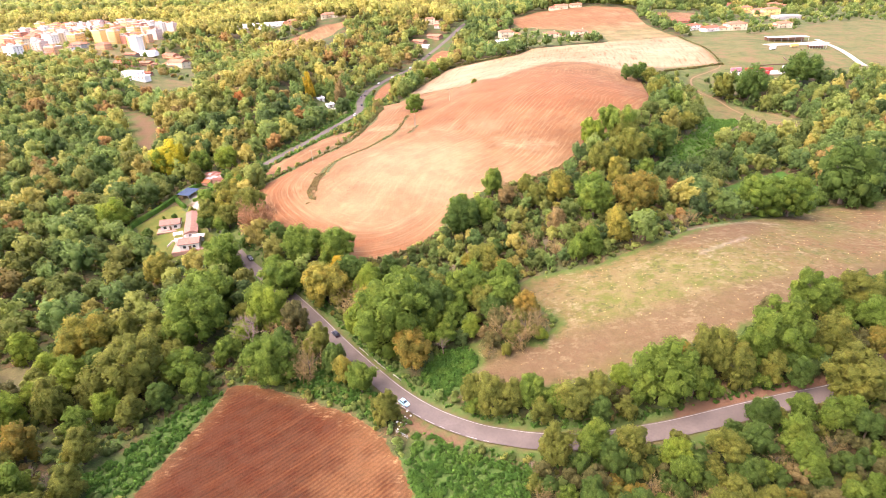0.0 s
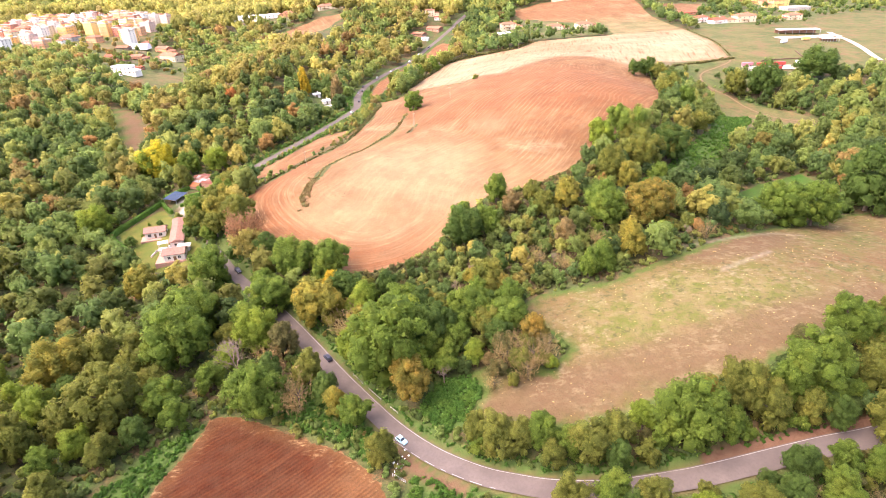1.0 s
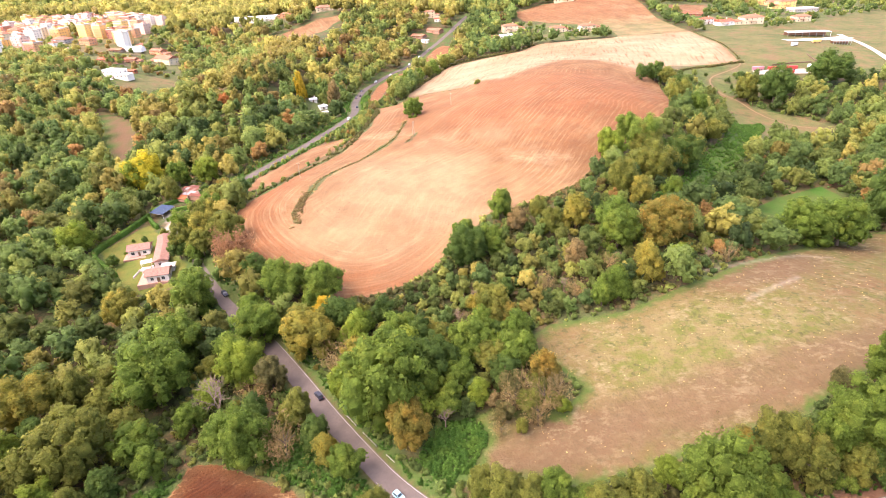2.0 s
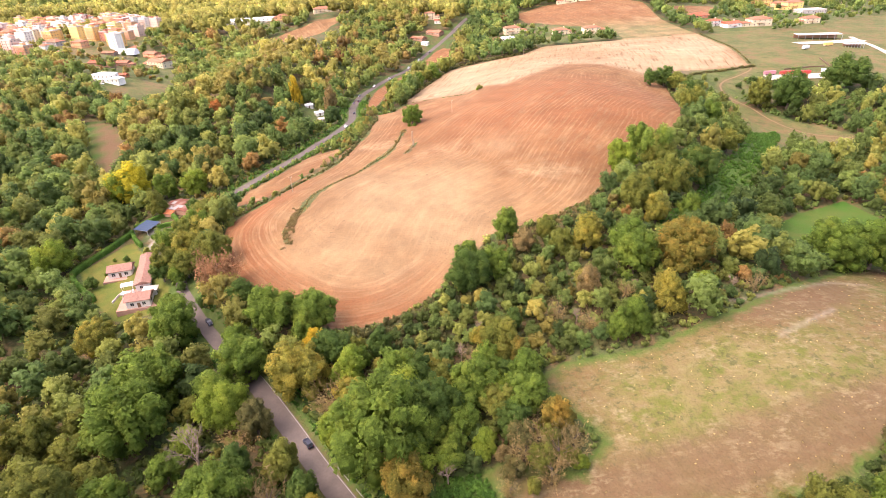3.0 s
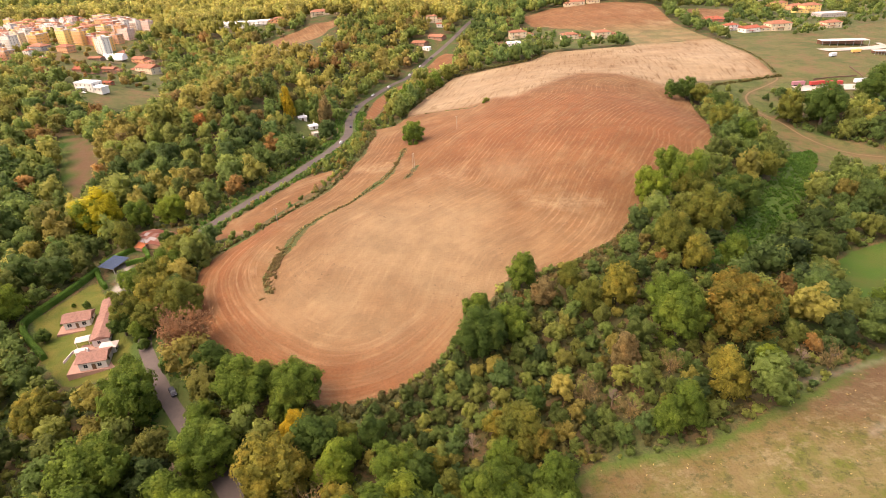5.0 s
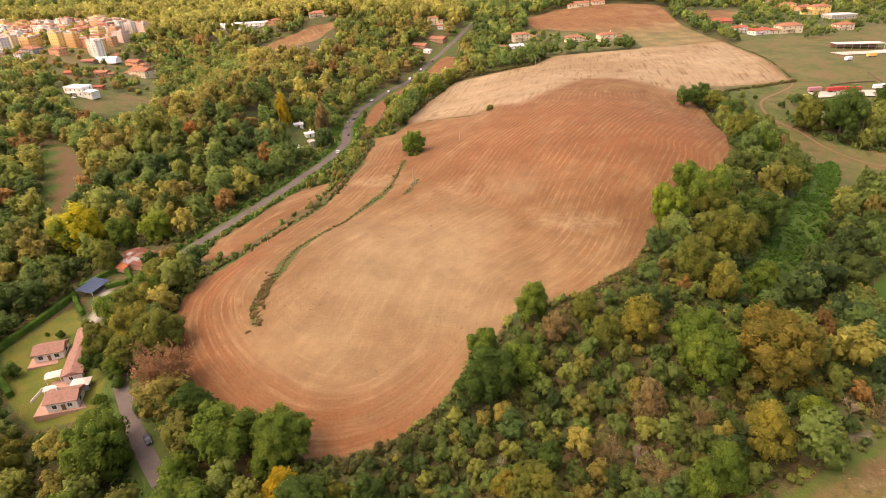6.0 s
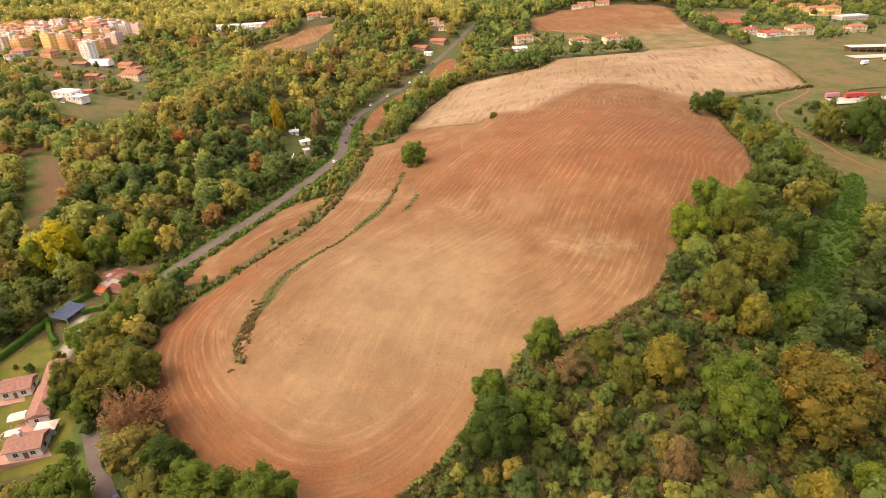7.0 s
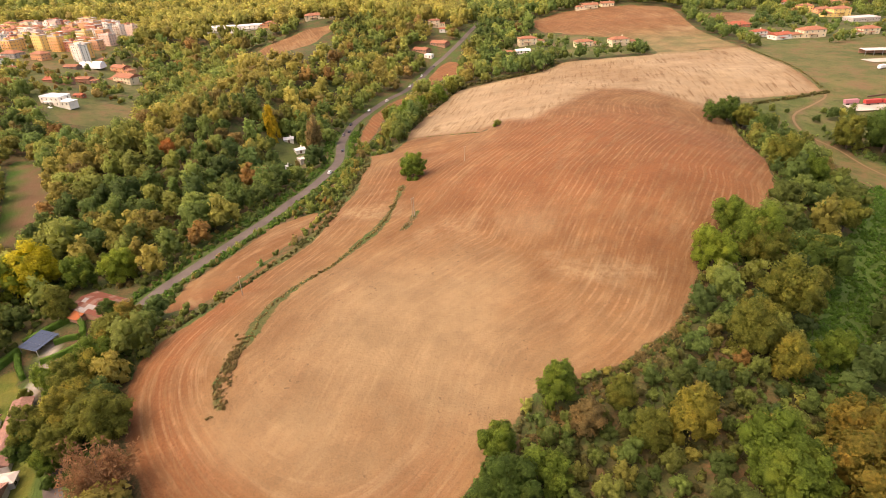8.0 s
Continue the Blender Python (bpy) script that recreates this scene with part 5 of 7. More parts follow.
_ok = (inside(_x, _y, OPEN[18]) > 0) & (line_distance(_x, _y, ROAD_LINE) > 5.2) & (inside(_x, _y, NEAR_FIELD) < -0.8)
_u, _v = _rng.uniform(-120, -10, 9000), _rng.uniform(90, 165, 9000)
_u[:900], _v[:900] = _rng.uniform(-11, 11, 900), _rng.uniform(132, 155, 900)
_in = (np.maximum.reduce([inside(_u, _v, LUSH), inside(_u, _v, LUSH_LEFT), inside(_u, _v, [(-10, 142), (-4, 153), (6, 154), (10, 147), (5, 136), (-2, 133)])]) > 0.4) & (line_distance(_u, _v, ROAD_LINE) > 4.6) & (inside(_u, _v, NEAR_FIELD) < -0.6)
joined("weeds", [(a, b, _rng.uniform(0.6, 1.25)) for a, b in [*zip(_x[_ok][:700], _y[_ok][:700]), *zip(_u[_in][:1150], _v[_in][:1150])]], CROWN_BUSH, "rank bright green weeds round the tilled field", 32, 0.3, mat=LEAF["fresh"])
_x, _y = _rng.uniform(70, 230, 9000), _rng.uniform(240, 420, 9000)
_ok = inside(_x, _y, WEEDS) > -1
joined("valley_weeds", [(a, b, _rng.uniform(0.7, 1.6)) for a, b in zip(_x[_ok][:1300], _y[_ok][:1300])], CROWN_BUSH, "green brambles and reeds along the valley floor", 35, 0.15, mat=LEAF["fresh"])
_x, _y = _rng.uniform(-150, 120, 20000), _rng.uniform(100, 260, 20000)
_d = line_distance(_x, _y, ROAD_LINE)
_ok = (_d > 4.4) & (_d < 8.5) & (inside(_x, _y, NEAR_FIELD) < -0.5) & (inside(_x, _y, VILLA_YARD) < 0) & (inside(_x, _y, [(-18, 134), (5, 116), (0, 110), (-18, 120)]) < 0)
joined("verge_weeds", [(a, b, _rng.uniform(0.3, 0.9)) for a, b in zip(_x[_ok][:1100], _y[_ok][:1100])], CROWN_BUSH, "rough green weeds and ivy along the road verges", 36, 0.2, mat=LEAF["fresh"])
_x, _y = _rng.uniform(-140, -55, 9000), _rng.uniform(310, 560, 9000)
_d = line_distance(_x, _y, ROAD_LINE)
_ok = (_d > 4.6) & (_d < 11) & (inside(_x, _y, STRIP) < -1) & (inside(_x, _y, FIELD) < -1)
joined("roadside_weeds", [(a, b, _rng.uniform(0.6, 1.5)) for a, b in zip(_x[_ok][:800], _y[_ok][:800])], CROWN_BUSH, "bright green brambles and weeds beside the valley road", 37, 0.2, mat=LEAF["fresh"])
_x, _y = _rng.uniform(-10, 220, 5200), _rng.uniform(126, 255, 5200)
_ok = inside(_x, _y, MEADOW) > 1.0
joined("tussocks", [(a, b, _rng.uniform(0.12, 0.32)) for a, b in zip(_x[_ok][:520], _y[_ok][:520])], CROWN_BUSH[:1], "dry grass tussocks scattered over the meadow", 34, 0.1, mat=LEAF["pale"])
joined("near_woods", [s for s in rest if s[1] < 330], CROWN_NEXT, "dense green and olive woods with a few brown crowns round the hill", 6, warm=0.02)
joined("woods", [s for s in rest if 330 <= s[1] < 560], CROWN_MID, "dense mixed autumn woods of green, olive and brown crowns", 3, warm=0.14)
# gold hue raised in far and horizon woods: sunlight on them put into colour
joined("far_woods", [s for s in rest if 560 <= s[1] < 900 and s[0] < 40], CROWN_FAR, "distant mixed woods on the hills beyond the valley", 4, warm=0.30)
joined("orchard_trees", [s for s in rest if 560 <= s[1] < 900 and s[0] >= 40], CROWN_FAR, "green garden trees and olive groves round the far houses", 14, warm=0.02, spread=0.8)
joined("horizon_woods", [s for s in rest if 900 <= s[1] < 1480 and s[0] < 40], CROWN_FAR, "woods towards the horizon, golden-green with sunlight put into the hue", 5, warm=0.60, spread=0.2)
joined("skyline_woods", [s for s in rest if s[1] >= 1480], CROWN_DIM, "hazy olive-green woods along the skyline", 16, warm=0.4, spread=0.5)
joined("distant_trees", [s for s in rest if 900 <= s[1] < 1480 and s[0] >= 40], CROWN_FAR, "grey-green trees and groves among distant houses", 15, warm=0.14, spread=0.7)

# ---------------------------------------------------------------- buildings
WALLS = {"white": plain("wall_white", (0.80, 0.74, 0.64), 0.85, 1.5, 0.22), "yellow": plain("wall_yellow", (0.80, 0.56, 0.20), 0.85, 1.5, 0.18),
         "amber": plain("wall_amber", (0.80, 0.45, 0.15), 0.85, 1.5, 0.18), "orange": plain("wall_orange", (0.68, 0.34, 0.17), 0.85, 1.5, 0.2),
         "red": plain("wall_red", (0.46, 0.17, 0.10), 0.85, 1.5, 0.2), "pink": plain("wall_pink", (0.72, 0.48, 0.38), 0.85, 1.5, 0.2),
         "cream": plain("wall_cream", (0.68, 0.55, 0.36), 0.85, 1.5, 0.2), "grey": plain("wall_grey", (0.40, 0.36, 0.32), 0.9, 1.5, 0.25),
         "dark": plain("wall_dark", (0.20, 0.14, 0.10), 0.9, 1.5, 0.3), "rust": plain("wall_rust", (0.36, 0.20, 0.13), 0.9, 1.5, 0.3)}


def tile_material(name, col, rows=0.35):
    m = Nodes(name, 0.85)
    w = m.t.nodes.new("ShaderNodeTexWave")
    w.inputs["Scale"].default_value = 0.5 / rows
    w.inputs["Distortion"].default_value = 0.6
    m.link(m.coords(world=False), w.inputs["Vector"])
    c = m.mix(m.remap(m.noise(1.2, 5, m.coords(world=False)), 0.35, 0.7), col, tuple(v * 0.55 for v in col))
    c = m.mix(m.remap(m.noise(5.0, 3, m.coords(world=False)), 0.5, 0.75, 0, 0.5), c, (0.42, 0.27, 0.19))
    c = m.mix(m.remap(w.outputs["Fac"], 0, 1, 0.0, 0.35), c, tuple(v * 0.45 for v in col))
    m.bump(w.outputs["Fac"], 0.6, 0.08)
    return m.color(c)


TERRACOTTA = tile_material("terracotta_tiles", (0.36, 0.15, 0.085))
RED_TILES = tile_material("red_roof_tiles", (0.40, 0.11, 0.06))
PALE_ROOF = plain("pale_flat_roof", (0.52, 0.46, 0.40), 0.9, 0.8, 0.35)
METAL_ROOF = plain("grey_sheet_roof", (0.52, 0.52, 0.52), 0.6, 0.8, 0.3)
WHITE_ROOF = plain("white_membrane", (0.78, 0.77, 0.74), 0.6, 0.5, 0.12)
STONE_TRIM = plain("pale_trim", (0.62, 0.56, 0.48), 0.85, 2, 0.2)
SHUTTER = plain("brown_shutter", (0.13, 0.085, 0.055), 0.7, 3, 0.3)
GLASS = Nodes("window_glass", 0.08)
GLASS.bsdf.inputs["Specular IOR Level"].default_value = 0.6
GLASS = GLASS.color((0.03, 0.035, 0.04))
DOOR_WOOD = plain("door_wood", (0.16, 0.09, 0.05), 0.7, 3, 0.3)


def slab(bm, x0, y0, z0, x1, y1, z1, bevel=0.0):
    made = bmesh.ops.create_cube(bm, size=1.0)["verts"]
    for v in made:
        v.co = Vector(((x0 + x1) / 2 + v.co.x * (x1 - x0), (y0 + y1) / 2 + v.co.y * (y1 - y0), (z0 + z1) / 2 + v.co.z * (z1 - z0)))
    if bevel:
        edges = {e for v in made for e in v.link_edges}
        bmesh.ops.bevel(bm, geom=list(edges), offset=bevel, segments=2, affect="EDGES")
    return made


def solid(*a, bevel=0.0):
    bm = bmesh.new()
    slab(bm, *a, bevel=bevel)
    return bm


def window_bm(w, h, shutters):
    """A window in its own frame, with a sill, to stand on a wall whose outside looks along -y."""
    bm = bmesh.new()
    slab(bm, -w / 2 - 0.09, -0.03, -h / 2, w / 2 + 0.09, 0.04, h / 2 + 0.09)
    slab(bm, -w / 2 - 0.16, -0.12, -h / 2 - 0.1, w / 2 + 0.16, 0.04, -h / 2)
    made = [slab(bm, -w / 2, -0.04, -h / 2 + 0.02, -0.03, 0.0, h / 2), slab(bm, 0.03, -0.04, -h / 2 + 0.02, w / 2, 0.0, h / 2)]
    for f in {f for m in made for v in m for f in v.link_faces}:
        f.material_index = 1
    if shutters:
        for s in (-1, 1):
            made = slab(bm, min(s * (w / 2 + 0.09), s * (w + 0.05)), -0.08, -h / 2, max(s * (w / 2 + 0.09), s * (w + 0.05)), 0.03, h / 2)
            for f in {f for v in made for f in v.link_faces}:
                f.material_index = 2
    return bm


WINDOW_MESH = {}


def add_window(parent, x, y, z, turn, w=1.1, h=1.4, shutters=True, name="window"):
    key = (w, h, shutters)
    if key not in WINDOW_MESH:
        bm = window_bm(w, h, shutters)
        me = bpy.data.meshes.new("window")
        bm.to_mesh(me), bm.free()
        for mm in (STONE_TRIM, GLASS, SHUTTER):
            me.materials.append(mm)
        WINDOW_MESH[key] = me
    ob = new(name, WINDOW_MESH[key])
    ob.parent = parent
    ob.matrix_basis = pose(x, y, z, 0, 0, turn)
    return ob


def roof_bm(kind, w, d, rise, over=0.5, thick=0.22):
    """Roof over a w x d plan whose eaves lie at z = 0."""
    bm = bmesh.new()
    a, b = w / 2 + over, d / 2 + over
    if kind == "flat":
        slab(bm, -w / 2 - 0.15, -d / 2 - 0.15, 0, w / 2 + 0.15, d / 2 + 0.15, 0.25)
        for x0, y0, x1, y1 in ((-w / 2 - 0.15, -d / 2 - 0.15, w / 2 + 0.15, -d / 2 + 0.1), (-w / 2 - 0.15, d / 2 - 0.1, w / 2 + 0.15, d / 2 + 0.15),
                               (-w / 2 - 0.15, -d / 2 + 0.1, -w / 2 + 0.1, d / 2 - 0.1), (w / 2 - 0.1, -d / 2 + 0.1, w / 2 + 0.15, d / 2 - 0.1)):
            slab(bm, x0, y0, 0.25, x1, y1, 0.85)
        return bm
    if kind == "barrel":
        n, prev = 14, None
        for i in range(n + 1):
            t = math.pi * i / n
            pair = [bm.verts.new((x, -d / 2 * math.cos(t), rise * math.sin(t))) for x in (-w / 2, w / 2)]
            if prev:
                bm.faces.new((prev[0], prev[1], pair[1], pair[0]))
            prev = pair
        bm.verts.ensure_lookup_table()
        for e in (0, 1):
            bm.faces.new([bm.verts[2 * i + e] for i in (range(n + 1) if e else range(n, -1, -1))])
        bmesh.ops.recalc_face_normals(bm, faces=bm.faces)
        return bm
    ridge = w / 2 - (d / 2 if kind == "hip" else -over) * (1 if kind == "hip" else 1)
    ridge = max(ridge, 0.4) if kind == "hip" else a
    low = [bm.verts.new(p) for p in ((-a, -b, -0.1), (a, -b, -0.1), (a, b, -0.1), (-a, b, -0.1))]
    up = [bm.verts.new(p) for p in ((-a, -b, thick - 0.1), (a, -b, thick - 0.1), (a, b, thick - 0.1), (-a, b, thick - 0.1))]
    r = [bm.verts.new((-ridge, 0, rise + thick)), bm.verts.new((ridge, 0, rise + thick))]
    bm.faces.new((up[0], up[1], r[1], r[0]))
    bm.faces.new((up[2], up[3], r[0], r[1]))
    bm.faces.new((up[1], up[2], r[1]))
    bm.faces.new((up[3], up[0], r[0]))
    for i in range(4):
        bm.faces.new((low[i], low[(i + 1) % 4], up[(i + 1) % 4], up[i]))
    bm.faces.new(low[::-1])
    bmesh.ops.recalc_face_normals(bm, faces=bm.faces)
    return bm


def wall_bm(w, d, h, gable=0.0):
    bm = solid(-w / 2, -d / 2, -2.5, w / 2, d / 2, h)
    if gable:
        for s in (-1, 1):
            x = s * (w / 2 - 0.02)
            vs = [bm.verts.new((x - 0.15 * s * k, y, z)) for k in (0, 1) for y, z in ((-d / 2, h), (d / 2, h), (0, h + gable))]
            bm.faces.new(vs[:3]), bm.faces.new(vs[3:][::-1])
            for i in range(3):
                bm.faces.new((vs[i], vs[3 + i], vs[3 + (i + 1) % 3], vs[(i + 1) % 3]))
        bmesh.ops.recalc_face_normals(bm, faces=bm.faces)
    return bm


def building(x, y, turn, w, d, h, roof, wall, roof_mat, label, name="house", category="house", group="", storeys=None, balconies=False, windows=True, small_panes=True, sparse=False):
    root = thing(name, x, y, gz(x, y), turn, label, category, group)
    rise = {"flat": 0, "hip": 0.20 * d, "gable": 0.20 * d, "barrel": 0.0}[roof]
    eave = h - rise if roof != "flat" else h - 0.6
    if roof == "barrel":
        part("roof", roof_bm(roof, w, d, h), roof_mat, root)
        part("end_wall", solid(-w / 2 - 0.12, -d * 0.3, -0.5, -w / 2 - 0.01, d * 0.3, h * 0.55), WALLS["grey"], root)
        return root
    part("wall", wall_bm(w, d, eave, rise if roof == "gable" else 0), wall, root)
    ro = part("roof", roof_bm(roof, w, d, rise), roof_mat, root)
    ro.location.z = eave
    if roof != "flat":
        ch = part("chimney", solid(w * 0.22 - 0.35, d * 0.1 - 0.35, 0, w * 0.22 + 0.35, d * 0.1 + 0.35, rise + 1.2), wall, ro)
        ch.location.z = 0.0
    if name == "house" and h > 5.6:
        side = 1 if int(abs(x) + abs(y)) % 2 else -1
        ww, wd, wh = 0.46 * w, 0.72 * d, max(2.8, 0.55 * eave)
        wing_wall = part("wing", wall_bm(ww, wd, wh), wall, root)
        wing_wall.location = (side * (w / 2 + ww / 2 - 0.02), -0.1 * d, 0)
        wing_roof = part("wing_roof", roof_bm("hip", ww, wd, 0.18 * wd), roof_mat, root)
        wing_roof.location = (side * (w / 2 + ww / 2 - 0.02), -0.1 * d, wh)
        for k in (-0.25, 0.25):
            add_window(wing_wall, k * ww, -wd / 2, wh * 0.52, 0, shutters=False)
        porch = part("porch_roof", solid(-0.28 * w, -d / 2 - 2.2, eave * 0.46, 0.1 * w, -d / 2 - 0.02, eave * 0.46 + 0.2, bevel=0.04), roof_mat, root)
        for k in (-0.27, 0.09):
            part("porch_post", solid(k * w - 0.12, -d / 2 - 2.1, -0.5, k * w + 0.12, -d / 2 - 1.86, eave * 0.46), wall, porch)
    if not windows:
        return root
    storeys = storeys or max(1, round(eave / 3.1))
    each = eave / storeys
    cols = max(1, int(w / (4.6 if sparse else 5.2 if name == "house" else 3.4)))
    rows_side = max(1, int(d / (5.0 if name == "house" else 3.6)))
    for k in range(storeys):
        z = each * (k + 0.55)
        for i in range(cols):
            px = -w / 2 + w * (i + 0.5) / cols
            if k == 0 and i == cols // 2:
                dr = part("door", solid(-0.55, -0.06, -0.02, 0.55, 0.05, 2.1), DOOR_WOOD, root)
                dr.location = (px, -d / 2, 0.02)
                continue
            add_window(root, px, -d / 2, z, 0, shutters=not small_panes)
            if balconies and k and i % 2 == 0:
                bal = part("balcony", solid(-1.3, -1.1, -0.15, 1.3, 0.0, 0.0), STONE_TRIM, root)
                bal.location = (px, -d / 2 - 0.03, z - 0.95)
                rail = bmesh.new()
                for a in ((-1.3, -1.1, 1.3, -1.02), (-1.3, -1.02, -1.22, 0), (1.22, -1.02, 1.3, 0)):
                    slab(rail, a[0], a[1], 0, a[2], a[3], 0.95)
                part("railing", rail, wall, bal)
        for i in range(rows_side):
            py = -d / 2 + d * (i + 0.5) / rows_side
            if x > 0:
                add_window(root, -w / 2, py, z, -90, shutters=False)
            else:
                add_window(root, w / 2, py, z, 90, shutters=False)
    return root


for i, (x, y, turn, w, h, roof, col) in enumerate(TOWN + TOWN_2 + TOWN_3 + TOWN_4):
    building(x, y, turn, w, max(9.0, 0.65 * w), h, roof, WALLS[col], PALE_ROOF if roof == "flat" else TERRACOTTA,
             f"{col} apartment block with a {'flat' if roof == 'flat' else 'tiled hip'} roof in the hillside town", "apartment_building", "building", "town buildings",
             balconies=i % 3 == 0, sparse=i >= 36)

def roof_hut(root, w, d, top, wall, seed):
    """A stair hut with its own little roof on a flat-topped block, and a tiled canopy beside it."""
    rng = random.Random(seed)
    hw, hd, x0 = rng.uniform(0.22, 0.4) * w, rng.uniform(0.3, 0.5) * d, rng.uniform(-0.25, 0.25) * w
    hut = part("stair_hut", solid(x0 - hw / 2, -hd / 2, top, x0 + hw / 2, hd / 2, top + 2.7), wall, root)
    part("hut_roof", solid(x0 - hw / 2 - 0.3, -hd / 2 - 0.3, top + 2.7, x0 + hw / 2 + 0.3, hd / 2 + 0.3, top + 2.95, bevel=0.04), TERRACOTTA if seed % 2 else PALE_ROOF, hut)
    side = -1 if x0 > 0 else 1
    canopy = part("canopy", solid(side * 0.28 * w - 0.16 * w, -d * 0.42, top + 2.2, side * 0.28 * w + 0.16 * w, -d * 0.05, top + 2.35), TERRACOTTA if seed % 3 else STONE_TRIM, root)
    for sx in (-0.15, 0.15):
        part("canopy_post", solid(side * 0.28 * w + sx * w - 0.08, -d * 0.4, top, side * 0.28 * w + sx * w + 0.08, -d * 0.4 + 0.16, top + 2.2), STONE_TRIM, canopy)


def balcony_bands(root, w, d, eave, storeys, mat):
    """Long balconies across the front, one a storey."""
    for k in range(1, storeys):
        z = eave / storeys * k - 0.1
        band = part("balcony", solid(-0.46 * w, -d / 2 - 1.3, z, 0.46 * w, -d / 2 - 0.01, z + 0.16), STONE_TRIM, root)
        part("parapet", solid(-0.46 * w, -d / 2 - 1.3, z + 0.16, 0.46 * w, -d / 2 - 1.18, z + 1.05), mat, band)


PARAPETS = [WALLS["red"], WALLS["orange"], WALLS["rust"], WALLS["white"]]
for i, block in enumerate([ob for ob in bpy.data.objects if ob.name.split(".")[0] == "apartment_building"]):
    x, y, turn, w, h, roof, col = (TOWN + TOWN_2 + TOWN_3 + TOWN_4)[i]
    d = max(9.0, 0.65 * w)
    if roof == "flat":
        roof_hut(block, w, d, h - 0.35, WALLS[col], i)
    if i % 3 == 1 and h > 8:
        balcony_bands(block, w, d, h - 0.6, max(1, round((h - 0.6) / 3.1)), PARAPETS[i % 4])

for x, y, turn, w, h, roof, col in HOUSES + HOUSES_2 + HOUSES_3 + HOUSES_4:
    small = h < 5.6
    building(x, y, turn, w, max(5.0, 0.55 * w), h, roof, WALLS[col], (PALE_ROOF if col != "white" else WHITE_ROOF) if roof == "flat" else METAL_ROOF if (col == "white" and h < 4.2) else RED_TILES if col in ("white", "red") else TERRACOTTA,
             f"{'low ' if small else ''}{col} {'outbuilding' if small else 'house'} with a {'flat pale' if roof == 'flat' else 'grey sheet' if (col == 'white' and h < 4.2) else 'terracotta tiled'} roof among trees",
             "outbuilding" if small else "house", "outbuilding" if small else "house")
building(-366, 718, -12, 26, 11, 6, "gable", WALLS["rust"], RED_TILES, "low barn with a dull red roof beside the lawn", "barn", "barn", windows=False)
building(-377, 801, -8, 25, 11, 7, "barrel", WALLS["grey"], WHITE_ROOF, "pale round-backed tunnel shed below the town", "tunnel_shed", "shed")
building(-600, 1530, 0, 50, 24, 13, "barrel", WALLS["grey"], WHITE_ROOF, "white domed hall far behind the town", "sports_dome", "dome")

# ---------------------------------------------------------------- villa, its garden and sheds
PATIO = plain("pink_patio", (0.36, 0.21, 0.155), 0.85, 1.2, 0.3)
VILLA_WALL = plain("villa_wall", (0.60, 0.54, 0.48), 0.85, 2, 0.2)
OLD_TILES = tile_material("old_villa_tiles", (0.31, 0.165, 0.125), 0.3)


def wing(root, x, y, turn, w, d, h, rise, roof, z=0.0):
    wall = part("wall", wall_bm(w, d, h, rise if roof == "gable" else 0), VILLA_WALL, root)
    wall.matrix_basis = pose(x, y, z, 0, 0, turn)
    ro = part("roof", roof_bm(roof, w, d, rise, 0.6), OLD_TILES, root, "weathered terracotta tiles")
    ro.matrix_basis = pose(x, y, z + h, 0, 0, turn)
    return wall, ro


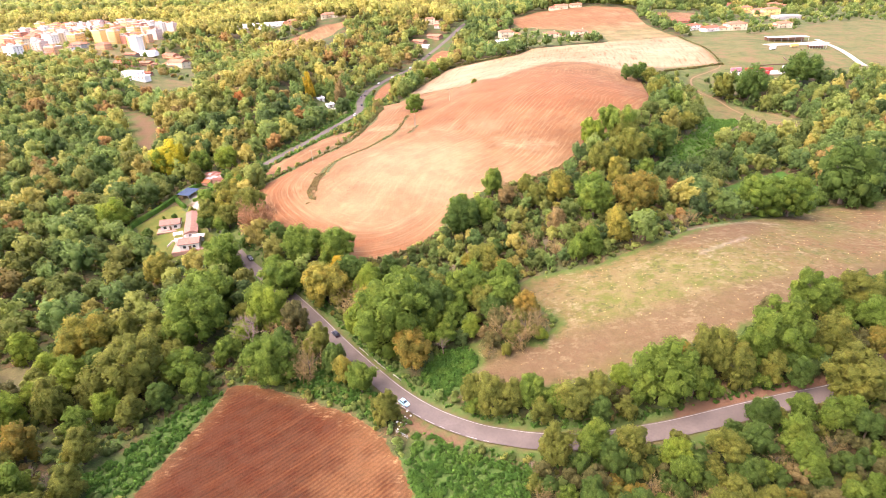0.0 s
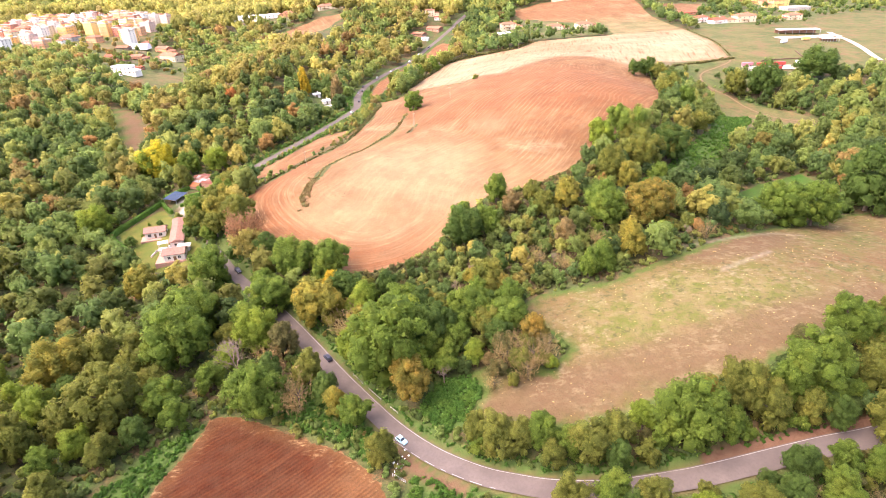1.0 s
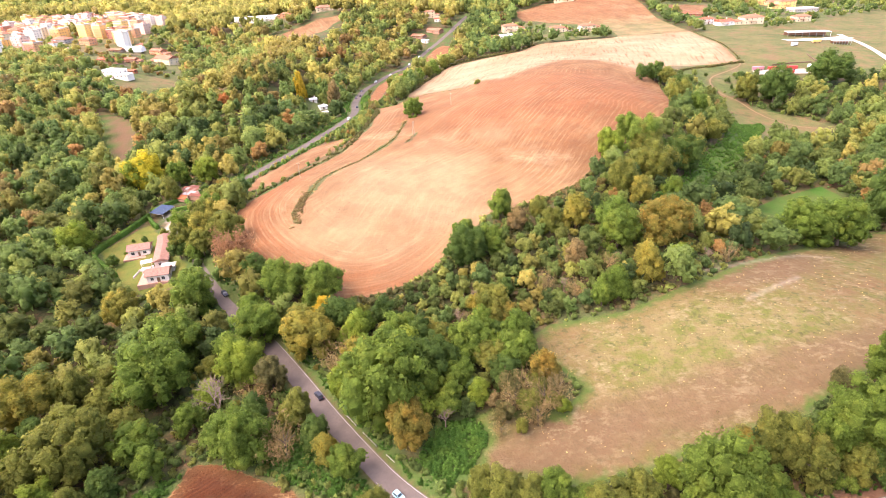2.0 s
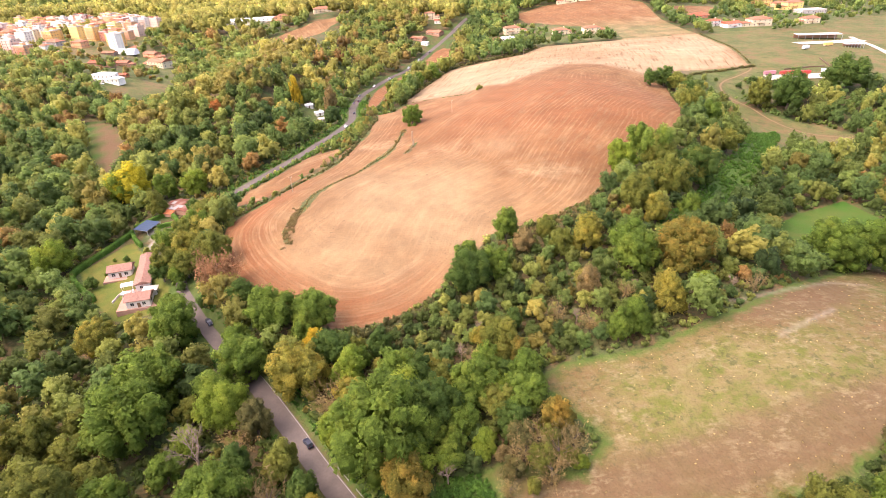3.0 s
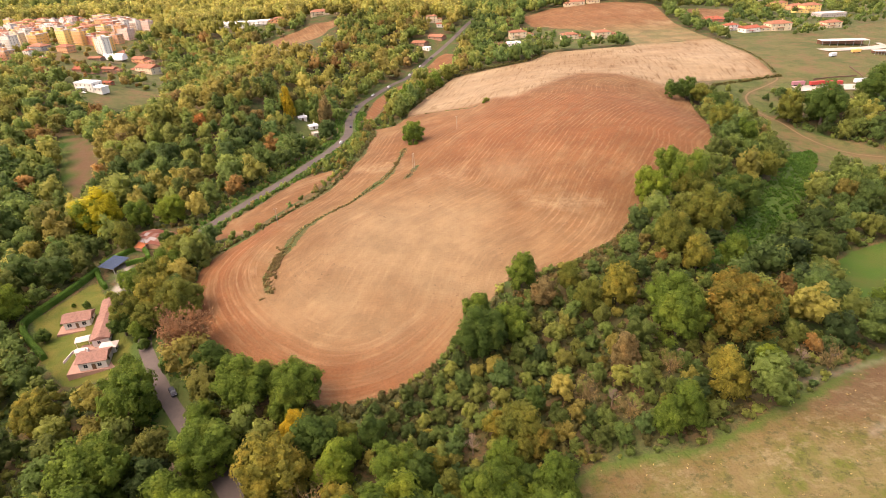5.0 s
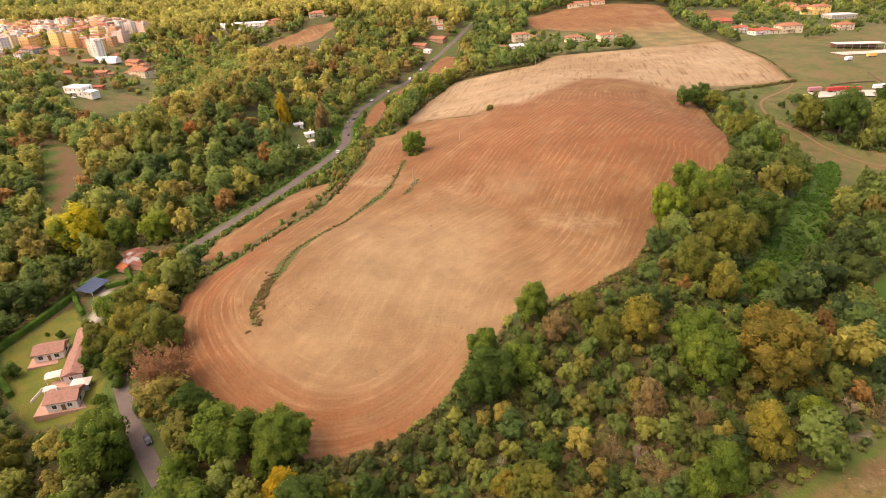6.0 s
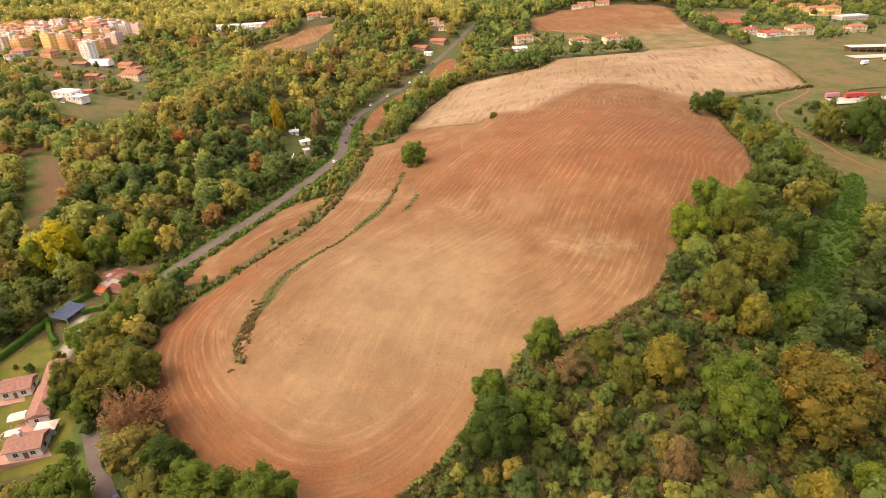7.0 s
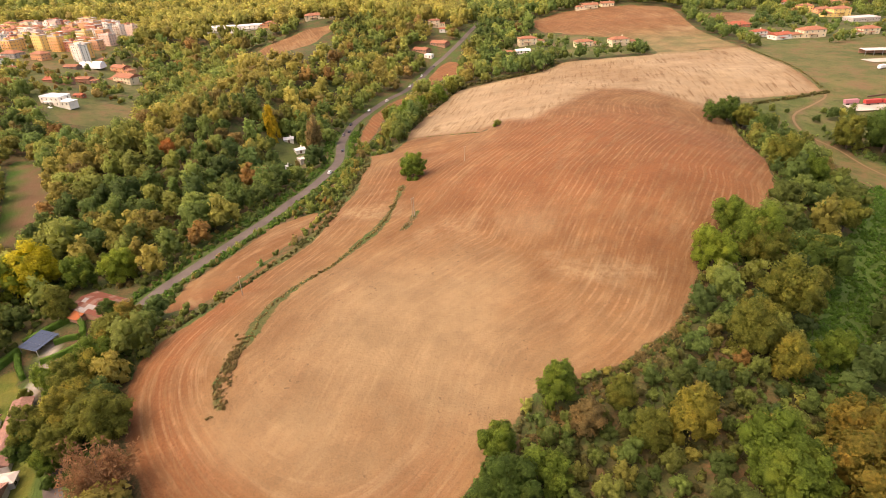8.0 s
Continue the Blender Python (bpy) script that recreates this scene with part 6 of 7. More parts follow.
def villa():
    x0, y0 = -120.0, 254.0
    root = thing("villa", x0, y0, gz(-120, 252) - 0.1, 0, "white-walled villa with weathered terracotta roofs and a pink terrace", "house")
    base = part("terrace", solid(-9.4, -11.4, -2.2, 5.6, 5.0, 0.35, bevel=0.06), PATIO, root, "pink paved terrace")
    base.rotation_euler.z = radians(12)
    for a in ((0.4, -7.4, 12, 8.6, 6.4, 3.2, 1.5, "gable"), (-5.0, 9.5, 108, 15, 5.4, 3.0, 1.1, "gable"), (-9.6, 22.5, 110, 13, 4.8, 2.6, 0.9, "gable"),
              (2.4, -1.6, 12, 4.6, 3.0, 3.0, 0.9, "hip")):
        wall, ro = wing(root, *a, z=0.35)
        w, d = a[3], a[4]
        if a[7] == "hip":
            ro.data.materials[0] = PALE_ROOF
            ro["label"] = "pale canvas-white roof"
        for i in range(max(1, int(w / 4))):
            add_window(wall, -w / 2 + w * (i + 0.5) / max(1, int(w / 4)), -d / 2, 1.6, 0, 1.2, 1.3, False)
        add_window(wall, -w / 2, 0.6, 1.6, -90, 1.0, 1.2, False)
        add_window(wall, w / 2, -0.6, 1.6, 90, 1.2, 1.3, False)
    dr = part("door", solid(-0.6, -0.06, 0, 0.6, 0.05, 2.1), DOOR_WOOD, root)
    dr.matrix_basis = pose(1.35, -10.5, 0.36, 0, 0, 12)
    part("chimney", solid(-2.0, -6.8, 3.6, -1.3, -6.1, 6.0, bevel=0.04), VILLA_WALL, root)
    for px, py, w, d, turn in ((-9.6, 3.6, 4.4, 3.6, 20), (-6.8, -3.0, 3.2, 2.6, 10)):
        t = part("awning", roof_bm("gable", w, d, 0.35, 0.1, 0.12), PATIO if w > 5 else PALE_ROOF, root, "pale terrace canopy")
        t.matrix_basis = pose(px, py, 2.7, 0, 0, turn)
        for sx in (-1, 1):
            for sy in (-1, 1):
                post = part("post", solid(-0.08, -0.08, 0.3, 0.08, 0.08, 2.72), VILLA_WALL, root)
                post.matrix_basis = pose(px, py, 0, 0, 0, turn) @ pose(sx * (w / 2 - 0.2), sy * (d / 2 - 0.2), 0)
    for px, py, w, d in ((-8.5, -1.0, 5.0, 0.25), (-11.0, -4.0, 0.25, 6.0)):
        part("low_wall", solid(px - w / 2, py - d / 2, 0.3, px + w / 2, py + d / 2, 1.2), VILLA_WALL, root)
    small = thing("garden_house", -139.3, 272.6, gz(-139, 272) - 0.05, 14, "small white garden house with a terracotta gable roof and pale terrace", "house")
    part("terrace", solid(-6.6, -5.8, -1.8, 6.2, 4.2, 0.2, bevel=0.05), PATIO, small)
    wall, ro = wing(small, 0, 0, 0, 9.0, 6.4, 3.0, 1.5, "gable", 0.2)
    for px in (-2.6, 2.4):
        add_window(wall, px, -3.2, 1.55, 0, 1.4, 1.4, False)
    add_window(wall, 4.5, 0, 1.6, 90, 1.2, 1.3, False)
    dr = part("door", solid(-0.5, -0.06, 0, 0.5, 0.05, 2.1), DOOR_WOOD, small)
    dr.location = (0, -3.2, 0.22)


villa()

SOLAR = Nodes("solar_cells", 0.5)
SOLAR.bsdf.inputs["Specular IOR Level"].default_value = 0.25
SOLAR = SOLAR.color(SOLAR.mix(SOLAR.remap(SOLAR.noise(3, 3, SOLAR.coords(world=False)), 0.4, 0.7), (0.018, 0.035, 0.070), (0.03, 0.055, 0.105)))
STEEL = plain("galvanised_steel", (0.50, 0.50, 0.50), 0.5, 3, 0.25, metal=0.6)


def solar_carport():
    root = thing("solar_carport", -144.8, 312.2, gz(-145, 312), -20, "open carport roofed with rows of dark blue solar panels", "carport")
    fr = bmesh.new()
    for y in (-4.6, -1.5, 1.5, 4.6):
        slab(fr, -4.4, y - 0.06, 2.6 + 0.08 * y, 4.4, y + 0.06, 2.75 + 0.08 * y)
    part("frame", fr, STEEL, root)
    for x in (-4.1, 4.1):
        for y in (-4.4, 4.4):
            part("post", solid(x - 0.09, y - 0.09, -0.3, x + 0.09, y + 0.09, 2.62 + 0.08 * y), STEEL, root)
    me = None
    for i in range(5):
        for j in range(6):
            if me is None:
                bm = solid(-0.83, -0.76, 0.0, 0.83, 0.76, 0.05)
                p = part("panel", bm, SOLAR, root)
                me = p.data
            else:
                p = new("panel", me)
                p.parent = root
            p.matrix_basis = pose((i - 2) * 1.74, (j - 2.5) * 1.58, 2.82 + 0.08 * (j - 2.5) * 1.58, 4.6, 0, 0)


solar_carport()
SHEETS = [plain("rusty_red_sheet", (0.15, 0.052, 0.033), 0.8, 1.2, 0.4), plain("orange_tile_sheet", (0.34, 0.105, 0.040), 0.8, 1.2, 0.35),
          plain("pale_sheet", (0.24, 0.22, 0.205), 0.7, 1.2, 0.3), plain("dull_brown_sheet", (0.19, 0.105, 0.08), 0.85, 1.2, 0.4)]


def old_shed():
    rng = random.Random(5)
    root = thing("old_shed", -132.0, 331.0, gz(-132, 331), -24, "old shed roofed with patched rusty red and grey sheets", "shed")
    part("wall", wall_bm(19, 12, 2.5), WALLS["rust"], root)
    for i in range(9):
        for j in range(6):
            w, d = 19.8 / 9, 12.8 / 6
            k = 2 if (i, j) in ((2, 0), (3, 0), (3, 1), (4, 1), (5, 2), (1, 2)) else rng.choice((0, 0, 0, 3, 3))
            p = part("roof_sheet", solid(-w / 2 - 0.05, -d / 2 - 0.08, 0, w / 2 + 0.05, d / 2 + 0.08, 0.05), SHEETS[k], root)
            y = (j - 2.5) * d
            p.matrix_basis = pose((i - 4) * w, y, 2.72 + 0.28 * (6.4 - abs(y)) * 0.8 - 0.3 + rng.uniform(0, 0.05), -12.5 if y > 0 else 12.5, rng.uniform(-1.5, 1.5), rng.uniform(-2, 2))
    for s in (-1, 1):
        bm = bmesh.new()
        vs = [bm.verts.new((s * 9.45 - 0.1 * s * k, y, z)) for k in (0, 1) for y, z in ((-6, 2.5), (6, 2.5), (0, 3.8))]
        bm.faces.new(vs[:3]), bm.faces.new(vs[3:][::-1])
        for i in range(3):
            bm.faces.new((vs[i], vs[3 + i], vs[3 + (i + 1) % 3], vs[(i + 1) % 3]))
        bmesh.ops.recalc_face_normals(bm, faces=bm.faces)
        part("gable", bm, WALLS["rust"], root)
    # low lean-to against the front
    for i in range(3):
        p = part("lean_to_sheet", solid(-0.95, -2.0, 0, 0.95, 2.0, 0.05), SHEETS[1], root, "bright orange tiled lean-to roof")
        p.matrix_basis = pose(-5.6 + 1.8 * i, -7.9, 1.75 + 0.02 * i, 14)
    part("lean_to_wall", solid(-6.4, -9.3, -0.6, -1.2, -6.1, 1.2), WALLS["rust"], root)


old_shed()
HEDGE_LEAF = leaf_material("hedge", (0.050, 0.110, 0.018), (0.090, 0.170, 0.030))


def clipped_hedge(line, wide, tall, seed):
    """A clipped hedge: a rounded core along a line, set with small sprays."""
    rng = np.random.default_rng(seed)
    p = smooth_line(line, 0.8)
    d = np.gradient(p, axis=0)
    d /= np.linalg.norm(d, axis=1)[:, None]
    n = np.column_stack([-d[:, 1], d[:, 0]])
    z = height(p[:, 0], p[:, 1])
    prof = [(-0.5, -0.1), (-0.48, 0.8), (-0.36, 0.97), (0.36, 0.97), (0.48, 0.8), (0.5, -0.1)]
    V = np.array([[(*(p[i] + n[i] * a * wide), z[i] + b * tall) for a, b in prof] for i in range(len(p))]).reshape(-1, 3)
    Q = [[i * 6 + k, i * 6 + k + 1, i * 6 + k + 7, i * 6 + k + 6] for i in range(len(p) - 1) for k in range(5)]
    for e in (0, (len(p) - 1) * 6):
        Q += [[e, e + 1, e + 4, e + 5], [e + 1, e + 2, e + 3, e + 4]]
    m = int(len(p) * 36)
    i, f = rng.integers(0, len(p) - 1, m), rng.random(m)
    u = rng.random(m)
    a = np.where(u < 0.35, -0.5, np.where(u < 0.65, rng.uniform(-0.45, 0.45, m), 0.5))
    b = np.where((u >= 0.35) & (u < 0.65), 0.98, rng.random(m))
    c = p[i] + (p[i + 1] - p[i]) * f[:, None] + n[i] * (a * wide)[:, None]
    c = np.column_stack([c, z[i] + b * tall])
    t = rng.normal(size=(m, 3))
    t /= np.linalg.norm(t, axis=1)[:, None]
    o = np.cross(t, rng.normal(size=(m, 3)))
    o /= np.linalg.norm(o, axis=1)[:, None]
    s = rng.uniform(0.12, 0.26, (m, 1))
    leaf = np.stack([c - t * s, c + o * s * 0.6, c + t * s, c - o * s * 0.6], 1).reshape(-1, 3)
    Q = np.concatenate([np.array(Q), np.arange(4 * m).reshape(-1, 4) + len(V)])
    me = quads_mesh("clipped_hedge", np.concatenate([V, leaf]), Q, [HEDGE_LEAF])
    tagged(new("clipped_hedge", me), "tall clipped green hedge round the villa garden", "hedge", "garden hedges")


clipped_hedge([(-151, 309.5), (-155, 296), (-161, 277), (-159.5, 270), (-152, 262), (-142, 253)], 2.0, 2.6, 1)
clipped_hedge([(-150, 307), (-145, 300), (-140.5, 295)], 1.7, 2.3, 2)
clipped_hedge([(-152, 314), (-147, 321), (-141, 326), (-135, 322), (-131, 315)], 1.7, 2.3, 3)
clipped_hedge([(-140, 312.5), (-136, 314), (-132, 314)], 1.5, 2.0, 4)
clipped_hedge([(-139, 302.5), (-133.5, 305), (-129, 308.5)], 1.6, 1.8, 5)
for x, y, r, hue in ((-132.5, 284.5, 2.6, "olive"), (-141, 281, 2.2, "dark"), (-147.5, 262.5, 2.8, "dark"), (-146, 272, 1.0, "green"), (-148, 284, 0.9, "green"), (-107, 243, 2.6, "green"),
                     (-103.5, 249, 2.4, "dark")):
    tree(x, y, r, hue, place="on the villa lawn")

# ---------------------------------------------------------------- bare trees


def bare_tree(x, y, tall, seed, label, lean=0.0):
    rng = random.Random(seed)
    root = thing("bare_tree", x, y, gz(x, y) - 0.1, rng.uniform(0, 360), label, "tree", "bare trees")
    bm = bmesh.new()
    limb(bm, (0, 0, 0), (lean, 0, tall * 0.35), tall * 0.028, tall * 0.02, 7)
    part("trunk", bm, DEAD_BARK, root)

    def grow(bm, p, d, length, r, deep):
        q = p + d * length
        limb(bm, p, q, r, r * 0.62, 5 if deep > 2 else 3)
        if deep:
            for k in range(3 if deep > 1 else 5):
                e = (d + Vector((rng.uniform(-0.8, 0.8), rng.uniform(-0.8, 0.8), rng.uniform(-0.1, 0.5)))).normalized()
                grow(bm, p.lerp(q, rng.uniform(0.55, 1.0)), e, length * rng.uniform(0.55, 0.85), r * 0.62, deep - 1)
    for k in range(4):
        bm = bmesh.new()
        a = k * 1.57 + rng.uniform(-0.4, 0.4)
        grow(bm, Vector((lean, 0, tall * rng.uniform(0.28, 0.36))), Vector((math.cos(a) * 0.5, math.sin(a) * 0.5, 1.2)).normalized(), tall * 0.25, min(tall * 0.011, 0.15), 4)
        part("bough", bm, DEAD_BARK, root)


for seed, (x, y, tall, label) in enumerate(BARE):
    bare_tree(x, y, tall, seed + 1, label)

# ---------------------------------------------------------------- road furniture, poles, vehicles
WOOD_POLE = plain("pole_wood", (0.34, 0.26, 0.18), 0.9, 4, 0.3)


def pole(x, y, tall, turn=0.0, twin=False):
    root = thing("utility_pole", x, y, gz(x, y) - 0.3, turn, "weathered wooden utility pole standing in the ploughed field", "pole", "utility poles")
    for k in ((-0.55, 0.55) if twin else (0.0,)):
        bm = bmesh.new()
        limb(bm, (k, 0, 0), (k * 0.6, 0, tall), 0.16, 0.10, 8)
        part("post", bm, WOOD_POLE, root)
    part("crossarm", solid(-0.8, -0.06, tall - 0.55, 0.8, 0.06, tall - 0.42, bevel=0.01), WOOD_POLE, root)
    for k in (-0.7, 0.0, 0.7):
        bm = bmesh.new()
        limb(bm, (k, 0, tall - 0.42), (k, 0, tall - 0.2), 0.05, 0.03, 6)
        part("insulator", bm, STONE_TRIM, root)


pole(-71.7, 315.5, 8.0, 20)
pole(-14.2, 363.5, 8.5, 40, True)
pole(9.5, 418, 8.0, 40)
pole(91, 666, 9.0, 30)
pole(-134.5, 322, 8.0, 10)

near_road = fine_road[fine_road[:, 1] < 262]
layby = near_road[(near_road[:, 0] > -18) & (near_road[:, 0] < 12)]
for part_line, off, on, gap in ((near_road, -2.6, 0, 0), (layby, 2.6, 3.0, 1.5)):
    tagged(part("road_marking", ribbon(part_line, off, 0.16, 0.108, on, gap), PAINT), "worn white edge line painted on the asphalt", "road marking", kind="structure")


def guard_rail(a, b):
    a, b = np.array(a), np.array(b)
    n = max(2, int(np.linalg.norm(b - a) / 2.0))
    ang = math.degrees(math.atan2(*(b - a)[::-1]))
    long = float(np.linalg.norm(b - a))
    root = thing("guard_rail", *a, gz(*a), ang, "short white-painted steel guard rail beside the road", "guard rail", "guard rails")
    dz = gz(*b) - gz(*a)
    bm = bmesh.new()
    prof = [(-0.02, 0.45), (0.05, 0.50), (-0.02, 0.58), (0.05, 0.66), (-0.02, 0.72)]
    ends = [[bm.verts.new((x, y, z + dz * x / long)) for y, z in prof] for x in (0, long)]
    back = [[bm.verts.new((x, y + 0.04, z + dz * x / long)) for y, z in prof] for x in (0, long)]
    for i in range(4):
        bm.faces.new((ends[0][i], ends[1][i], ends[1][i + 1], ends[0][i + 1]))
        bm.faces.new((back[0][i + 1], back[1][i + 1], back[1][i], back[0][i]))
    part("rail", bm, PAINT, root)
    for k in range(n + 1):
        x = long * k / n
        part("post", solid(x - 0.05, 0.05, dz * x / long - 0.4, x + 0.05, 0.15, dz * x / long + 0.7), STEEL, root)


for a, b in (((-30.2, 160.8), (-27.0, 156.6)), ((-24.6, 153.6), (-20.6, 148.6)), ((-17.6, 145.2), (-15.4, 142.6))):
    guard_rail(a, b)


def field_gate():
    root = thing("field_gate", -15.6, 121.4, gz(-15, 121), -35, "bent grey tubular steel field gate beside the layby", "gate")
    for x in (0.0, 4.2):
        bm = bmesh.new()
        limb(bm, (x, 0, -0.3), (x, 0, 1.3), 0.06, 0.06, 8)
        part("gate_post", bm, STEEL, root)
    for z in (0.35, 0.75, 1.15):
        bm = bmesh.new()
        limb(bm, (0.05, 0, z), (4.15, 0, z - 0.05), 0.035, 0.035, 6)
        part("bar", bm, STEEL, root)


field_gate()
RUBBISH = plain("white_rubbish", (0.66, 0.64, 0.60), 0.6, 3, 0.25)
rr = random.Random(3)
for k in range(14):
    x, y = -13.4 + rr.gauss(0, 1.3), 125.2 + rr.gauss(0, 1.6)
    bm = bmesh.new()
    bmesh.ops.create_icosphere(bm, subdivisions=1, radius=rr.uniform(0.15, 0.42))
    for v in bm.verts:
        v.co = Vector((v.co.x * rr.uniform(0.8, 1.3), v.co.y * rr.uniform(0.8, 1.3), v.co.z * 0.6 * rr.uniform(0.7, 1.2)))
    ob = part("rubbish_bag", bm, RUBBISH)
    ob.location = (x, y, gz(x, y) + 0.12)
    tagged(ob, "crumpled white rubbish bag dumped beside the layby", "rubbish", "rubbish")

RUBBER = plain("tyre_rubber", (0.025, 0.025, 0.025), 0.85, 5, 0.2)
LAMP_GLASS = plain("lamp_glass", (0.75, 0.75, 0.72), 0.2, 5, 0.05)
RED_GLASS = plain("tail_lamp", (0.35, 0.03, 0.03), 0.3, 5, 0.05)


def car_paint(name, col):
    m = Nodes("paint_" + name, 0.42)
    m.bsdf.inputs["Coat Weight"].default_value = 0.12
    m.bsdf.inputs["Specular IOR Level"].default_value = 0.22
    return m.color(m.mix(m.remap(m.noise(2, 4, m.coords(world=False)), 0.4, 0.8, 0, 0.15), col, tuple(v * 0.7 for v in col)))


def car(x, y, turn, paint, label, long=4.1, wide=1.75, tall=1.48):
    """A hatchback that looks along +x."""
    root = thing("car", x, y, gz(x, y) + 0.105, turn, label, "car", "cars")
    h, w = long / 2, wide / 2

    def loft(sections):
        bm = bmesh.new()
        rings = []
        for px, hw, z0, z1 in sections:
            rings.append([bm.verts.new((px, yy, zz)) for yy, zz in ((-hw * 0.94, z0), (-hw, z0 + (z1 - z0) * 0.35), (-hw * 0.93, z1), (hw * 0.93, z1), (hw, z0 + (z1 - z0) * 0.35), (hw * 0.94, z0))])
        for a, b in zip(rings[:-1], rings[1:]):
            for i in range(6):
                bm.faces.new((a[i], a[(i + 1) % 6], b[(i + 1) % 6], b[i]))
        bm.faces.new(rings[0][::-1]), bm.faces.new(rings[-1])
        bmesh.ops.recalc_face_normals(bm, faces=bm.faces)
        return bm
    part("body", loft([(-h, w * 0.86, 0.35, 0.75), (-h + 0.12, w * 0.97, 0.22, 0.92), (-h * 0.5, w, 0.2, 0.95), (h * 0.25, w, 0.2, 0.93), (h * 0.75, w * 0.97, 0.22, 0.80),
                       (h - 0.1, w * 0.9, 0.25, 0.68), (h, w * 0.8, 0.35, 0.58)]), paint, root)
    cabin = bmesh.new()
    low = [(-h + 0.18, w * 0.9), (h * 0.42, w * 0.92)]
    top = [(-h + 0.6, w * 0.72), (h * 0.06, w * 0.74)]
    vs = [cabin.verts.new((px, s * hw, z)) for (px, hw), z in ((low[0], 0.93), (low[1], 0.91), (top[1], tall - 0.06), (top[0], tall - 0.06)) for s in (-1, 1)]
    at = [v.co.copy() for v in vs]
    for f in ((0, 2, 4, 6), (1, 7, 5, 3), (0, 6, 7, 1), (2, 3, 5, 4), (6, 4, 5, 7), (0, 1, 3, 2)):
        cabin.faces.new([vs[i] for i in f])
    bmesh.ops.recalc_face_normals(cabin, faces=cabin.faces)
    part("cabin", cabin, paint, root)
    middle = sum(at, Vector()) / 8
    for kind, f in (("side_window", (0, 2, 4, 6)), ("side_window", (1, 7, 5, 3)), ("rear_window", (0, 6, 7, 1)), ("windscreen", (2, 3, 5, 4))):
        pane = bmesh.new()
        mid = sum((at[i] for i in f), Vector()) / 4
        out = (at[f[1]] - at[f[0]]).cross(at[f[2]] - at[f[1]]).normalized()
        out = out if out.dot(mid - middle) > 0 else -out
        ring = [[pane.verts.new(mid + (at[i] - mid) * 0.86 + out * z) for i in f] for z in (-0.02, 0.015)]
        pane.faces.new(ring[0]), pane.faces.new(ring[1])
        for i in range(4):
            pane.faces.new((ring[0][i], ring[0][(i + 1) % 4], ring[1][(i + 1) % 4], ring[1][i]))
        bmesh.ops.recalc_face_normals(pane, faces=pane.faces)
        part(kind, pane, GLASS, root)
    part("roof", solid(top[0][0] - 0.02, -w * 0.74, tall - 0.06, top[1][0] + 0.02, w * 0.74, tall, bevel=0.025), paint, root)
    for sx in (-h * 0.62, h * 0.64):
        for s in (-1, 1):
            tyre = bmesh.new()
            limb(tyre, (sx, s * (w - 0.2), 0.31), (sx, s * (w + 0.01), 0.31), 0.31, 0.31, 14)
            bmesh.ops.holes_fill(tyre, edges=tyre.edges)
            wh = part("wheel", tyre, RUBBER, root)
            rim = bmesh.new()
            limb(rim, (sx, s * w, 0.31), (sx, s * (w + 0.025), 0.31), 0.2, 0.17, 10)
            bmesh.ops.holes_fill(rim, edges=rim.edges)
            part("rim", rim, STEEL, wh)
    for s in (-1, 1):
        part("headlight", solid(h - 0.16, s * w * 0.62 - 0.16, 0.56, h - 0.02, s * w * 0.62 + 0.16, 0.68, bevel=0.02), LAMP_GLASS, root)
        part("tail_light", solid(-h - 0.01, s * w * 0.68 - 0.12, 0.62, -h + 0.1, s * w * 0.68 + 0.12, 0.82, bevel=0.02), RED_GLASS, root)


P_BLUE, P_DARK, P_WHITE, P_GREY = car_paint("light_blue", (0.30, 0.50, 0.56)), car_paint("dark", (0.025, 0.028, 0.045)), car_paint("white", (0.72, 0.72, 0.70)), car_paint("plum", (0.10, 0.07, 0.11))


def on_road(y_at, side, back=False):
    """A place on the road nearest to a northing: x, y and heading."""
    i = int(np.argmin(np.abs(fine_road[:, 1] - y_at)))
    d = fine_road[min(i + 1, len(fine_road) - 1)] - fine_road[i - 1]
    d /= np.linalg.norm(d)
    p = fine_road[i] + np.array([-d[1], d[0]]) * side
    return p[0], p[1], math.degrees(math.atan2(d[1], d[0])) + (180 if back else 0)


for y_at, side, back, paint, label in ((133.2, 1.5, True, P_BLUE, "small light blue hatchback on the bend of the road"), (168.5, -1.4, False, P_DARK, "dark blue hatchback on the country road"),
                                       (226.5, -1.3, True, P_DARK, "black hatchback on the road beside the villa"), (455, -1.4, False, P_WHITE, "white car on the valley road"),
                                       (503, -1.4, False, P_DARK, "dark car on the valley road"), (548, 1.4, True, P_GREY, "plum-coloured car on the valley road"),
                                       (556, -1.4, False, P_DARK, "dark car on the valley road"), (575, 1.4, True, P_DARK, "dark car on the valley road"),
                                       (618, 1.4, True, P_WHITE, "white car on the valley road"), (648, -1.4, False, P_WHITE, "white car on the valley road"),
                                       (700, 1.4, True, P_WHITE, "white car far along the valley road"), (742, 1.4, True, P_WHITE, "white car far along the valley road"),
                                       (775, -1.4, False, P_DARK, "dark car far along the valley road")):
    car(*on_road(y_at, side, back), paint, label, 3.6 if y_at < 140 else 4.1, 1.62 if y_at < 140 else 1.75)
car(-316, 617, -20, P_WHITE, "white car parked on the white house's lawn")

# farm yard beyond the right-hand wood
RED_PAINT = plain("red_trailer_paint", (0.42, 0.06, 0.05), 0.6, 1, 0.3)
MAUVE = plain("faded_red_paint", (0.40, 0.18, 0.20), 0.7, 1, 0.3)


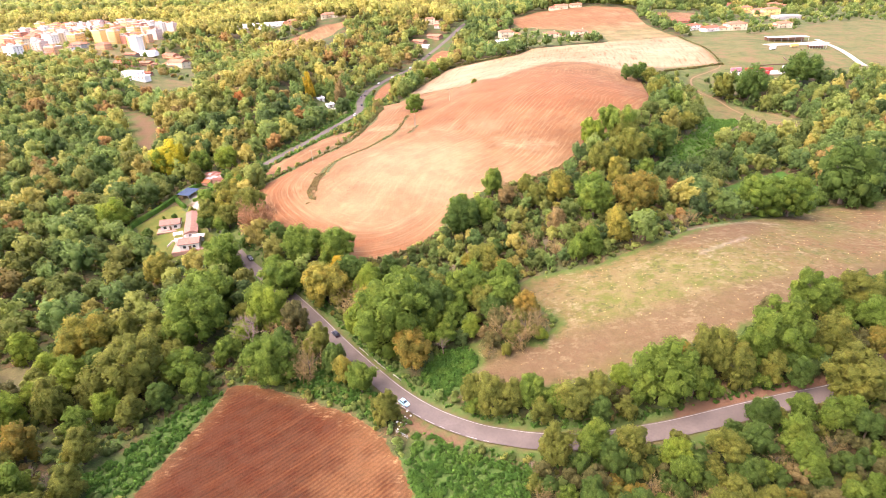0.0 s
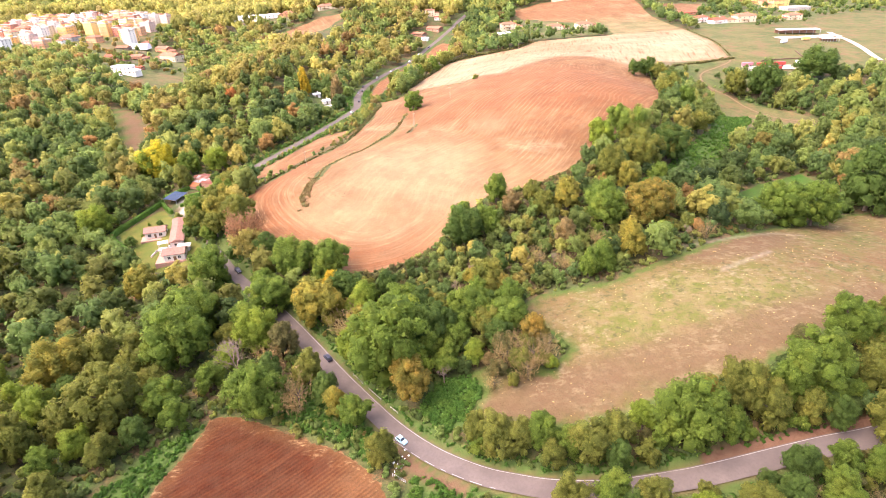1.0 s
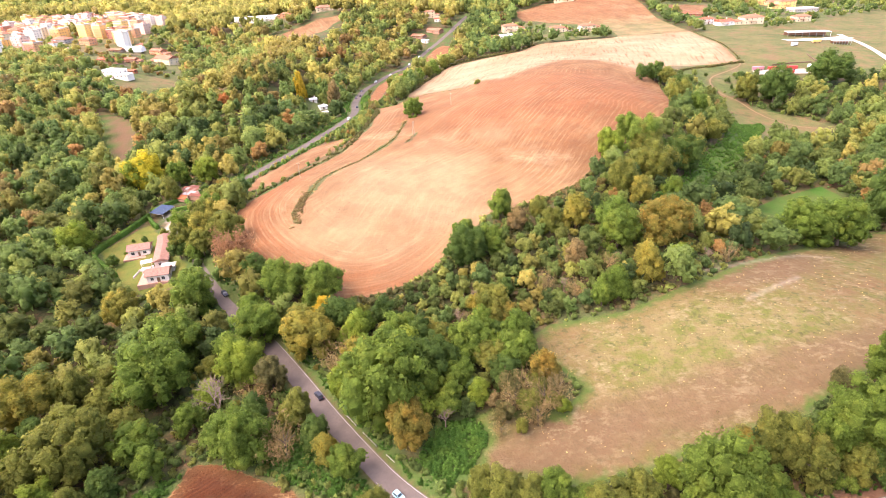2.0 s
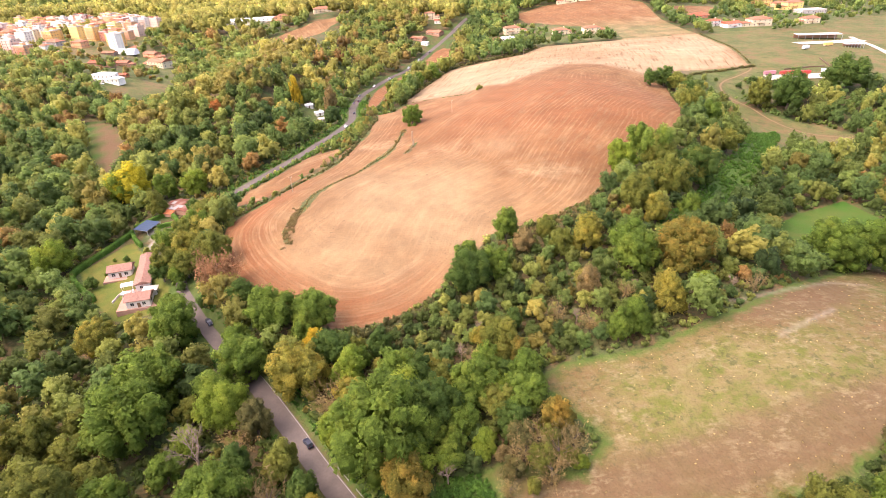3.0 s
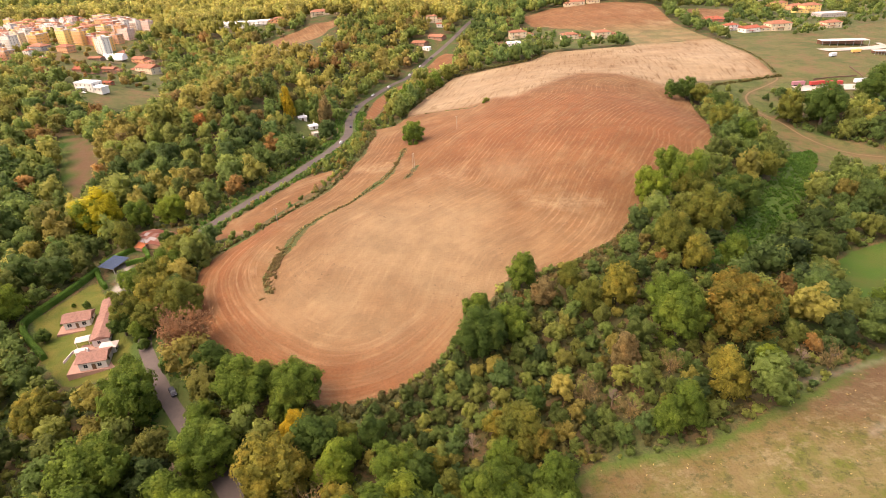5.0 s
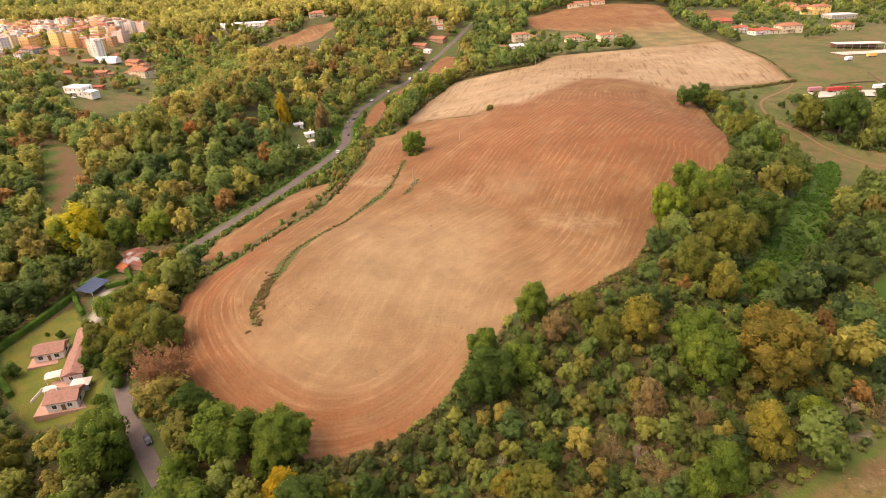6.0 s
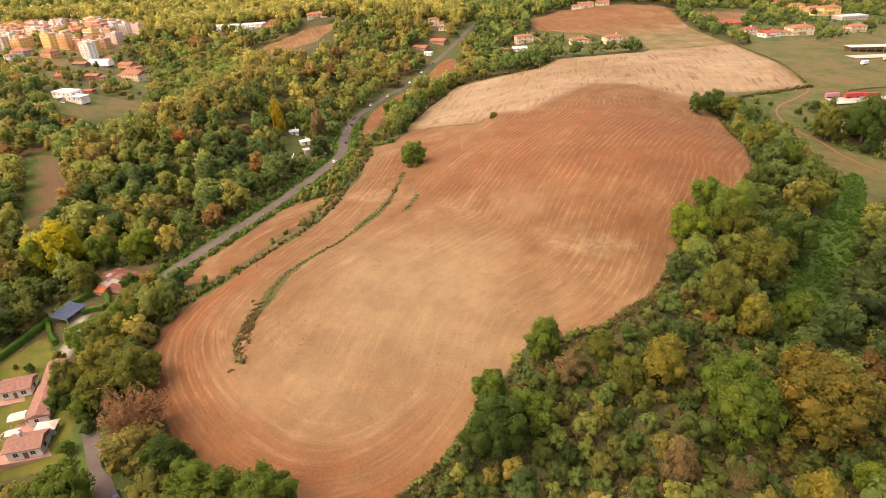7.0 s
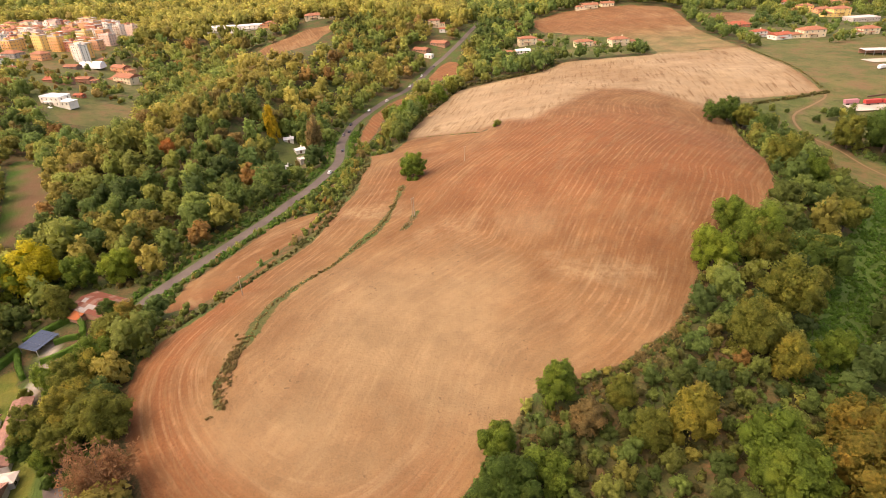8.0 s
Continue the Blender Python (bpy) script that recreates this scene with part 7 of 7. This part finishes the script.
def trailer(x, y, turn, paint, label, long=11.0):
    root = thing("box_trailer", x, y, gz(x, y), turn, label, "trailer", "trailers in the yard")
    bm = solid(-long / 2, -1.25, 0.9, long / 2, 1.25, 3.3, bevel=0.05)
    part("body", bm, paint, root)
    for s in (-1, 1):
        part("rear_door", solid(-long / 2 - 0.05, s * 0.62 - 0.55, 1.0, -long / 2 - 0.005, s * 0.62 + 0.55, 3.2), paint, root)
    part("chassis", solid(-long / 2, -0.9, 0.65, long / 2, 0.9, 0.9), STEEL, root)
    for px in (-long * 0.35, -long * 0.22, long * 0.3):
        for s in (-1, 1):
            bm = bmesh.new()
            limb(bm, (px, s * 0.85, 0.48), (px, s * 1.15, 0.48), 0.48, 0.48, 12)
            bmesh.ops.holes_fill(bm, edges=bm.edges)
            part("wheel", bm, RUBBER, root)


trailer(278, 516.5, 4, RED_PAINT, "faded red box trailer standing in the farm yard")
trailer(290, 515.5, -4, RED_PAINT, "faded red box trailer standing in the farm yard")
trailer(285, 506, -8, RED_PAINT, "short bright red trailer in the farm yard", 6.0)
trailer(265, 518, 2, MAUVE, "dull mauve trailer at the yard's edge", 9.0)
trailer(310, 517, 8, P_WHITE, "white box trailer standing in the yard", 9.0)


def open_barn(x, y, turn, w, d, h):
    root = thing("open_barn", x, y, gz(x, y), turn, "open-fronted farm shed with a pale flat roof on posts", "barn")
    part("roof", solid(-w / 2, -d / 2, h, w / 2, d / 2, h + 0.3, bevel=0.05), PALE_ROOF, root)
    part("back_wall", solid(-w / 2 + 0.2, d / 2 - 0.5, -0.5, w / 2 - 0.2, d / 2 - 0.3, h), WALLS["rust"], root)
    for k in range(7):
        px = -w / 2 + 0.4 + (w - 0.8) * k / 6
        part("post", solid(px - 0.15, -d / 2 + 0.3, -0.5, px + 0.15, -d / 2 + 0.6, h), STEEL, root)


open_barn(388, 662, -8, 42, 12, 4.5)
open_barn(392, 612, -12, 16, 8, 3.0)
trailer(372, 618, 5, WALLS["amber"], "yellow farm trailer standing in the gravel yard", 8.0)
trailer(340, 600, 25, P_WHITE, "white trailer lying beside the pasture track", 7.0)


def field_wall(pts, label):
    p = smooth_line(pts, 3.0)
    bm = ribbon(p, 0, 0.5, 1.0)
    geom = bmesh.ops.extrude_face_region(bm, geom=list(bm.faces))
    for v in (g for g in geom["geom"] if isinstance(g, bmesh.types.BMVert)):
        v.co.z -= 1.4
    bmesh.ops.recalc_face_normals(bm, faces=bm.faces)
    tagged(part("field_fence", bm, SHUTTER), label, "fence", "field fences")


field_wall([(282, 528), (300, 531), (317, 532)], "low dark fence along the pasture")
field_wall([(321, 531), (328, 558)], "low dark fence across the pasture")
